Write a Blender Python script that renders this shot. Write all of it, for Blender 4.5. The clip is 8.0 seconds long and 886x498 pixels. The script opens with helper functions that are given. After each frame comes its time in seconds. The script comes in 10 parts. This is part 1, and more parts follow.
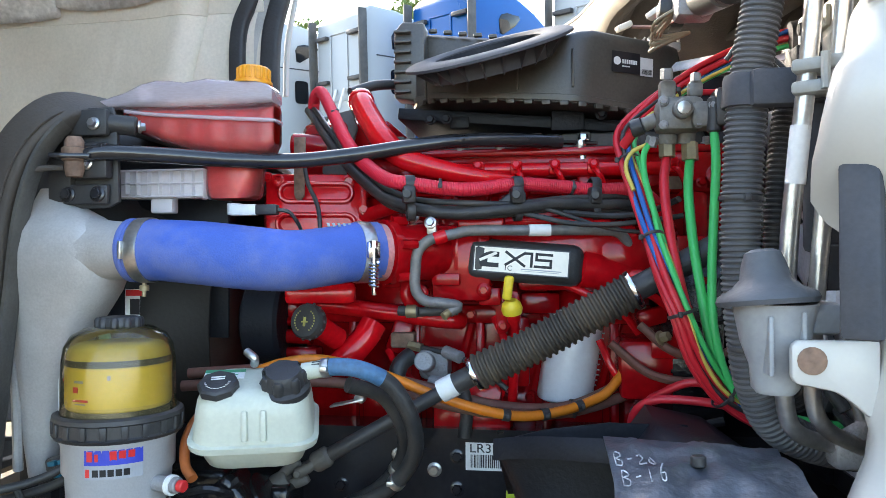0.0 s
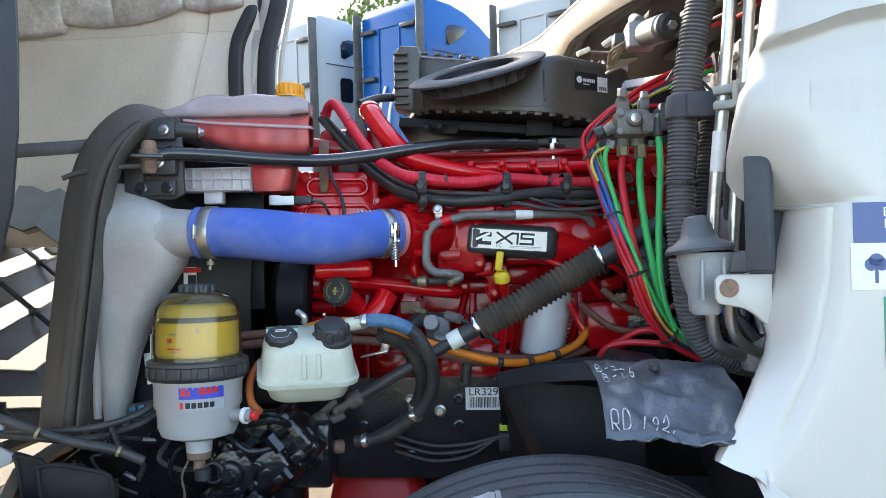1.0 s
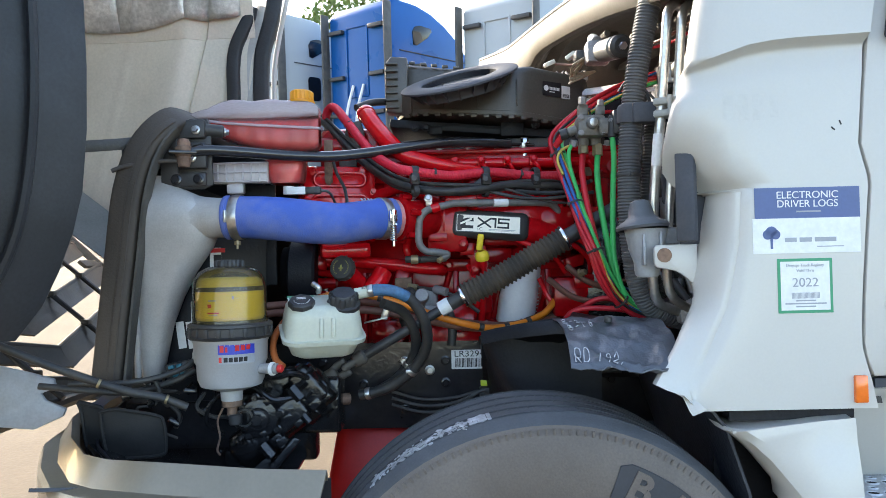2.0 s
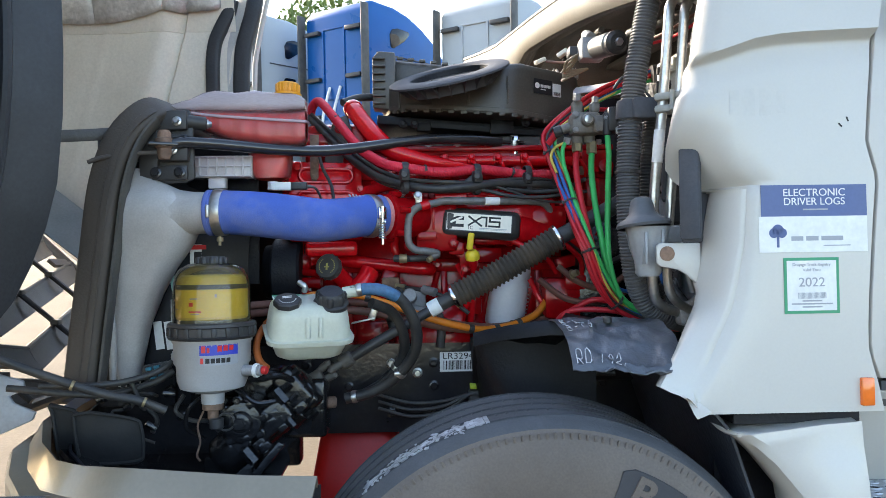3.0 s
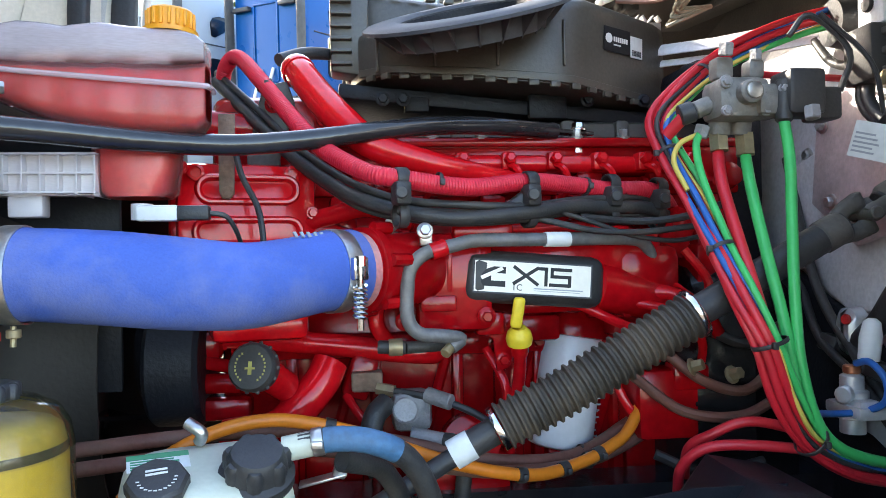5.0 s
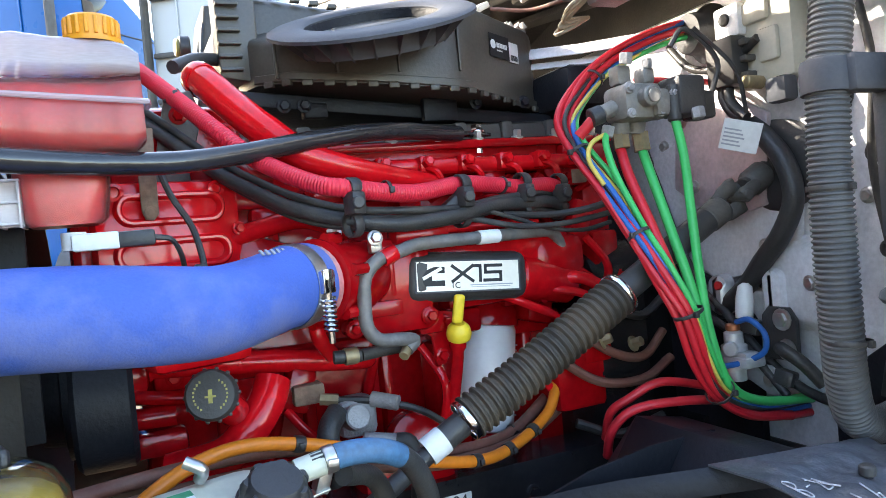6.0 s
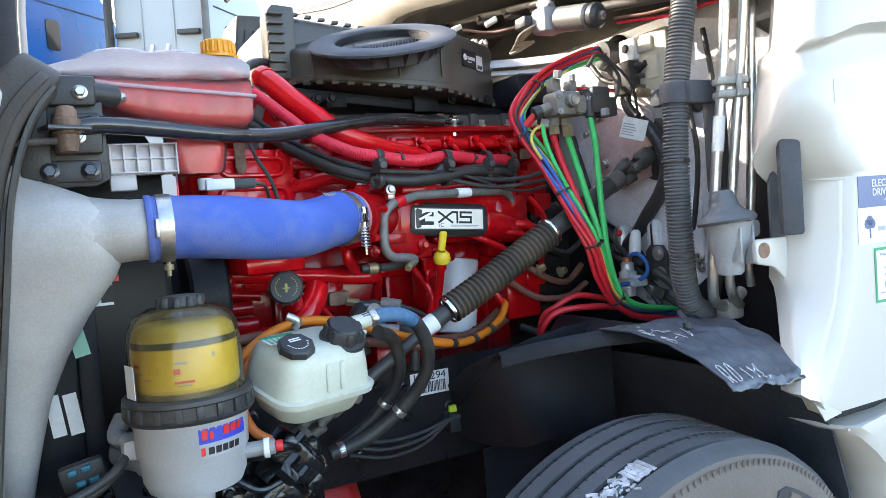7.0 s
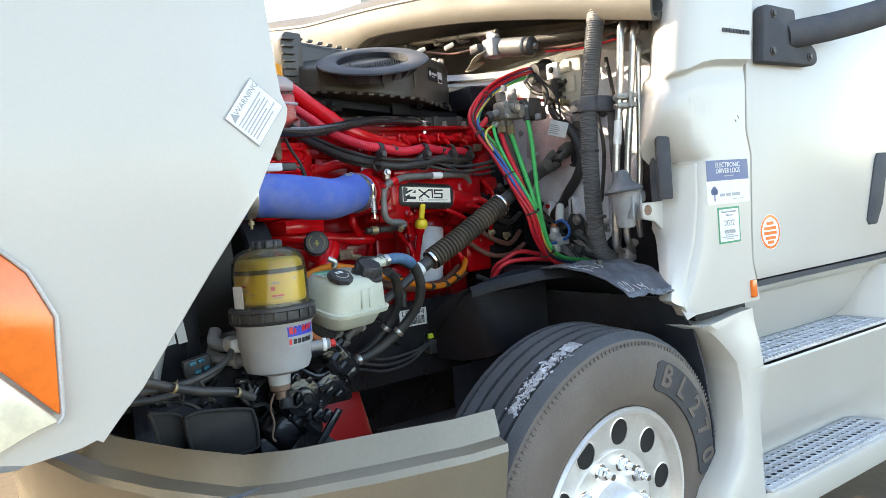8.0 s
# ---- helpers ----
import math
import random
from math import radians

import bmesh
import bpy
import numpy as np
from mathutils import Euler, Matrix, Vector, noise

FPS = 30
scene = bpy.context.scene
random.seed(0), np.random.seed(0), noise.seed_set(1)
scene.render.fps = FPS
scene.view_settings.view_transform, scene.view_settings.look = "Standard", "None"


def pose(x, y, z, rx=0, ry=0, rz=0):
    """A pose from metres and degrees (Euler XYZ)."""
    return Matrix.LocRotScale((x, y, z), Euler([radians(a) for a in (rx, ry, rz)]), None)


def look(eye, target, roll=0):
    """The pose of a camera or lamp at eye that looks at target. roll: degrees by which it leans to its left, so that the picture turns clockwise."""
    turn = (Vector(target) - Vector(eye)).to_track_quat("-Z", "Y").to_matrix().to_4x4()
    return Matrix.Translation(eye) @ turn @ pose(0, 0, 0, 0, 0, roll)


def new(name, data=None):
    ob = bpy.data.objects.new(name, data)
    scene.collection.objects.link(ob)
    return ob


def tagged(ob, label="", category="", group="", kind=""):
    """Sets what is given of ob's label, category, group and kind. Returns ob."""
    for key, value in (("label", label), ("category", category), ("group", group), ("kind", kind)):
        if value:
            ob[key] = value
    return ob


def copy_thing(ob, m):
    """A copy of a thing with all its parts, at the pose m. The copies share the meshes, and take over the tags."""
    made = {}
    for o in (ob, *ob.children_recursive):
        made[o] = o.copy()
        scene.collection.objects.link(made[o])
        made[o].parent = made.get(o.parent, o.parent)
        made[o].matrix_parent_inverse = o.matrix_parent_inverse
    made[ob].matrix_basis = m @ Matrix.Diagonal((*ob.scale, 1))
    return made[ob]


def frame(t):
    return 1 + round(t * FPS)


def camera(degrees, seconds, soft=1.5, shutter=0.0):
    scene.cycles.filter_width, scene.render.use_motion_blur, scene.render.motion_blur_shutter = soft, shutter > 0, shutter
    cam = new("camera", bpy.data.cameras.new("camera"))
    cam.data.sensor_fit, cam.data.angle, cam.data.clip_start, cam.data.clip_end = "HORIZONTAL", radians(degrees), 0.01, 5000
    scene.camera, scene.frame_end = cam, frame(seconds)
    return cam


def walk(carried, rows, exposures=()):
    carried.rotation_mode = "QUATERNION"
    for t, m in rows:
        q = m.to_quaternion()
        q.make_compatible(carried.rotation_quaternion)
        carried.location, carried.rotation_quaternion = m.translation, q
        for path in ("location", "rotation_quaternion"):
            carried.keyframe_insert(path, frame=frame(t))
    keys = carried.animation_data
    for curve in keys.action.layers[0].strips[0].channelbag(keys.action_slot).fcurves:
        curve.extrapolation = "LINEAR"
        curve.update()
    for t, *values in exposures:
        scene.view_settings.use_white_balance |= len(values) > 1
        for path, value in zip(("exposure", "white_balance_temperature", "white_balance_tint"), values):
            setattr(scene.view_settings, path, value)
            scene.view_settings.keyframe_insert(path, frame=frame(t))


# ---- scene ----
cam = camera(62.2, 8.0, 0.8)
PATH = [
    (0, (-0.034, 0.132, 1.465), (-0.313, 2.107, 1.318), -0.97),
    (0.5, (-0.133, -0.051, 1.449), (-0.332, 1.935, 1.308), -1.28),
    (1, (-0.144, -0.262, 1.430), (-0.265, 1.730, 1.299), -1.39),
    (1.5, (-0.165, -0.488, 1.409), (-0.216, 1.508, 1.288), -1.32),
    (1.7, (-0.177, -0.561, 1.409), (-0.216, 1.435, 1.275), -1.39),
    (2.8, (-0.276, -0.640, 1.391), (-0.233, 1.355, 1.249), -0.90),
    (3, (-0.257, -0.548, 1.386), (-0.203, 1.448, 1.260), -0.77),
    (3.5, (-0.264, -0.330, 1.400), (-0.202, 1.664, 1.270), -0.55),
    (4, (-0.336, -0.037, 1.431), (-0.265, 1.957, 1.296), -0.53),
    (4.2, (-0.339, 0.065, 1.435), (-0.273, 2.059, 1.301), -0.74),
    (5.3, (-0.428, 0.577, 1.486), (-0.032, 2.529, 1.318), -1.3),
    (5.5, (-0.485, 0.597, 1.496), (0.055, 2.515, 1.325), -2.4),
    (6, (-0.642, 0.519, 1.500), (0.164, 2.339, 1.302), -3.5),
    (6.5, (-0.802, 0.268, 1.475), (0.078, 2.051, 1.255), -2.4),
    (7, (-0.993, 0.014, 1.474), (-0.057, 1.766, 1.234), -2.1),
    (7.5, (-1.277, -0.209, 1.477), (-0.236, 1.480, 1.230), -2.2),
    (8, (-1.515, -0.452, 1.454), (-0.375, 1.172, 1.204), -2.1),
]
walk(cam, [(t, look(eye, target, roll)) for t, eye, target, roll in PATH],
     [(0.0, 2.86, 6900, 10), (1.5, 2.52, 6900, 10), (3.5, 2.38, 6900, 10), (4.2, 2.56, 6900, 10), (5.4, 3.14, 6900, 10), (6.2, 3.18, 6900, 10), (7.2, 2.90, 7000, 10), (8.0, 2.66, 7700, 10)])

import mathutils

# ---- world, sun, exposure ----
TO_SUN = Vector((-0.585, 0.650, 0.45)).normalized()
world = bpy.data.worlds.new("sky")
scene.world = world
world.use_nodes = True
wn = world.node_tree.nodes
sky = wn.new("ShaderNodeTexSky")
sky.sky_type = 'NISHITA'
sky.sun_disc = False
sky.sun_elevation = math.asin(TO_SUN.z)
sky.sun_rotation = math.atan2(TO_SUN.x, TO_SUN.y)
sky.dust_density = 1.5
wn["Background"].inputs["Strength"].default_value = 0.15
world.node_tree.links.new(sky.outputs[0], wn["Background"].inputs["Color"])
sun = new("sun", bpy.data.lights.new("sun", 'SUN'))
sun.data.energy, sun.data.angle, sun.data.color = 2.0, radians(0.6), (1.0, 0.94, 0.84)
sun.matrix_world = look(TO_SUN * 30, (0, 0, 0))


# ---- materials ----
def material(name, color, rough=0.5, metal=0.0, vary=0.12, scale=14.0, bump=0.05, grain=120.0,
             dust=0.0, dust_color=(0.33, 0.27, 0.2), coat=0.0, piece=0.0, trans=0.0, ior=1.45, sss=0.0, streak=0.0, spec=0.5):
    """A surface with patches and grain in its colour, dust in spots, and fine relief."""
    m = bpy.data.materials.new(name)
    m.use_nodes = True
    nt = m.node_tree
    b = nt.nodes["Principled BSDF"]
    link = nt.links.new
    tc = nt.nodes.new("ShaderNodeTexCoord")
    geo = nt.nodes.new("ShaderNodeNewGeometry")
    n1 = nt.nodes.new("ShaderNodeTexNoise")
    n1.inputs["Scale"].default_value, n1.inputs["Detail"].default_value = scale, 5
    n2 = nt.nodes.new("ShaderNodeTexNoise")
    n2.inputs["Scale"].default_value, n2.inputs["Detail"].default_value = grain, 3
    for n in (n1, n2):
        link(geo.outputs["Position"], n.inputs["Vector"])
    ramp = nt.nodes.new("ShaderNodeMapRange")
    ramp.inputs[1].default_value, ramp.inputs[2].default_value = 0.3, 0.7
    ramp.inputs[3].default_value, ramp.inputs[4].default_value = 1 - vary, 1 + vary
    link(n1.outputs["Fac"], ramp.inputs[0])
    tone = nt.nodes.new("ShaderNodeMapRange")
    tone.inputs[1].default_value, tone.inputs[2].default_value = 0.3, 0.7
    tone.inputs[3].default_value, tone.inputs[4].default_value = 1 - vary * 0.5, 1 + vary * 0.5
    link(n2.outputs["Fac"], tone.inputs[0])
    mul = nt.nodes.new("ShaderNodeMath")
    mul.operation = 'MULTIPLY'
    link(ramp.outputs[0], mul.inputs[0])
    link(tone.outputs[0], mul.inputs[1])
    value = mul.outputs[0]
    if piece:
        oi = nt.nodes.new("ShaderNodeObjectInfo")
        pr = nt.nodes.new("ShaderNodeMapRange")
        pr.inputs[3].default_value, pr.inputs[4].default_value = 1 - piece, 1 + piece
        link(oi.outputs["Random"], pr.inputs[0])
        m3 = nt.nodes.new("ShaderNodeMath")
        m3.operation = 'MULTIPLY'
        link(value, m3.inputs[0])
        link(pr.outputs[0], m3.inputs[1])
        value = m3.outputs[0]
    vm = nt.nodes.new("ShaderNodeVectorMath")
    vm.operation = 'SCALE'
    vm.inputs[0].default_value = color
    link(value, vm.inputs["Scale"])
    out = vm.outputs[0]
    if dust:
        n3 = nt.nodes.new("ShaderNodeTexNoise")
        n3.inputs["Scale"].default_value, n3.inputs["Detail"].default_value = scale * 0.6, 8
        n3.inputs["Roughness"].default_value = 0.65
        if streak:
            mp = nt.nodes.new("ShaderNodeMapping")
            mp.inputs["Scale"].default_value = (1, 1, streak)
            link(geo.outputs["Position"], mp.inputs["Vector"])
            link(mp.outputs[0], n3.inputs["Vector"])
        else:
            link(geo.outputs["Position"], n3.inputs["Vector"])
        dr = nt.nodes.new("ShaderNodeMapRange")
        dr.inputs[1].default_value, dr.inputs[2].default_value = 0.42, 0.72
        dr.inputs[3].default_value, dr.inputs[4].default_value = dust * 0.25, min(1.0, dust * 1.6)
        link(n3.outputs["Fac"], dr.inputs[0])
        mix = nt.nodes.new("ShaderNodeMix")
        mix.data_type = 'RGBA'
        link(dr.outputs[0], mix.inputs[0])
        link(out, mix.inputs[6])
        mix.inputs[7].default_value = (*dust_color, 1)
        out = mix.outputs[2]
        rr = nt.nodes.new("ShaderNodeMapRange")
        rr.inputs[3].default_value, rr.inputs[4].default_value = rough, min(0.95, rough + 0.5)
        link(dr.outputs[0], rr.inputs[0])
        link(rr.outputs[0], b.inputs["Roughness"])
    else:
        rr = nt.nodes.new("ShaderNodeMapRange")
        rr.inputs[1].default_value, rr.inputs[2].default_value = 0.3, 0.7
        rr.inputs[3].default_value, rr.inputs[4].default_value = rough * 0.8, min(1, rough * 1.2)
        link(n1.outputs["Fac"], rr.inputs[0])
        link(rr.outputs[0], b.inputs["Roughness"])
    link(out, b.inputs["Base Color"])
    b.inputs["Metallic"].default_value = metal
    b.inputs["Specular IOR Level"].default_value = spec
    b.inputs["Coat Weight"].default_value = coat
    b.inputs["Coat Roughness"].default_value = 0.08
    b.inputs["IOR"].default_value = ior
    b.inputs["Transmission Weight"].default_value = trans
    if sss:
        b.inputs["Subsurface Weight"].default_value = sss
        b.inputs["Subsurface Radius"].default_value = (0.03, 0.03, 0.03)
        b.inputs["Subsurface Scale"].default_value = 0.5
    if bump:
        bp = nt.nodes.new("ShaderNodeBump")
        bp.inputs["Strength"].default_value, bp.inputs["Distance"].default_value = bump * 4, 0.002
        link(n2.outputs["Fac"], bp.inputs["Height"])
        link(bp.outputs[0], b.inputs["Normal"])
    return m


# one red paint in two tones: the castings' copy is darkened for shade
RED = material("shaded_red_paint", (0.39, 0.003, 0.006), 0.14, 0, 0.30, 9, 0.07, 60, dust=0.06, dust_color=(0.06, 0.005, 0.007), coat=0.12, spec=0.34)
RED_PIPE = material("red_pipe_paint", (0.62, 0.005, 0.010), 0.15, 0, 0.18, 12, 0.04, 90, dust=0.03, dust_color=(0.2, 0.03, 0.03), coat=0.15, spec=0.42)
RED_LOOM = material("red_loom", (0.64, 0.018, 0.040), 0.42, 0, 0.12, 20, 0.05)
BLUE_HOSE = material("blue_silicone", (0.032, 0.100, 0.44), 0.55, 0, 0.14, 10, 0.10, 300, dust=0.45, dust_color=(0.24, 0.25, 0.36), spec=0.35)
ALU = material("cast_aluminium", (0.50, 0.485, 0.47), 0.46, 0.3, 0.14, 6, 0.06, 200, dust=0.35, dust_color=(0.33, 0.29, 0.25))
ALU_DARK = material("grey_casting", (0.30, 0.30, 0.31), 0.5, 0.3, 0.15, 12, 0.25, 220, dust=0.2)
STEEL = material("zinc_steel", (0.55, 0.54, 0.52), 0.28, 0.9, 0.15, 30, 0.05, dust=0.12)
CHROME = material("bright_steel", (0.72, 0.72, 0.73), 0.12, 1.0, 0.06, 12, 0.02)
BRASS = material("brass", (0.36, 0.28, 0.15), 0.4, 0.6, 0.2, 40, 0.05, dust=0.35, dust_color=(0.24, 0.21, 0.17))
RUST = material("rusty_steel", (0.22, 0.13, 0.09), 0.7, 0.3, 0.3, 30, 0.2, dust=0.2)
BLACK = material("black_plastic", (0.030, 0.030, 0.032), 0.42, 0, 0.2, 14, 0.08, 200, dust=0.05)
BLACK_DUSTY = material("dusty_black_plastic", (0.062, 0.059, 0.055), 0.55, 0, 0.25, 8, 0.12, 160, dust=0.10)
BLACK_GLOSS = material("black_chassis_paint", (0.018, 0.018, 0.021), 0.16, 0, 0.2, 12, 0.12, 60, dust=0.03, coat=0.4)
GREASY = material("greasy_black_casting", (0.010, 0.010, 0.011), 0.20, 0, 0.3, 14, 0.28, 60, dust=0.03, dust_color=(0.05, 0.04, 0.03), coat=0.2)
# weathered plastic; the brown in base and dust also paints a warm reflection
AIRBOX = material("weathered_sheen_plastic", (0.052, 0.046, 0.038), 0.34, 0, 0.35, 5, 0.05, 160, dust=0.22, dust_color=(0.13, 0.105, 0.075), spec=0.8)
GREY_PLASTIC = material("grey_plastic", (0.055, 0.060, 0.072), 0.7, 0, 0.12, 10, 0.06, 160, dust=0.08, spec=0.25)
RUBBER = material("hose_rubber", (0.020, 0.022, 0.025), 0.45, 0, 0.2, 20, 0.1, 240, dust=0.10)
BELLOWS = material("dusty_bellows_rubber", (0.036, 0.031, 0.026), 0.65, 0, 0.2, 20, 0.1, dust=0.35, dust_color=(0.17, 0.12, 0.075))
SEAL = material("dusty_rubber_seal", (0.046, 0.038, 0.033), 0.5, 0, 0.2, 7, 0.15, 160, dust=0.5, dust_color=(0.105, 0.082, 0.062), streak=0.3)
WHITE = material("white_truck_paint", (0.500, 0.480, 0.440), 0.30, 0, 0.03, 3, 0.01, 200, dust=0.05, dust_color=(0.55, 0.5, 0.42), coat=0.22, streak=0.3)
WHITE_PLASTIC = material("white_plastic", (0.75, 0.75, 0.73), 0.45, 0, 0.05, 20, 0.03)
RES = material("milky_reservoir_plastic", (0.56, 0.57, 0.47), 0.30, 0, 0.08, 8, 0.05, 120, dust=0.12, dust_color=(0.40, 0.42, 0.36), sss=0.3)
FIBRE = material("bare_fibreglass", (0.72, 0.665, 0.575), 0.5, 0, 0.12, 1.8, 0.05, 90, dust=0.25, dust_color=(0.45, 0.38, 0.29), streak=0.5)
BLANKET = material("foil_blanket", (0.66, 0.65, 0.64), 0.32, 0.45, 0.35, 9, 0.35, 60, dust=0.3, dust_color=(0.40, 0.37, 0.34))
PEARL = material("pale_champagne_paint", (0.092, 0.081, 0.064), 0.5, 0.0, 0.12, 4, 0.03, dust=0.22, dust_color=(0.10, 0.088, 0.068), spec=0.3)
BUMPER_PAINT = material("bronze_bumper_paint", (0.205, 0.175, 0.130), 0.30, 0.4, 0.08, 5, 0.03, dust=0.12, dust_color=(0.24, 0.20, 0.15), coat=0.25)
TYRE = material("tyre_rubber", (0.056, 0.060, 0.068), 0.7, 0, 0.18, 10, 0.15, 220, dust=0.16, dust_color=(0.12, 0.11, 0.10))
TYRE_SIDE = material("tyre_sidewall", (0.128, 0.108, 0.094), 0.7, 0, 0.2, 6, 0.1, 200, dust=0.35, dust_color=(0.14, 0.11, 0.09))
TYRE_TEXT = material("tyre_letter", (0.045, 0.046, 0.052), 0.6, 0, 0.1)
RIM = material("polished_rim", (0.90, 0.88, 0.85), 0.34, 0.7, 0.08, 10, 0.04, dust=0.1)
ORANGE = material("orange_cable", (0.75, 0.21, 0.015), 0.42, 0, 0.1, 20, 0.05)
ORANGE_CAP = material("orange_cap_plastic", (0.80, 0.33, 0.02), 0.4, 0, 0.08, 30, 0.05)
BROWN = material("brown_conduit", (0.16, 0.055, 0.04), 0.5, 0, 0.2, 20, 0.1, dust=0.15)
YELLOW = material("yellow_plastic", (0.78, 0.56, 0.03), 0.42, 0, 0.08, 30, 0.05, dust=0.05)
GREEN = material("green_air_line", (0.045, 0.47, 0.12), 0.38, 0, 0.08, 20, 0.02)
BLUE = material("blue_air_line", (0.02, 0.12, 0.40), 0.4, 0, 0.08, 20, 0.02)
YEL_LINE = material("yellow_air_line", (0.62, 0.48, 0.10), 0.4, 0, 0.08, 20, 0.02)
RED_LINE = material("red_air_line", (0.58, 0.018, 0.03), 0.38, 0, 0.08, 20, 0.02)
FILTER_WHITE = material("white_filter_paint", (0.72, 0.73, 0.75), 0.3, 0, 0.05, 20, 0.02, dust=0.05, coat=0.2)
LABEL_YELLOW = material("yellow_label", (0.72, 0.55, 0.06), 0.5, 0, 0.05, 20, 0.0)
LABEL_WHITE = material("white_label", (0.74, 0.74, 0.72), 0.5, 0, 0.06, 30, 0.02, dust=0.05)
LABEL_BLUE = material("blue_label", (0.03, 0.05, 0.40), 0.4, 0, 0.05)
LABEL_NAVY = material("navy_label", (0.065, 0.10, 0.24), 0.35, 0, 0.08, 8)
LABEL_RED = material("red_label", (0.62, 0.03, 0.03), 0.4, 0, 0.05)
PALE_GREEN = material("pale_green_label", (0.30, 0.55, 0.42), 0.5, 0, 0.08)
LABEL_GREEN = material("green_label", (0.04, 0.28, 0.14), 0.45, 0, 0.05)
LABEL_GREY = material("grey_label", (0.32, 0.33, 0.35), 0.45, 0, 0.05)
SMEAR = material("dry_adhesive", (0.40, 0.41, 0.43), 0.4, 0.2, 0.5, 40, 0.2, 120)
INK = material("black_ink", (0.012, 0.012, 0.014), 0.5, 0, 0.1)
INK_GREY = material("grey_ink", (0.35, 0.36, 0.38), 0.5, 0, 0.1)
SILVER_PLATE = material("silver_plate", (0.80, 0.75, 0.65), 0.4, 0.1, 0.06, 12, 0.03)
CHALK = material("white_marker", (0.36, 0.37, 0.39), 0.8, 0, 0.5, 60)
LINER = material("wheel_liner_plastic", (0.011, 0.012, 0.016), 0.5, 0, 0.3, 8, 0.15, dust=0.02, dust_color=(0.04, 0.04, 0.045), spec=0.3)
LINER_FLAP = material("dusty_flap_plastic", (0.058, 0.066, 0.082), 0.34, 0, 0.3, 12, 0.3, 60, dust=0.16, dust_color=(0.13, 0.14, 0.16), spec=0.7)
# lighter copy of the liner plastic, with bluish sky light put into its colour
LINER_SKYLIT = material("skylit_liner_plastic", (0.034, 0.039, 0.050), 0.42, 0, 0.3, 10, 0.2, 80, dust=0.08, dust_color=(0.07, 0.07, 0.075), spec=0.4)
FIREWALL = material("grey_firewall_paint", (0.74, 0.74, 0.76), 0.32, 0.1, 0.2, 6, 0.10, dust=0.22, dust_color=(0.36, 0.32, 0.33))
TAN_SHROUD = material("dusty_brown_shroud", (0.016, 0.014, 0.012), 0.6, 0, 0.25, 8, 0.1, dust=0.08, dust_color=(0.09, 0.07, 0.05))
SAND = material("pale_concrete_lot", (0.100, 0.071, 0.041), 0.9, 0, 0.16, 1.2, 0.4, 40, dust=0.22, dust_color=(0.19, 0.145, 0.095))
RED_TOTE = material("red_plastic", (0.62, 0.015, 0.013), 0.38, 0, 0.08, 8, 0.03, dust=0.03)
BLUE_PAINT = material("blue_truck_paint", (0.001, 0.075, 0.27), 0.3, 0.0, 0.05, 2, 0.01, coat=0.1, spec=0.3)
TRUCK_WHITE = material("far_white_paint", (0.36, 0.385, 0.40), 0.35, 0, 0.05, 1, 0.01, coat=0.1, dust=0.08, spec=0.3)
DARK_GLASS = material("dark_glass", (0.008, 0.010, 0.012), 0.05, 0, 0.05, 2, 0.0)
LENS_ORANGE = material("orange_lens", (0.85, 0.17, 0.02), 0.15, 0, 0.08, 40, 0.05, coat=0.6)
LENS_CLEAR = material("cloudy_lens", (0.72, 0.66, 0.50), 0.15, 0, 0.08, 30, 0.05, coat=0.6)
LEAF = material("leaf", (0.11, 0.15, 0.03), 0.6, 0, 0.3, 3, 0.05)
BARK = material("bark", (0.12, 0.09, 0.06), 0.9, 0, 0.2, 6, 0.3)
STEP = material("step_tread_metal", (0.52, 0.54, 0.58), 0.4, 0.35, 0.15, 20, 0.1, dust=0.15)
BLUE_TAPE = material("faded_blue_tape", (0.045, 0.14, 0.27), 0.5, 0, 0.25, 30, 0.1, dust=0.25, dust_color=(0.12, 0.14, 0.17))
HOOD_LINER = material("black_fender_liner", (0.026, 0.028, 0.033), 0.5, 0, 0.25, 6, 0.12, 120, dust=0.10, dust_color=(0.06, 0.055, 0.05))
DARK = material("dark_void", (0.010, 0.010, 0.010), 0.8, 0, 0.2)


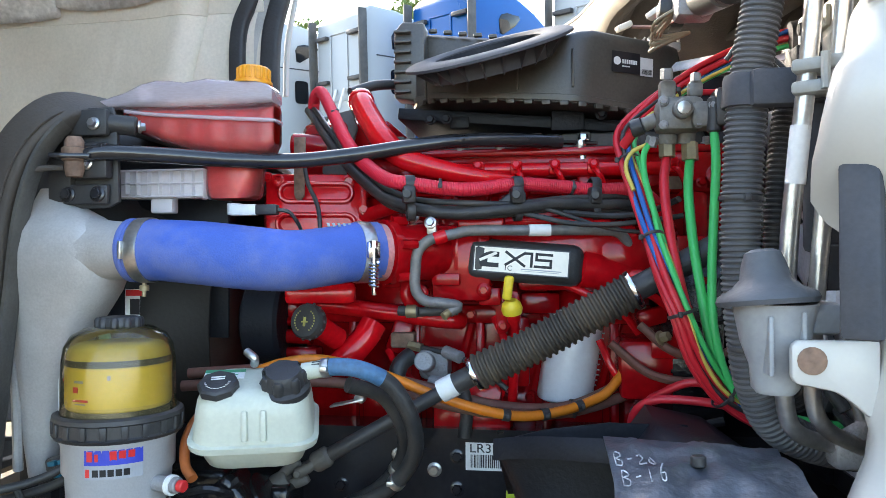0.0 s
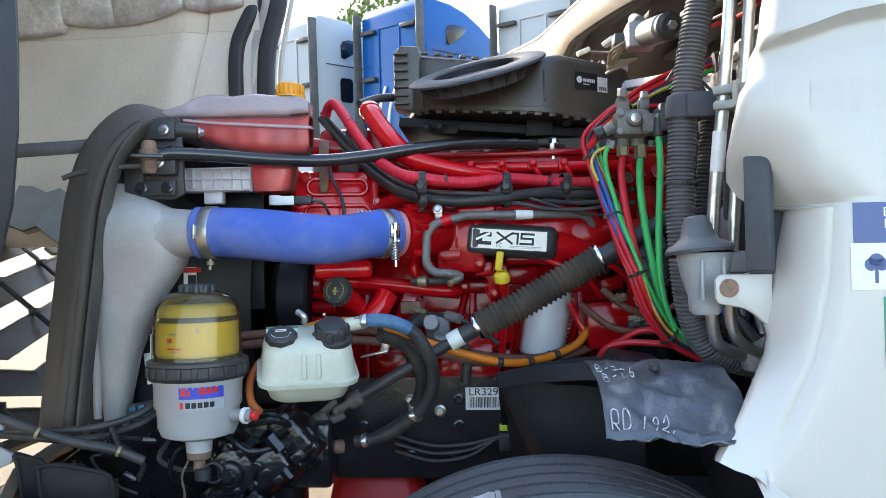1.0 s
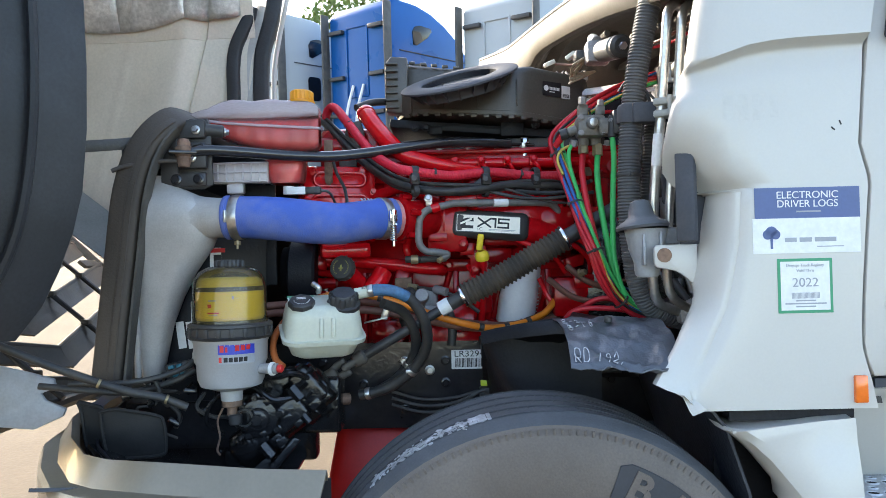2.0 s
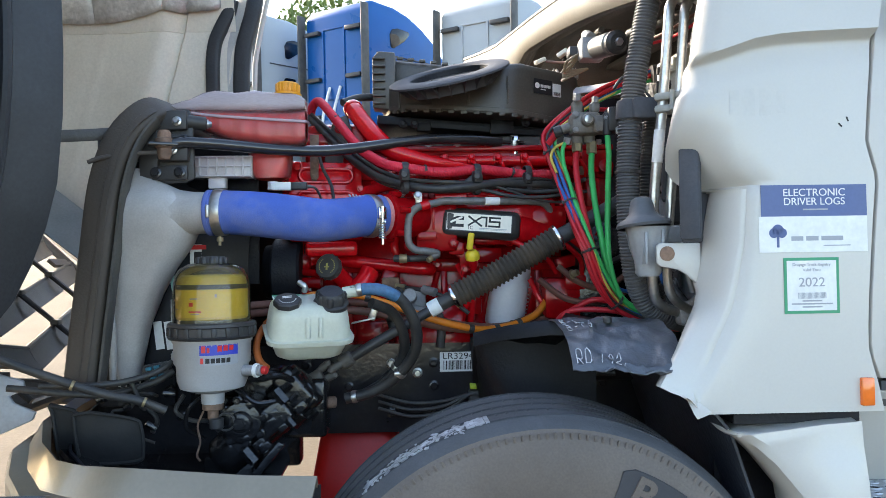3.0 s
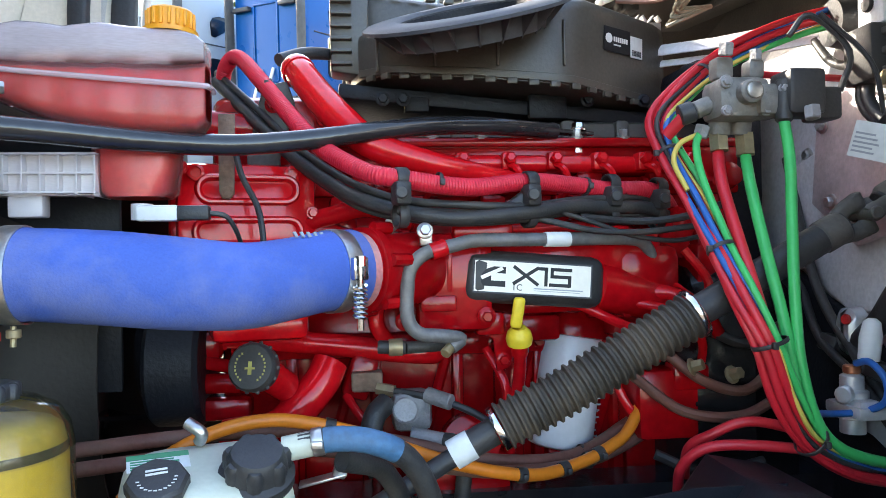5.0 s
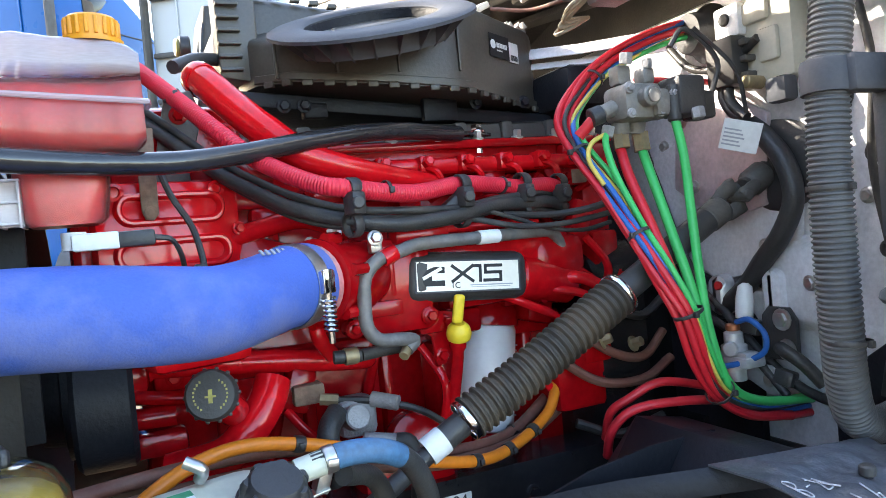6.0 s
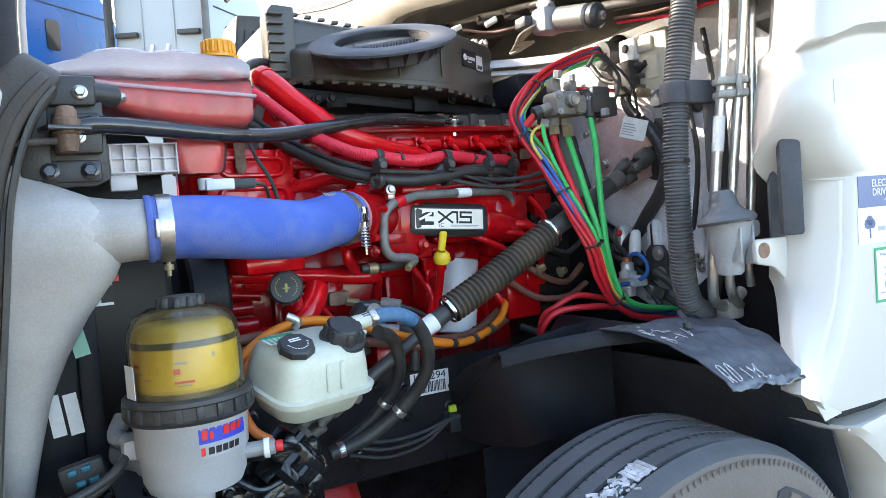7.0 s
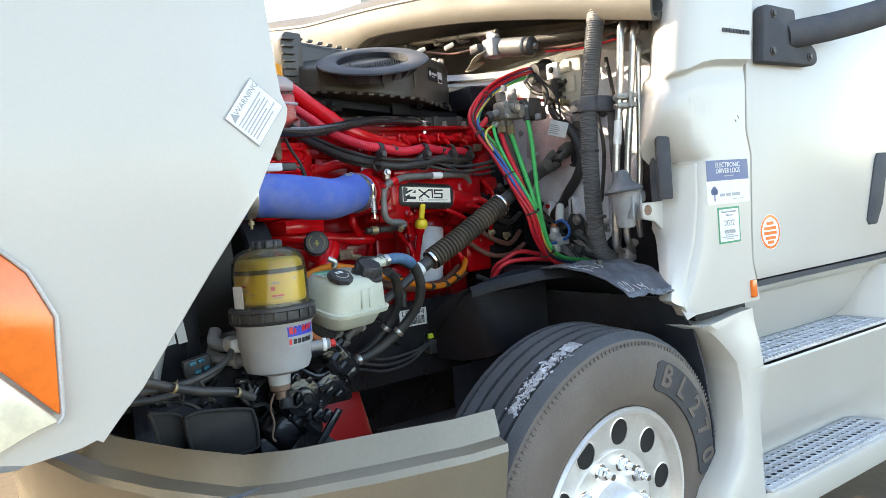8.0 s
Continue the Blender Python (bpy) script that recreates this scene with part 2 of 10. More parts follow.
def clear_plastic(name, tint, see, rough):
    """A thin see-through wall: part of the light passes straight, the rest scatters in it."""
    m = bpy.data.materials.new(name)
    m.use_nodes = True
    nt = m.node_tree
    b = nt.nodes["Principled BSDF"]
    b.inputs["Base Color"].default_value, b.inputs["Roughness"].default_value = (*tint, 1), rough
    n = nt.nodes.new("ShaderNodeTexNoise")
    n.inputs["Scale"].default_value = 25
    r = nt.nodes.new("ShaderNodeMapRange")
    r.inputs[3].default_value, r.inputs[4].default_value = see - 0.08, see + 0.08
    nt.links.new(n.outputs["Fac"], r.inputs[0])
    t = nt.nodes.new("ShaderNodeBsdfTransparent")
    t.inputs["Color"].default_value = (*[0.5 + 0.5 * c for c in tint], 1)
    mix = nt.nodes.new("ShaderNodeMixShader")
    nt.links.new(r.outputs[0], mix.inputs[0])
    nt.links.new(b.outputs[0], mix.inputs[1])
    nt.links.new(t.outputs[0], mix.inputs[2])
    gloss = nt.nodes.new("ShaderNodeBsdfGlossy")
    gloss.inputs["Roughness"].default_value = rough
    fres = nt.nodes.new("ShaderNodeFresnel")
    fres.inputs["IOR"].default_value = 1.42
    coat = nt.nodes.new("ShaderNodeMixShader")
    nt.links.new(fres.outputs[0], coat.inputs[0])
    nt.links.new(mix.outputs[0], coat.inputs[1])
    nt.links.new(gloss.outputs[0], coat.inputs[2])
    nt.links.new(coat.outputs[0], nt.nodes["Material Output"].inputs["Surface"])
    return m


BOWL = clear_plastic("amber_bowl", (0.74, 0.60, 0.28), 0.93, 0.06)
# warm tint of this wall paints in sun shining through the tank
TANK_SHELL = clear_plastic("milky_sun_tinted_wall", (0.90, 0.58, 0.56), 0.91, 0.25)
TANK_TOP = clear_plastic("milky_tank_top", (0.86, 0.72, 0.75), 0.58, 0.25)
FLANGE_PLASTIC = clear_plastic("milky_flange", (0.82, 0.76, 0.78), 0.30, 0.3)
# the orange mixed in is painted sun glow, laid over the red coolant
COOLANT = material("sun_streaked_coolant", (0.62, 0.014, 0.014), 0.3, 0, 0.25, 14, 0.0, streak=0.4, dust=0.24, dust_color=(0.90, 0.19, 0.10))


# ---- shape helpers ----
ORIGIN = {}
# the truck's own axes lean a little against the level ground; its parts are laid out along the truck and then levelled
LEVEL = Matrix.Translation((-0.031, 0.99, -0.093)) @ Matrix.Rotation(radians(-4.8), 4, 'X') @ Matrix.Translation((0.031, -0.99, 0.093))


def thing(name, at, label, category, group="", kind="", level=LEVEL):
    """The Empty that carries the parts of one thing."""
    e = new(name)
    e.empty_display_size = 0.05
    e.matrix_basis = level @ Matrix.Translation(at)
    ORIGIN[e.name] = Vector(at)
    return tagged(e, label, category, group, kind)


def finish(name, bm, mat, angle=40):
    me = bpy.data.meshes.new(name)
    bmesh.ops.recalc_face_normals(bm, faces=bm.faces)
    bm.to_mesh(me)
    bm.free()
    me.materials.append(mat)
    me.shade_smooth()
    me.set_sharp_from_angle(angle=radians(angle))
    return me


def part(name, bm, mat, parent, label="", angle=40):
    """A bmesh in world places, linked as one mesh under a thing or a part."""
    o = ORIGIN[parent.name]
    bm.transform(Matrix.Translation(-o))
    ob = new(name, finish(name, bm, mat, angle))
    ob.parent = parent
    ORIGIN[ob.name] = o
    return tagged(ob, label) if label else ob


def solo(name, bm, mat, label, category, group="", kind="", angle=40, level=LEVEL):
    """A thing that is one mesh, with its origin in the middle of its base."""
    lo = Vector((min(v.co.x for v in bm.verts), min(v.co.y for v in bm.verts), min(v.co.z for v in bm.verts)))
    hi = Vector((max(v.co.x for v in bm.verts), max(v.co.y for v in bm.verts), lo.z))
    o = (lo + hi) / 2
    bm.transform(Matrix.Translation(-o))
    ob = new(name, finish(name, bm, mat, angle))
    ob.matrix_basis = level @ Matrix.Translation(o)
    ORIGIN[ob.name] = o
    return tagged(ob, label, category, group, kind)


def box(bm, center, size, bevel=0.004, m=None, seg=2):
    """A rounded box; m turns it about its centre."""
    b = bmesh.new()
    bmesh.ops.create_cube(b, size=1)
    b.transform(Matrix.Diagonal((*size, 1)))
    if bevel:
        bmesh.ops.bevel(b, geom=b.edges[:], offset=min(bevel, 0.45 * min(size)), segments=seg, affect='EDGES', profile=0.5)
    b.transform(Matrix.Translation(center) @ (m if m else Matrix()))
    join(bm, b)


def join(bm, other):
    me = bpy.data.meshes.new("tmp")
    other.to_mesh(me)
    other.free()
    bm.from_mesh(me)
    bpy.data.meshes.remove(me)


def aim(a, b):
    """The turn that brings z onto the way from a to b."""
    return (Vector(b) - Vector(a)).to_track_quat("Z", "Y").to_matrix().to_4x4()


def lathe(bm, profile, m, n=24, cap=True):
    """Turn (radius, height) pairs about z, then place by m."""
    rings = []
    for r, z in profile:
        rings.append([bm.verts.new(m @ Vector((r * math.cos(2 * math.pi * i / n), r * math.sin(2 * math.pi * i / n), z))) for i in range(n)])
    for a, b in zip(rings, rings[1:]):
        for i in range(n):
            bm.faces.new((a[i], a[(i + 1) % n], b[(i + 1) % n], b[i]))
    if cap:
        bm.faces.new(rings[0][::-1])
        bm.faces.new(rings[-1])


def rod(bm, a, b, r, n=12, r2=None, bevel=0.0):
    a, b = Vector(a), Vector(b)
    m = Matrix.Translation(a) @ aim(a, b)
    h = (b - a).length
    r2 = r if r2 is None else r2
    if bevel:
        lathe(bm, [(r - bevel, 0), (r, bevel), (r2, h - bevel), (r2 - bevel, h)], m, n)
    else:
        lathe(bm, [(r, 0), (r2, h)], m, n)


def spline(pts, k=6):
    """A smooth line through the points."""
    p = [Vector(q) for q in pts]
    p = [2 * p[0] - p[1]] + p + [2 * p[-1] - p[-2]]
    out = []
    for i in range(1, len(p) - 2):
        a, b, c, d = p[i - 1:i + 3]
        for j in range(k):
            t = j / k
            out.append(0.5 * (2 * b + (c - a) * t + (2 * a - 5 * b + 4 * c - d) * t * t + (3 * b - a - 3 * c + d) * t ** 3))
    out.append(p[-2])
    return out


def sweep(bm, line, r, n=10, flat=1.0, cap=True, side=None):
    """A round (or flattened) tube along a line of points; r is a number or one per point."""
    line = [Vector(q) for q in line]
    rs = r if isinstance(r, (list, tuple)) else [r] * len(line)
    t0 = (line[1] - line[0]).normalized()
    u = (side if side else (Vector((0, 0, 1)) if abs(t0.z) < 0.9 else Vector((1, 0, 0))))
    u = (u - t0 * u.dot(t0)).normalized()
    rings = []
    for i, p in enumerate(line):
        t = (line[min(i + 1, len(line) - 1)] - line[max(i - 1, 0)]).normalized()
        u = (u - t * u.dot(t)).normalized()
        v = t.cross(u)
        rings.append([bm.verts.new(p + rs[i] * (u * math.cos(a) + v * flat * math.sin(a))) for a in (2 * math.pi * j / n for j in range(n))])
    for a, b in zip(rings, rings[1:]):
        for i in range(n):
            bm.faces.new((a[i], a[(i + 1) % n], b[(i + 1) % n], b[i]))
    if cap:
        bm.faces.new(rings[0][::-1])
        bm.faces.new(rings[-1])


def resample(line, step):
    """The line at even steps."""
    out, rest = [line[0].copy()], step
    for a, b in zip(line, line[1:]):
        d = (b - a).length
        while rest < d:
            out.append(a.lerp(b, rest / d))
            rest += step
        rest -= d
    return out


def squared(bm, line, hu, hv, n=20, power=0.35, side=None):
    """A strip of rounded-rectangular section along a line of points."""
    line = [Vector(q) for q in line]
    t0 = (line[1] - line[0]).normalized()
    u = side if side else Vector((1, 0, 0))
    rings = []
    for i, p in enumerate(line):
        t = (line[min(i + 1, len(line) - 1)] - line[max(i - 1, 0)]).normalized()
        u = (u - t * u.dot(t)).normalized()
        v = t.cross(u)
        ring = []
        for j in range(n):
            a = 2 * math.pi * j / n
            c, s = math.cos(a), math.sin(a)
            ring.append(p + u * hu * math.copysign(abs(c) ** power, c) + v * hv * math.copysign(abs(s) ** power, s))
        rings.append(ring)
    loft(bm, rings)


def corrugated(bm, pts, r, pitch, depth, n=16, k=10):
    """A ribbed hose along the points."""
    line = resample(spline(pts, k), pitch / 4)
    rs = [r - (depth if i % 4 in (2, 3) else 0) for i in range(len(line))]
    sweep(bm, line, rs, n)


def band(bm, at, way, r, w, t=0.002, n=20):
    """A hollow ring, as of a hose clamp, round a line through at."""
    at, way = Vector(at), Vector(way).normalized()
    m = Matrix.Translation(at - way * w / 2) @ aim((0, 0, 0), way)
    lathe(bm, [(r - t, 0), (r, 0), (r + t * 0.3, w * 0.1), (r + t * 0.3, w * 0.9), (r, w), (r - t, w)], m, n, cap=False)


def hexbolt(bm, at, way, r=0.009, h=0.008, washer=True):
    at, way = Vector(at), Vector(way).normalized()
    m = Matrix.Translation(at) @ aim((0, 0, 0), way)
    if washer:
        lathe(bm, [(r * 1.45, -0.002), (r * 1.45, 0.0015), (r * 1.3, 0.0025)], m, 14)
    lathe(bm, [(r, 0.001), (r, h * 0.85), (r * 0.85, h)], m, 6)


BOLT_MESH = {}


def bolts(name, mat, parent, places, r=0.010, h=0.010, washer=True):
    """Hexagon bolts, each its own part, on one shared mesh; places are (point, way)."""
    key = (mat.name, r, h, washer)
    for at, way in places:
        if key not in BOLT_MESH:
            b = bmesh.new()
            hexbolt(b, (0, 0, 0), (0, 0, 1), r, h, washer)
            BOLT_MESH[key] = finish("bolt", b, mat)
        ob = new(name, BOLT_MESH[key])
        ob.parent = parent
        ob.matrix_basis = Matrix.Translation(Vector(at) - ORIGIN[parent.name]) @ aim((0, 0, 0), way)


def prism(bm, outline, y0, y1, bevel=0.0, plane="xz", seg=2):
    """A flat shape in a plane, given thickness along the third axis."""
    b = bmesh.new()

    def place(p, d):
        return {"xz": (p[0], d, p[1]), "xy": (p[0], p[1], d), "yz": (d, p[0], p[1])}[plane]
    lo = [b.verts.new(place(p, y0)) for p in outline]
    hi = [b.verts.new(place(p, y1)) for p in outline]
    n = len(outline)
    b.faces.new(lo)
    b.faces.new(hi[::-1])
    for i in range(n):
        b.faces.new((lo[i], hi[i], hi[(i + 1) % n], lo[(i + 1) % n]))
    bmesh.ops.recalc_face_normals(b, faces=b.faces)
    if bevel:
        bmesh.ops.bevel(b, geom=b.edges[:], offset=bevel, segments=seg, affect='EDGES', profile=0.5, clamp_overlap=True)
    join(bm, b)


def loft(bm, rings, cap=True):
    """A skin over rings of equal counts of points."""
    rv = [[bm.verts.new(p) for p in ring] for ring in rings]
    n = len(rv[0])
    for a, b in zip(rv, rv[1:]):
        for i in range(n):
            bm.faces.new((a[i], a[(i + 1) % n], b[(i + 1) % n], b[i]))
    if cap:
        bm.faces.new(rv[0][::-1])
        bm.faces.new(rv[-1])


def rounded(cx, cy, hx, hy, r, k=4):
    """Points round a rectangle with round corners, in two axes."""
    out = []
    for sx, sy, a0 in ((1, 1, 0), (-1, 1, 90), (-1, -1, 180), (1, -1, 270)):
        for j in range(k + 1):
            a = radians(a0 + 90 * j / k)
            out.append((cx + sx * (hx - r) + r * math.cos(a), cy + sy * (hy - r) + r * math.sin(a)))
    return out


def writing(name, text, size, m, mat, parent, depth=0.0004, align='CENTER', wide=1.0, bold=0.0):
    """Letters in the built-in font, turned into a mesh under the thing."""
    cu = bpy.data.curves.new(name, 'FONT')
    cu.body, cu.size, cu.extrude, cu.align_x, cu.align_y = text, size, depth, align, 'CENTER'
    cu.offset = bold
    tmp = new("tmp_text", cu)
    me = bpy.data.meshes.new_from_object(tmp.evaluated_get(bpy.context.evaluated_depsgraph_get()))
    bpy.data.objects.remove(tmp)
    bpy.data.curves.remove(cu)
    bm = bmesh.new()
    bm.from_mesh(me)
    bpy.data.meshes.remove(me)
    bm.transform(Matrix.Diagonal((wide, 1, 1, 1)))
    bm.transform(m)
    return part(name, bm, mat, parent)


def face(at, right, up):
    """The pose of a flat label: x to its right, y up, z out of it."""
    r = Vector(right).normalized()
    u = Vector(up)
    u = (u - r * u.dot(r)).normalized()
    n = r.cross(u)
    return Matrix.Translation(at) @ Matrix((r, u, n)).transposed().to_4x4()


def slab(bm, m, x0, y0, x1, y1, z=0.0005, lift=0.0):
    """A thin plate on a label's pose."""
    b = bmesh.new()
    bmesh.ops.create_cube(b, size=1)
    b.transform(Matrix.Translation(((x0 + x1) / 2, (y0 + y1) / 2, lift + z / 2)) @ Matrix.Diagonal((x1 - x0, y1 - y0, z, 1)))
    b.transform(m)
    join(bm, b)


def tie(parent, at, way, r, name="cable_tie", mat=None, w=0.006):
    """A cable tie with its head, round a line through at."""
    bm = bmesh.new()
    band(bm, at, way, r, w, 0.0015, 14)
    way = Vector(way).normalized()
    s = way.cross(Vector((0, 0, 1))).normalized()
    if s.y > 0:
        s = -s
    box(bm, Vector(at) + s * (r + 0.003), (0.008, 0.008, 0.010), 0.0015)
    return part(name, bm, mat or BLACK, parent)


# ---- ground and distance ----
GROUND = -0.093
bm = bmesh.new()
bmesh.ops.create_grid(bm, x_segments=60, y_segments=60, size=400)
bm.transform(Matrix.Translation((0, 0, GROUND)))
solo("ground", bm, SAND, "pale dusty concrete of a truck lot", "ground", kind="structure", level=Matrix())


def sheet(bm, rows, thick=0.0):
    """A skin over a grid of points, given thickness."""
    b = bmesh.new()
    vs = [[b.verts.new(p) for p in r] for r in rows]
    for a, c in zip(vs, vs[1:]):
        for i in range(len(a) - 1):
            b.faces.new((a[i], a[i + 1], c[i + 1], c[i]))
    bmesh.ops.recalc_face_normals(b, faces=b.faces)
    if thick:
        bmesh.ops.solidify(b, geom=b.faces[:], thickness=thick)
    join(bm, b)


# ---- chassis ----
rail = thing("chassis_rail", (-0.6, 1.62, 0.75), "gloss black steel chassis rail under the engine", "chassis")
bm = bmesh.new()
prism(bm, [(1.60, 0.74), (1.60, 1.01), (1.70, 1.01), (1.70, 0.998), (1.612, 0.998), (1.612, 0.752), (1.70, 0.752), (1.70, 0.74)], -1.25, 3.0, 0, "yz")
part("web", bm, BLACK_GLOSS, rail)
bolts("bolt", BLACK_GLOSS, rail, [((-0.62 + 0.13 * i, 1.599, z), (0, -1, 0)) for i in range(11) for z in (0.80, 0.88, 0.95) if (i * 7 + int(z * 100)) % 3], 0.011, 0.012)
lab = face((-0.155, 1.5975, 0.952), (1, 0, 0), (0, 0, 1))
bm = bmesh.new()
slab(bm, lab, -0.056, -0.030, 0.056, 0.030, 0.001)
tag = part("label", bm, LABEL_WHITE, rail, "white printed barcode label")
writing("letters", "LR3294", 0.027, lab @ Matrix.Translation((0, 0.017, 0.0015)), INK, tag, wide=1.15)
bm = bmesh.new()
x = -0.045
while x < 0.045:
    w = random.choice((0.0012, 0.002, 0.0032))
    slab(bm, lab, x, -0.024, x + w, 0.004, 0.0006, 0.001)
    x += w + random.choice((0.0014, 0.0022))
part("barcode", bm, INK, tag)
far_rail = thing("chassis_rail", (-0.6, 2.46, 0.75), "gloss black steel chassis rail under the engine", "chassis")
bm = bmesh.new()
prism(bm, [(2.46, 0.74), (2.46, 1.01), (2.36, 1.01), (2.36, 0.998), (2.448, 0.998), (2.448, 0.752), (2.36, 0.752), (2.36, 0.74)], -1.25, 3.0, 0, "yz")
part("web", bm, BLACK_GLOSS, far_rail)
axle = thing("front_axle", (0.05, 2.03, 0.42), "dark forged front axle beam", "axle")
bm = bmesh.new()
sweep(bm, spline([(0.05, 1.05, 0.48), (0.05, 1.3, 0.44), (0.05, 1.7, 0.38), (0.05, 2.4, 0.38), (0.05, 2.8, 0.44), (0.05, 3.05, 0.48)], 6), 0.055, 8)
part("beam", bm, BLACK_DUSTY, axle)
bm = bmesh.new()
for i in range(4):
    box(bm, (0.05, 1.62, 0.50 + 0.022 * i), (1.3 - 0.2 * i, 0.09, 0.018), 0.004)
part("leaf_spring", bm, BLACK_DUSTY, axle)

# ---- front wheel ----
steer = radians(4.9)


def wheel_at(cx, cy, cz, turn, label, mirror=1):
    w = thing("front_wheel", (0, 0, 0), label, "wheel", "front wheels", level=Matrix())
    # built round the y axis, outer face towards -y
    turned = pose(0, 0, 0, 90, 0, 0)   # z of the lathe -> -y
    bm = bmesh.new()
    prof = [(0.300, 0.105), (0.315, 0.125), (0.345, 0.138), (0.40, 0.143), (0.44, 0.140), (0.468, 0.130), (0.487, 0.118)]
    back = [(r, -z) for r, z in prof[::-1]]
    tread = [(0.487, 0.118), (0.497, 0.108), (0.501, 0.090)]
    for g in (0.082, 0.041, 0.0, -0.041, -0.082):
        tread += [(0.504, g + 0.005), (0.486, g + 0.0045), (0.486, g - 0.0045), (0.504, g - 0.006)]
    tread += [(0.501, -0.090), (0.497, -0.108), (0.487, -0.118)]
    lathe(bm, [p for p in tread], turned, 96, cap=False)
    tr = part("tread", bm, TYRE, w, "grooved dark tread")
    bm = bmesh.new()
    lathe(bm, prof, turned, 96, cap=False)
    lathe(bm, back, turned, 96, cap=False)
    for i in range(190):
        a = 2 * math.pi * i / 190
        m = Matrix.Rotation(a, 4, 'Y')
        box(bm, m @ Vector((0, -0.1275, 0.475)), (0.005, 0.003, 0.015), 0.0008, m)
    side = part("sidewall", bm, TYRE_SIDE, w, "dusty brown-black sidewall with shoulder ribs")
    # sipes across the shoulders of the grooves
    bm = bmesh.new()
    for g in (0.062, 0.0205, -0.0205, -0.062):
        for i in range(150):
            a = 2 * math.pi * (i + 0.5 * (g > 0)) / 150
            m = Matrix.Rotation(a, 4, 'Y')
            box(bm, m @ Vector((0, g + 0.0155, 0.5005)), (0.0022, 0.008, 0.0085), 0)
    tagged(part("sipes", bm, INK, w, "", 30), kind="stuff")
    # rim
    bm = bmesh.new()
    lathe(bm, [(0.298, 0.10), (0.304, 0.118), (0.298, 0.128), (0.288, 0.126), (0.283, 0.116), (0.279, 0.104), (0.274, 0.098), (0.266, 0.096), (0.200, 0.096), (0.188, 0.094), (0.176, 0.088)], turned, 64, cap=False)
    lathe(bm, [(0.298, 0.10), (0.275, 0.0), (0.27, -0.13)], turned, 64, cap=False)
    rim = part("rim", bm, RIM, w, "polished aluminium rim with round hand holes")
    for i in range(10):
        bm = bmesh.new()
        a = 2 * math.pi * (i + 0.2) / 10
        m = Matrix.Rotation(a, 4, 'Y')
        c = m @ Vector((0, 0, 0.232))
        mm = Matrix.Translation(c + Vector((0, -0.096, 0))) @ turned
        lathe(bm, [(0.0385, -0.002), (0.039, 0.0015), (0.036, 0.0025), (0.034, -0.02)], mm, 22, cap=False)
        part("hand_hole", bm, RIM, rim)
    # near-black discs paint in the darkness of the uncut hand holes
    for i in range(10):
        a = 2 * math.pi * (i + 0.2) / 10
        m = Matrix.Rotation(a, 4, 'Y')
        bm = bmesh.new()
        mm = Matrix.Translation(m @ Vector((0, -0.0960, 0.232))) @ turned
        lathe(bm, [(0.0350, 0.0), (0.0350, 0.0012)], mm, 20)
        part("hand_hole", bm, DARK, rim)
    bm = bmesh.new()
    lathe(bm, [(0.180, 0.084), (0.178, 0.090), (0.12, 0.092), (0.10, 0.098), (0.092, 0.12), (0.085, 0.15), (0.07, 0.162), (0.0, 0.165)], turned, 40, cap=False)
    part("hub", bm, RIM, w, "steel hub")
    for i in range(10):
        a = 2 * math.pi * (i + 0.5) / 10
        m = Matrix.Rotation(a, 4, 'Y')
        bm = bmesh.new()
        hexbolt(bm, m @ Vector((0, -0.090, 0.1425)), (0, -1, 0), 0.0165, 0.024)
        rod(bm, m @ Vector((0, -0.109, 0.1425)), m @ Vector((0, -0.134, 0.1425)), 0.010, 10, bevel=0.001)
        part("wheel_nut", bm, CHROME, w)
    # raised letters
    bm = bmesh.new()
    ends = ((0.355, -0.1365), (0.357, -0.1440), (0.440, -0.1440), (0.442, -0.1355))
    arcs = []
    for i in range(25):
        a = radians(19.5 + 68 * i / 24)
        g = 0.010 if i in (0, 24) else 0.0
        arcs.append([(math.sin(a) * (r + (g if r < 0.4 else -g)), y, math.cos(a) * (r + (g if r < 0.4 else -g))) for r, y in ends])
    loft(bm, arcs)
    part("letter_pad", bm, TYRE_TEXT, side)
    for i, ch in enumerate("BL270"):
        a = -radians(27 + i * 13.2)
        m = Matrix.Rotation(-a, 4, 'Y') @ face((0, -0.1440, 0.400), (1, 0, 0), (0, 0, 1))
        writing("letter", ch, 0.082, m @ Matrix.Translation((0, 0, 0.0016)), TYRE_SIDE, side, 0.0016, wide=1.10, bold=0.0022)
    # pale smear of old adhesive on the tread
    rnd = random.Random(9)
    bm = bmesh.new()
    for i in range(210):
        u = rnd.random()
        a, g = radians(-13 - 30 * u), 0.062 + rnd.gauss(0, 0.011)
        m = Matrix.Rotation(a, 4, 'Y')
        box(bm, m @ Vector((0, -g, 0.5035)), (rnd.uniform(0.004, 0.016), rnd.uniform(0.002, 0.007), 0.0024), 0, m @ pose(0, 0, 0, 0, 0, rnd.uniform(-60, 60)))
    for i in range(5):
        m = Matrix.Rotation(radians(-12.0 - 1.1 * i), 4, 'Y')
        box(bm, m @ Vector((0, -0.062, 0.5042)), (0.008, 0.042 - 0.004 * (i % 2), 0.0016), 0, m)
    part("adhesive_smear", bm, SMEAR, w, "pale smear of old adhesive on the tread", 30)
    # scaled to the tyre's true diameter
    for o in w.children_recursive:
        o.matrix_basis = Matrix.Scale(1.04, 4) @ o.matrix_basis if o.parent == w else o.matrix_basis
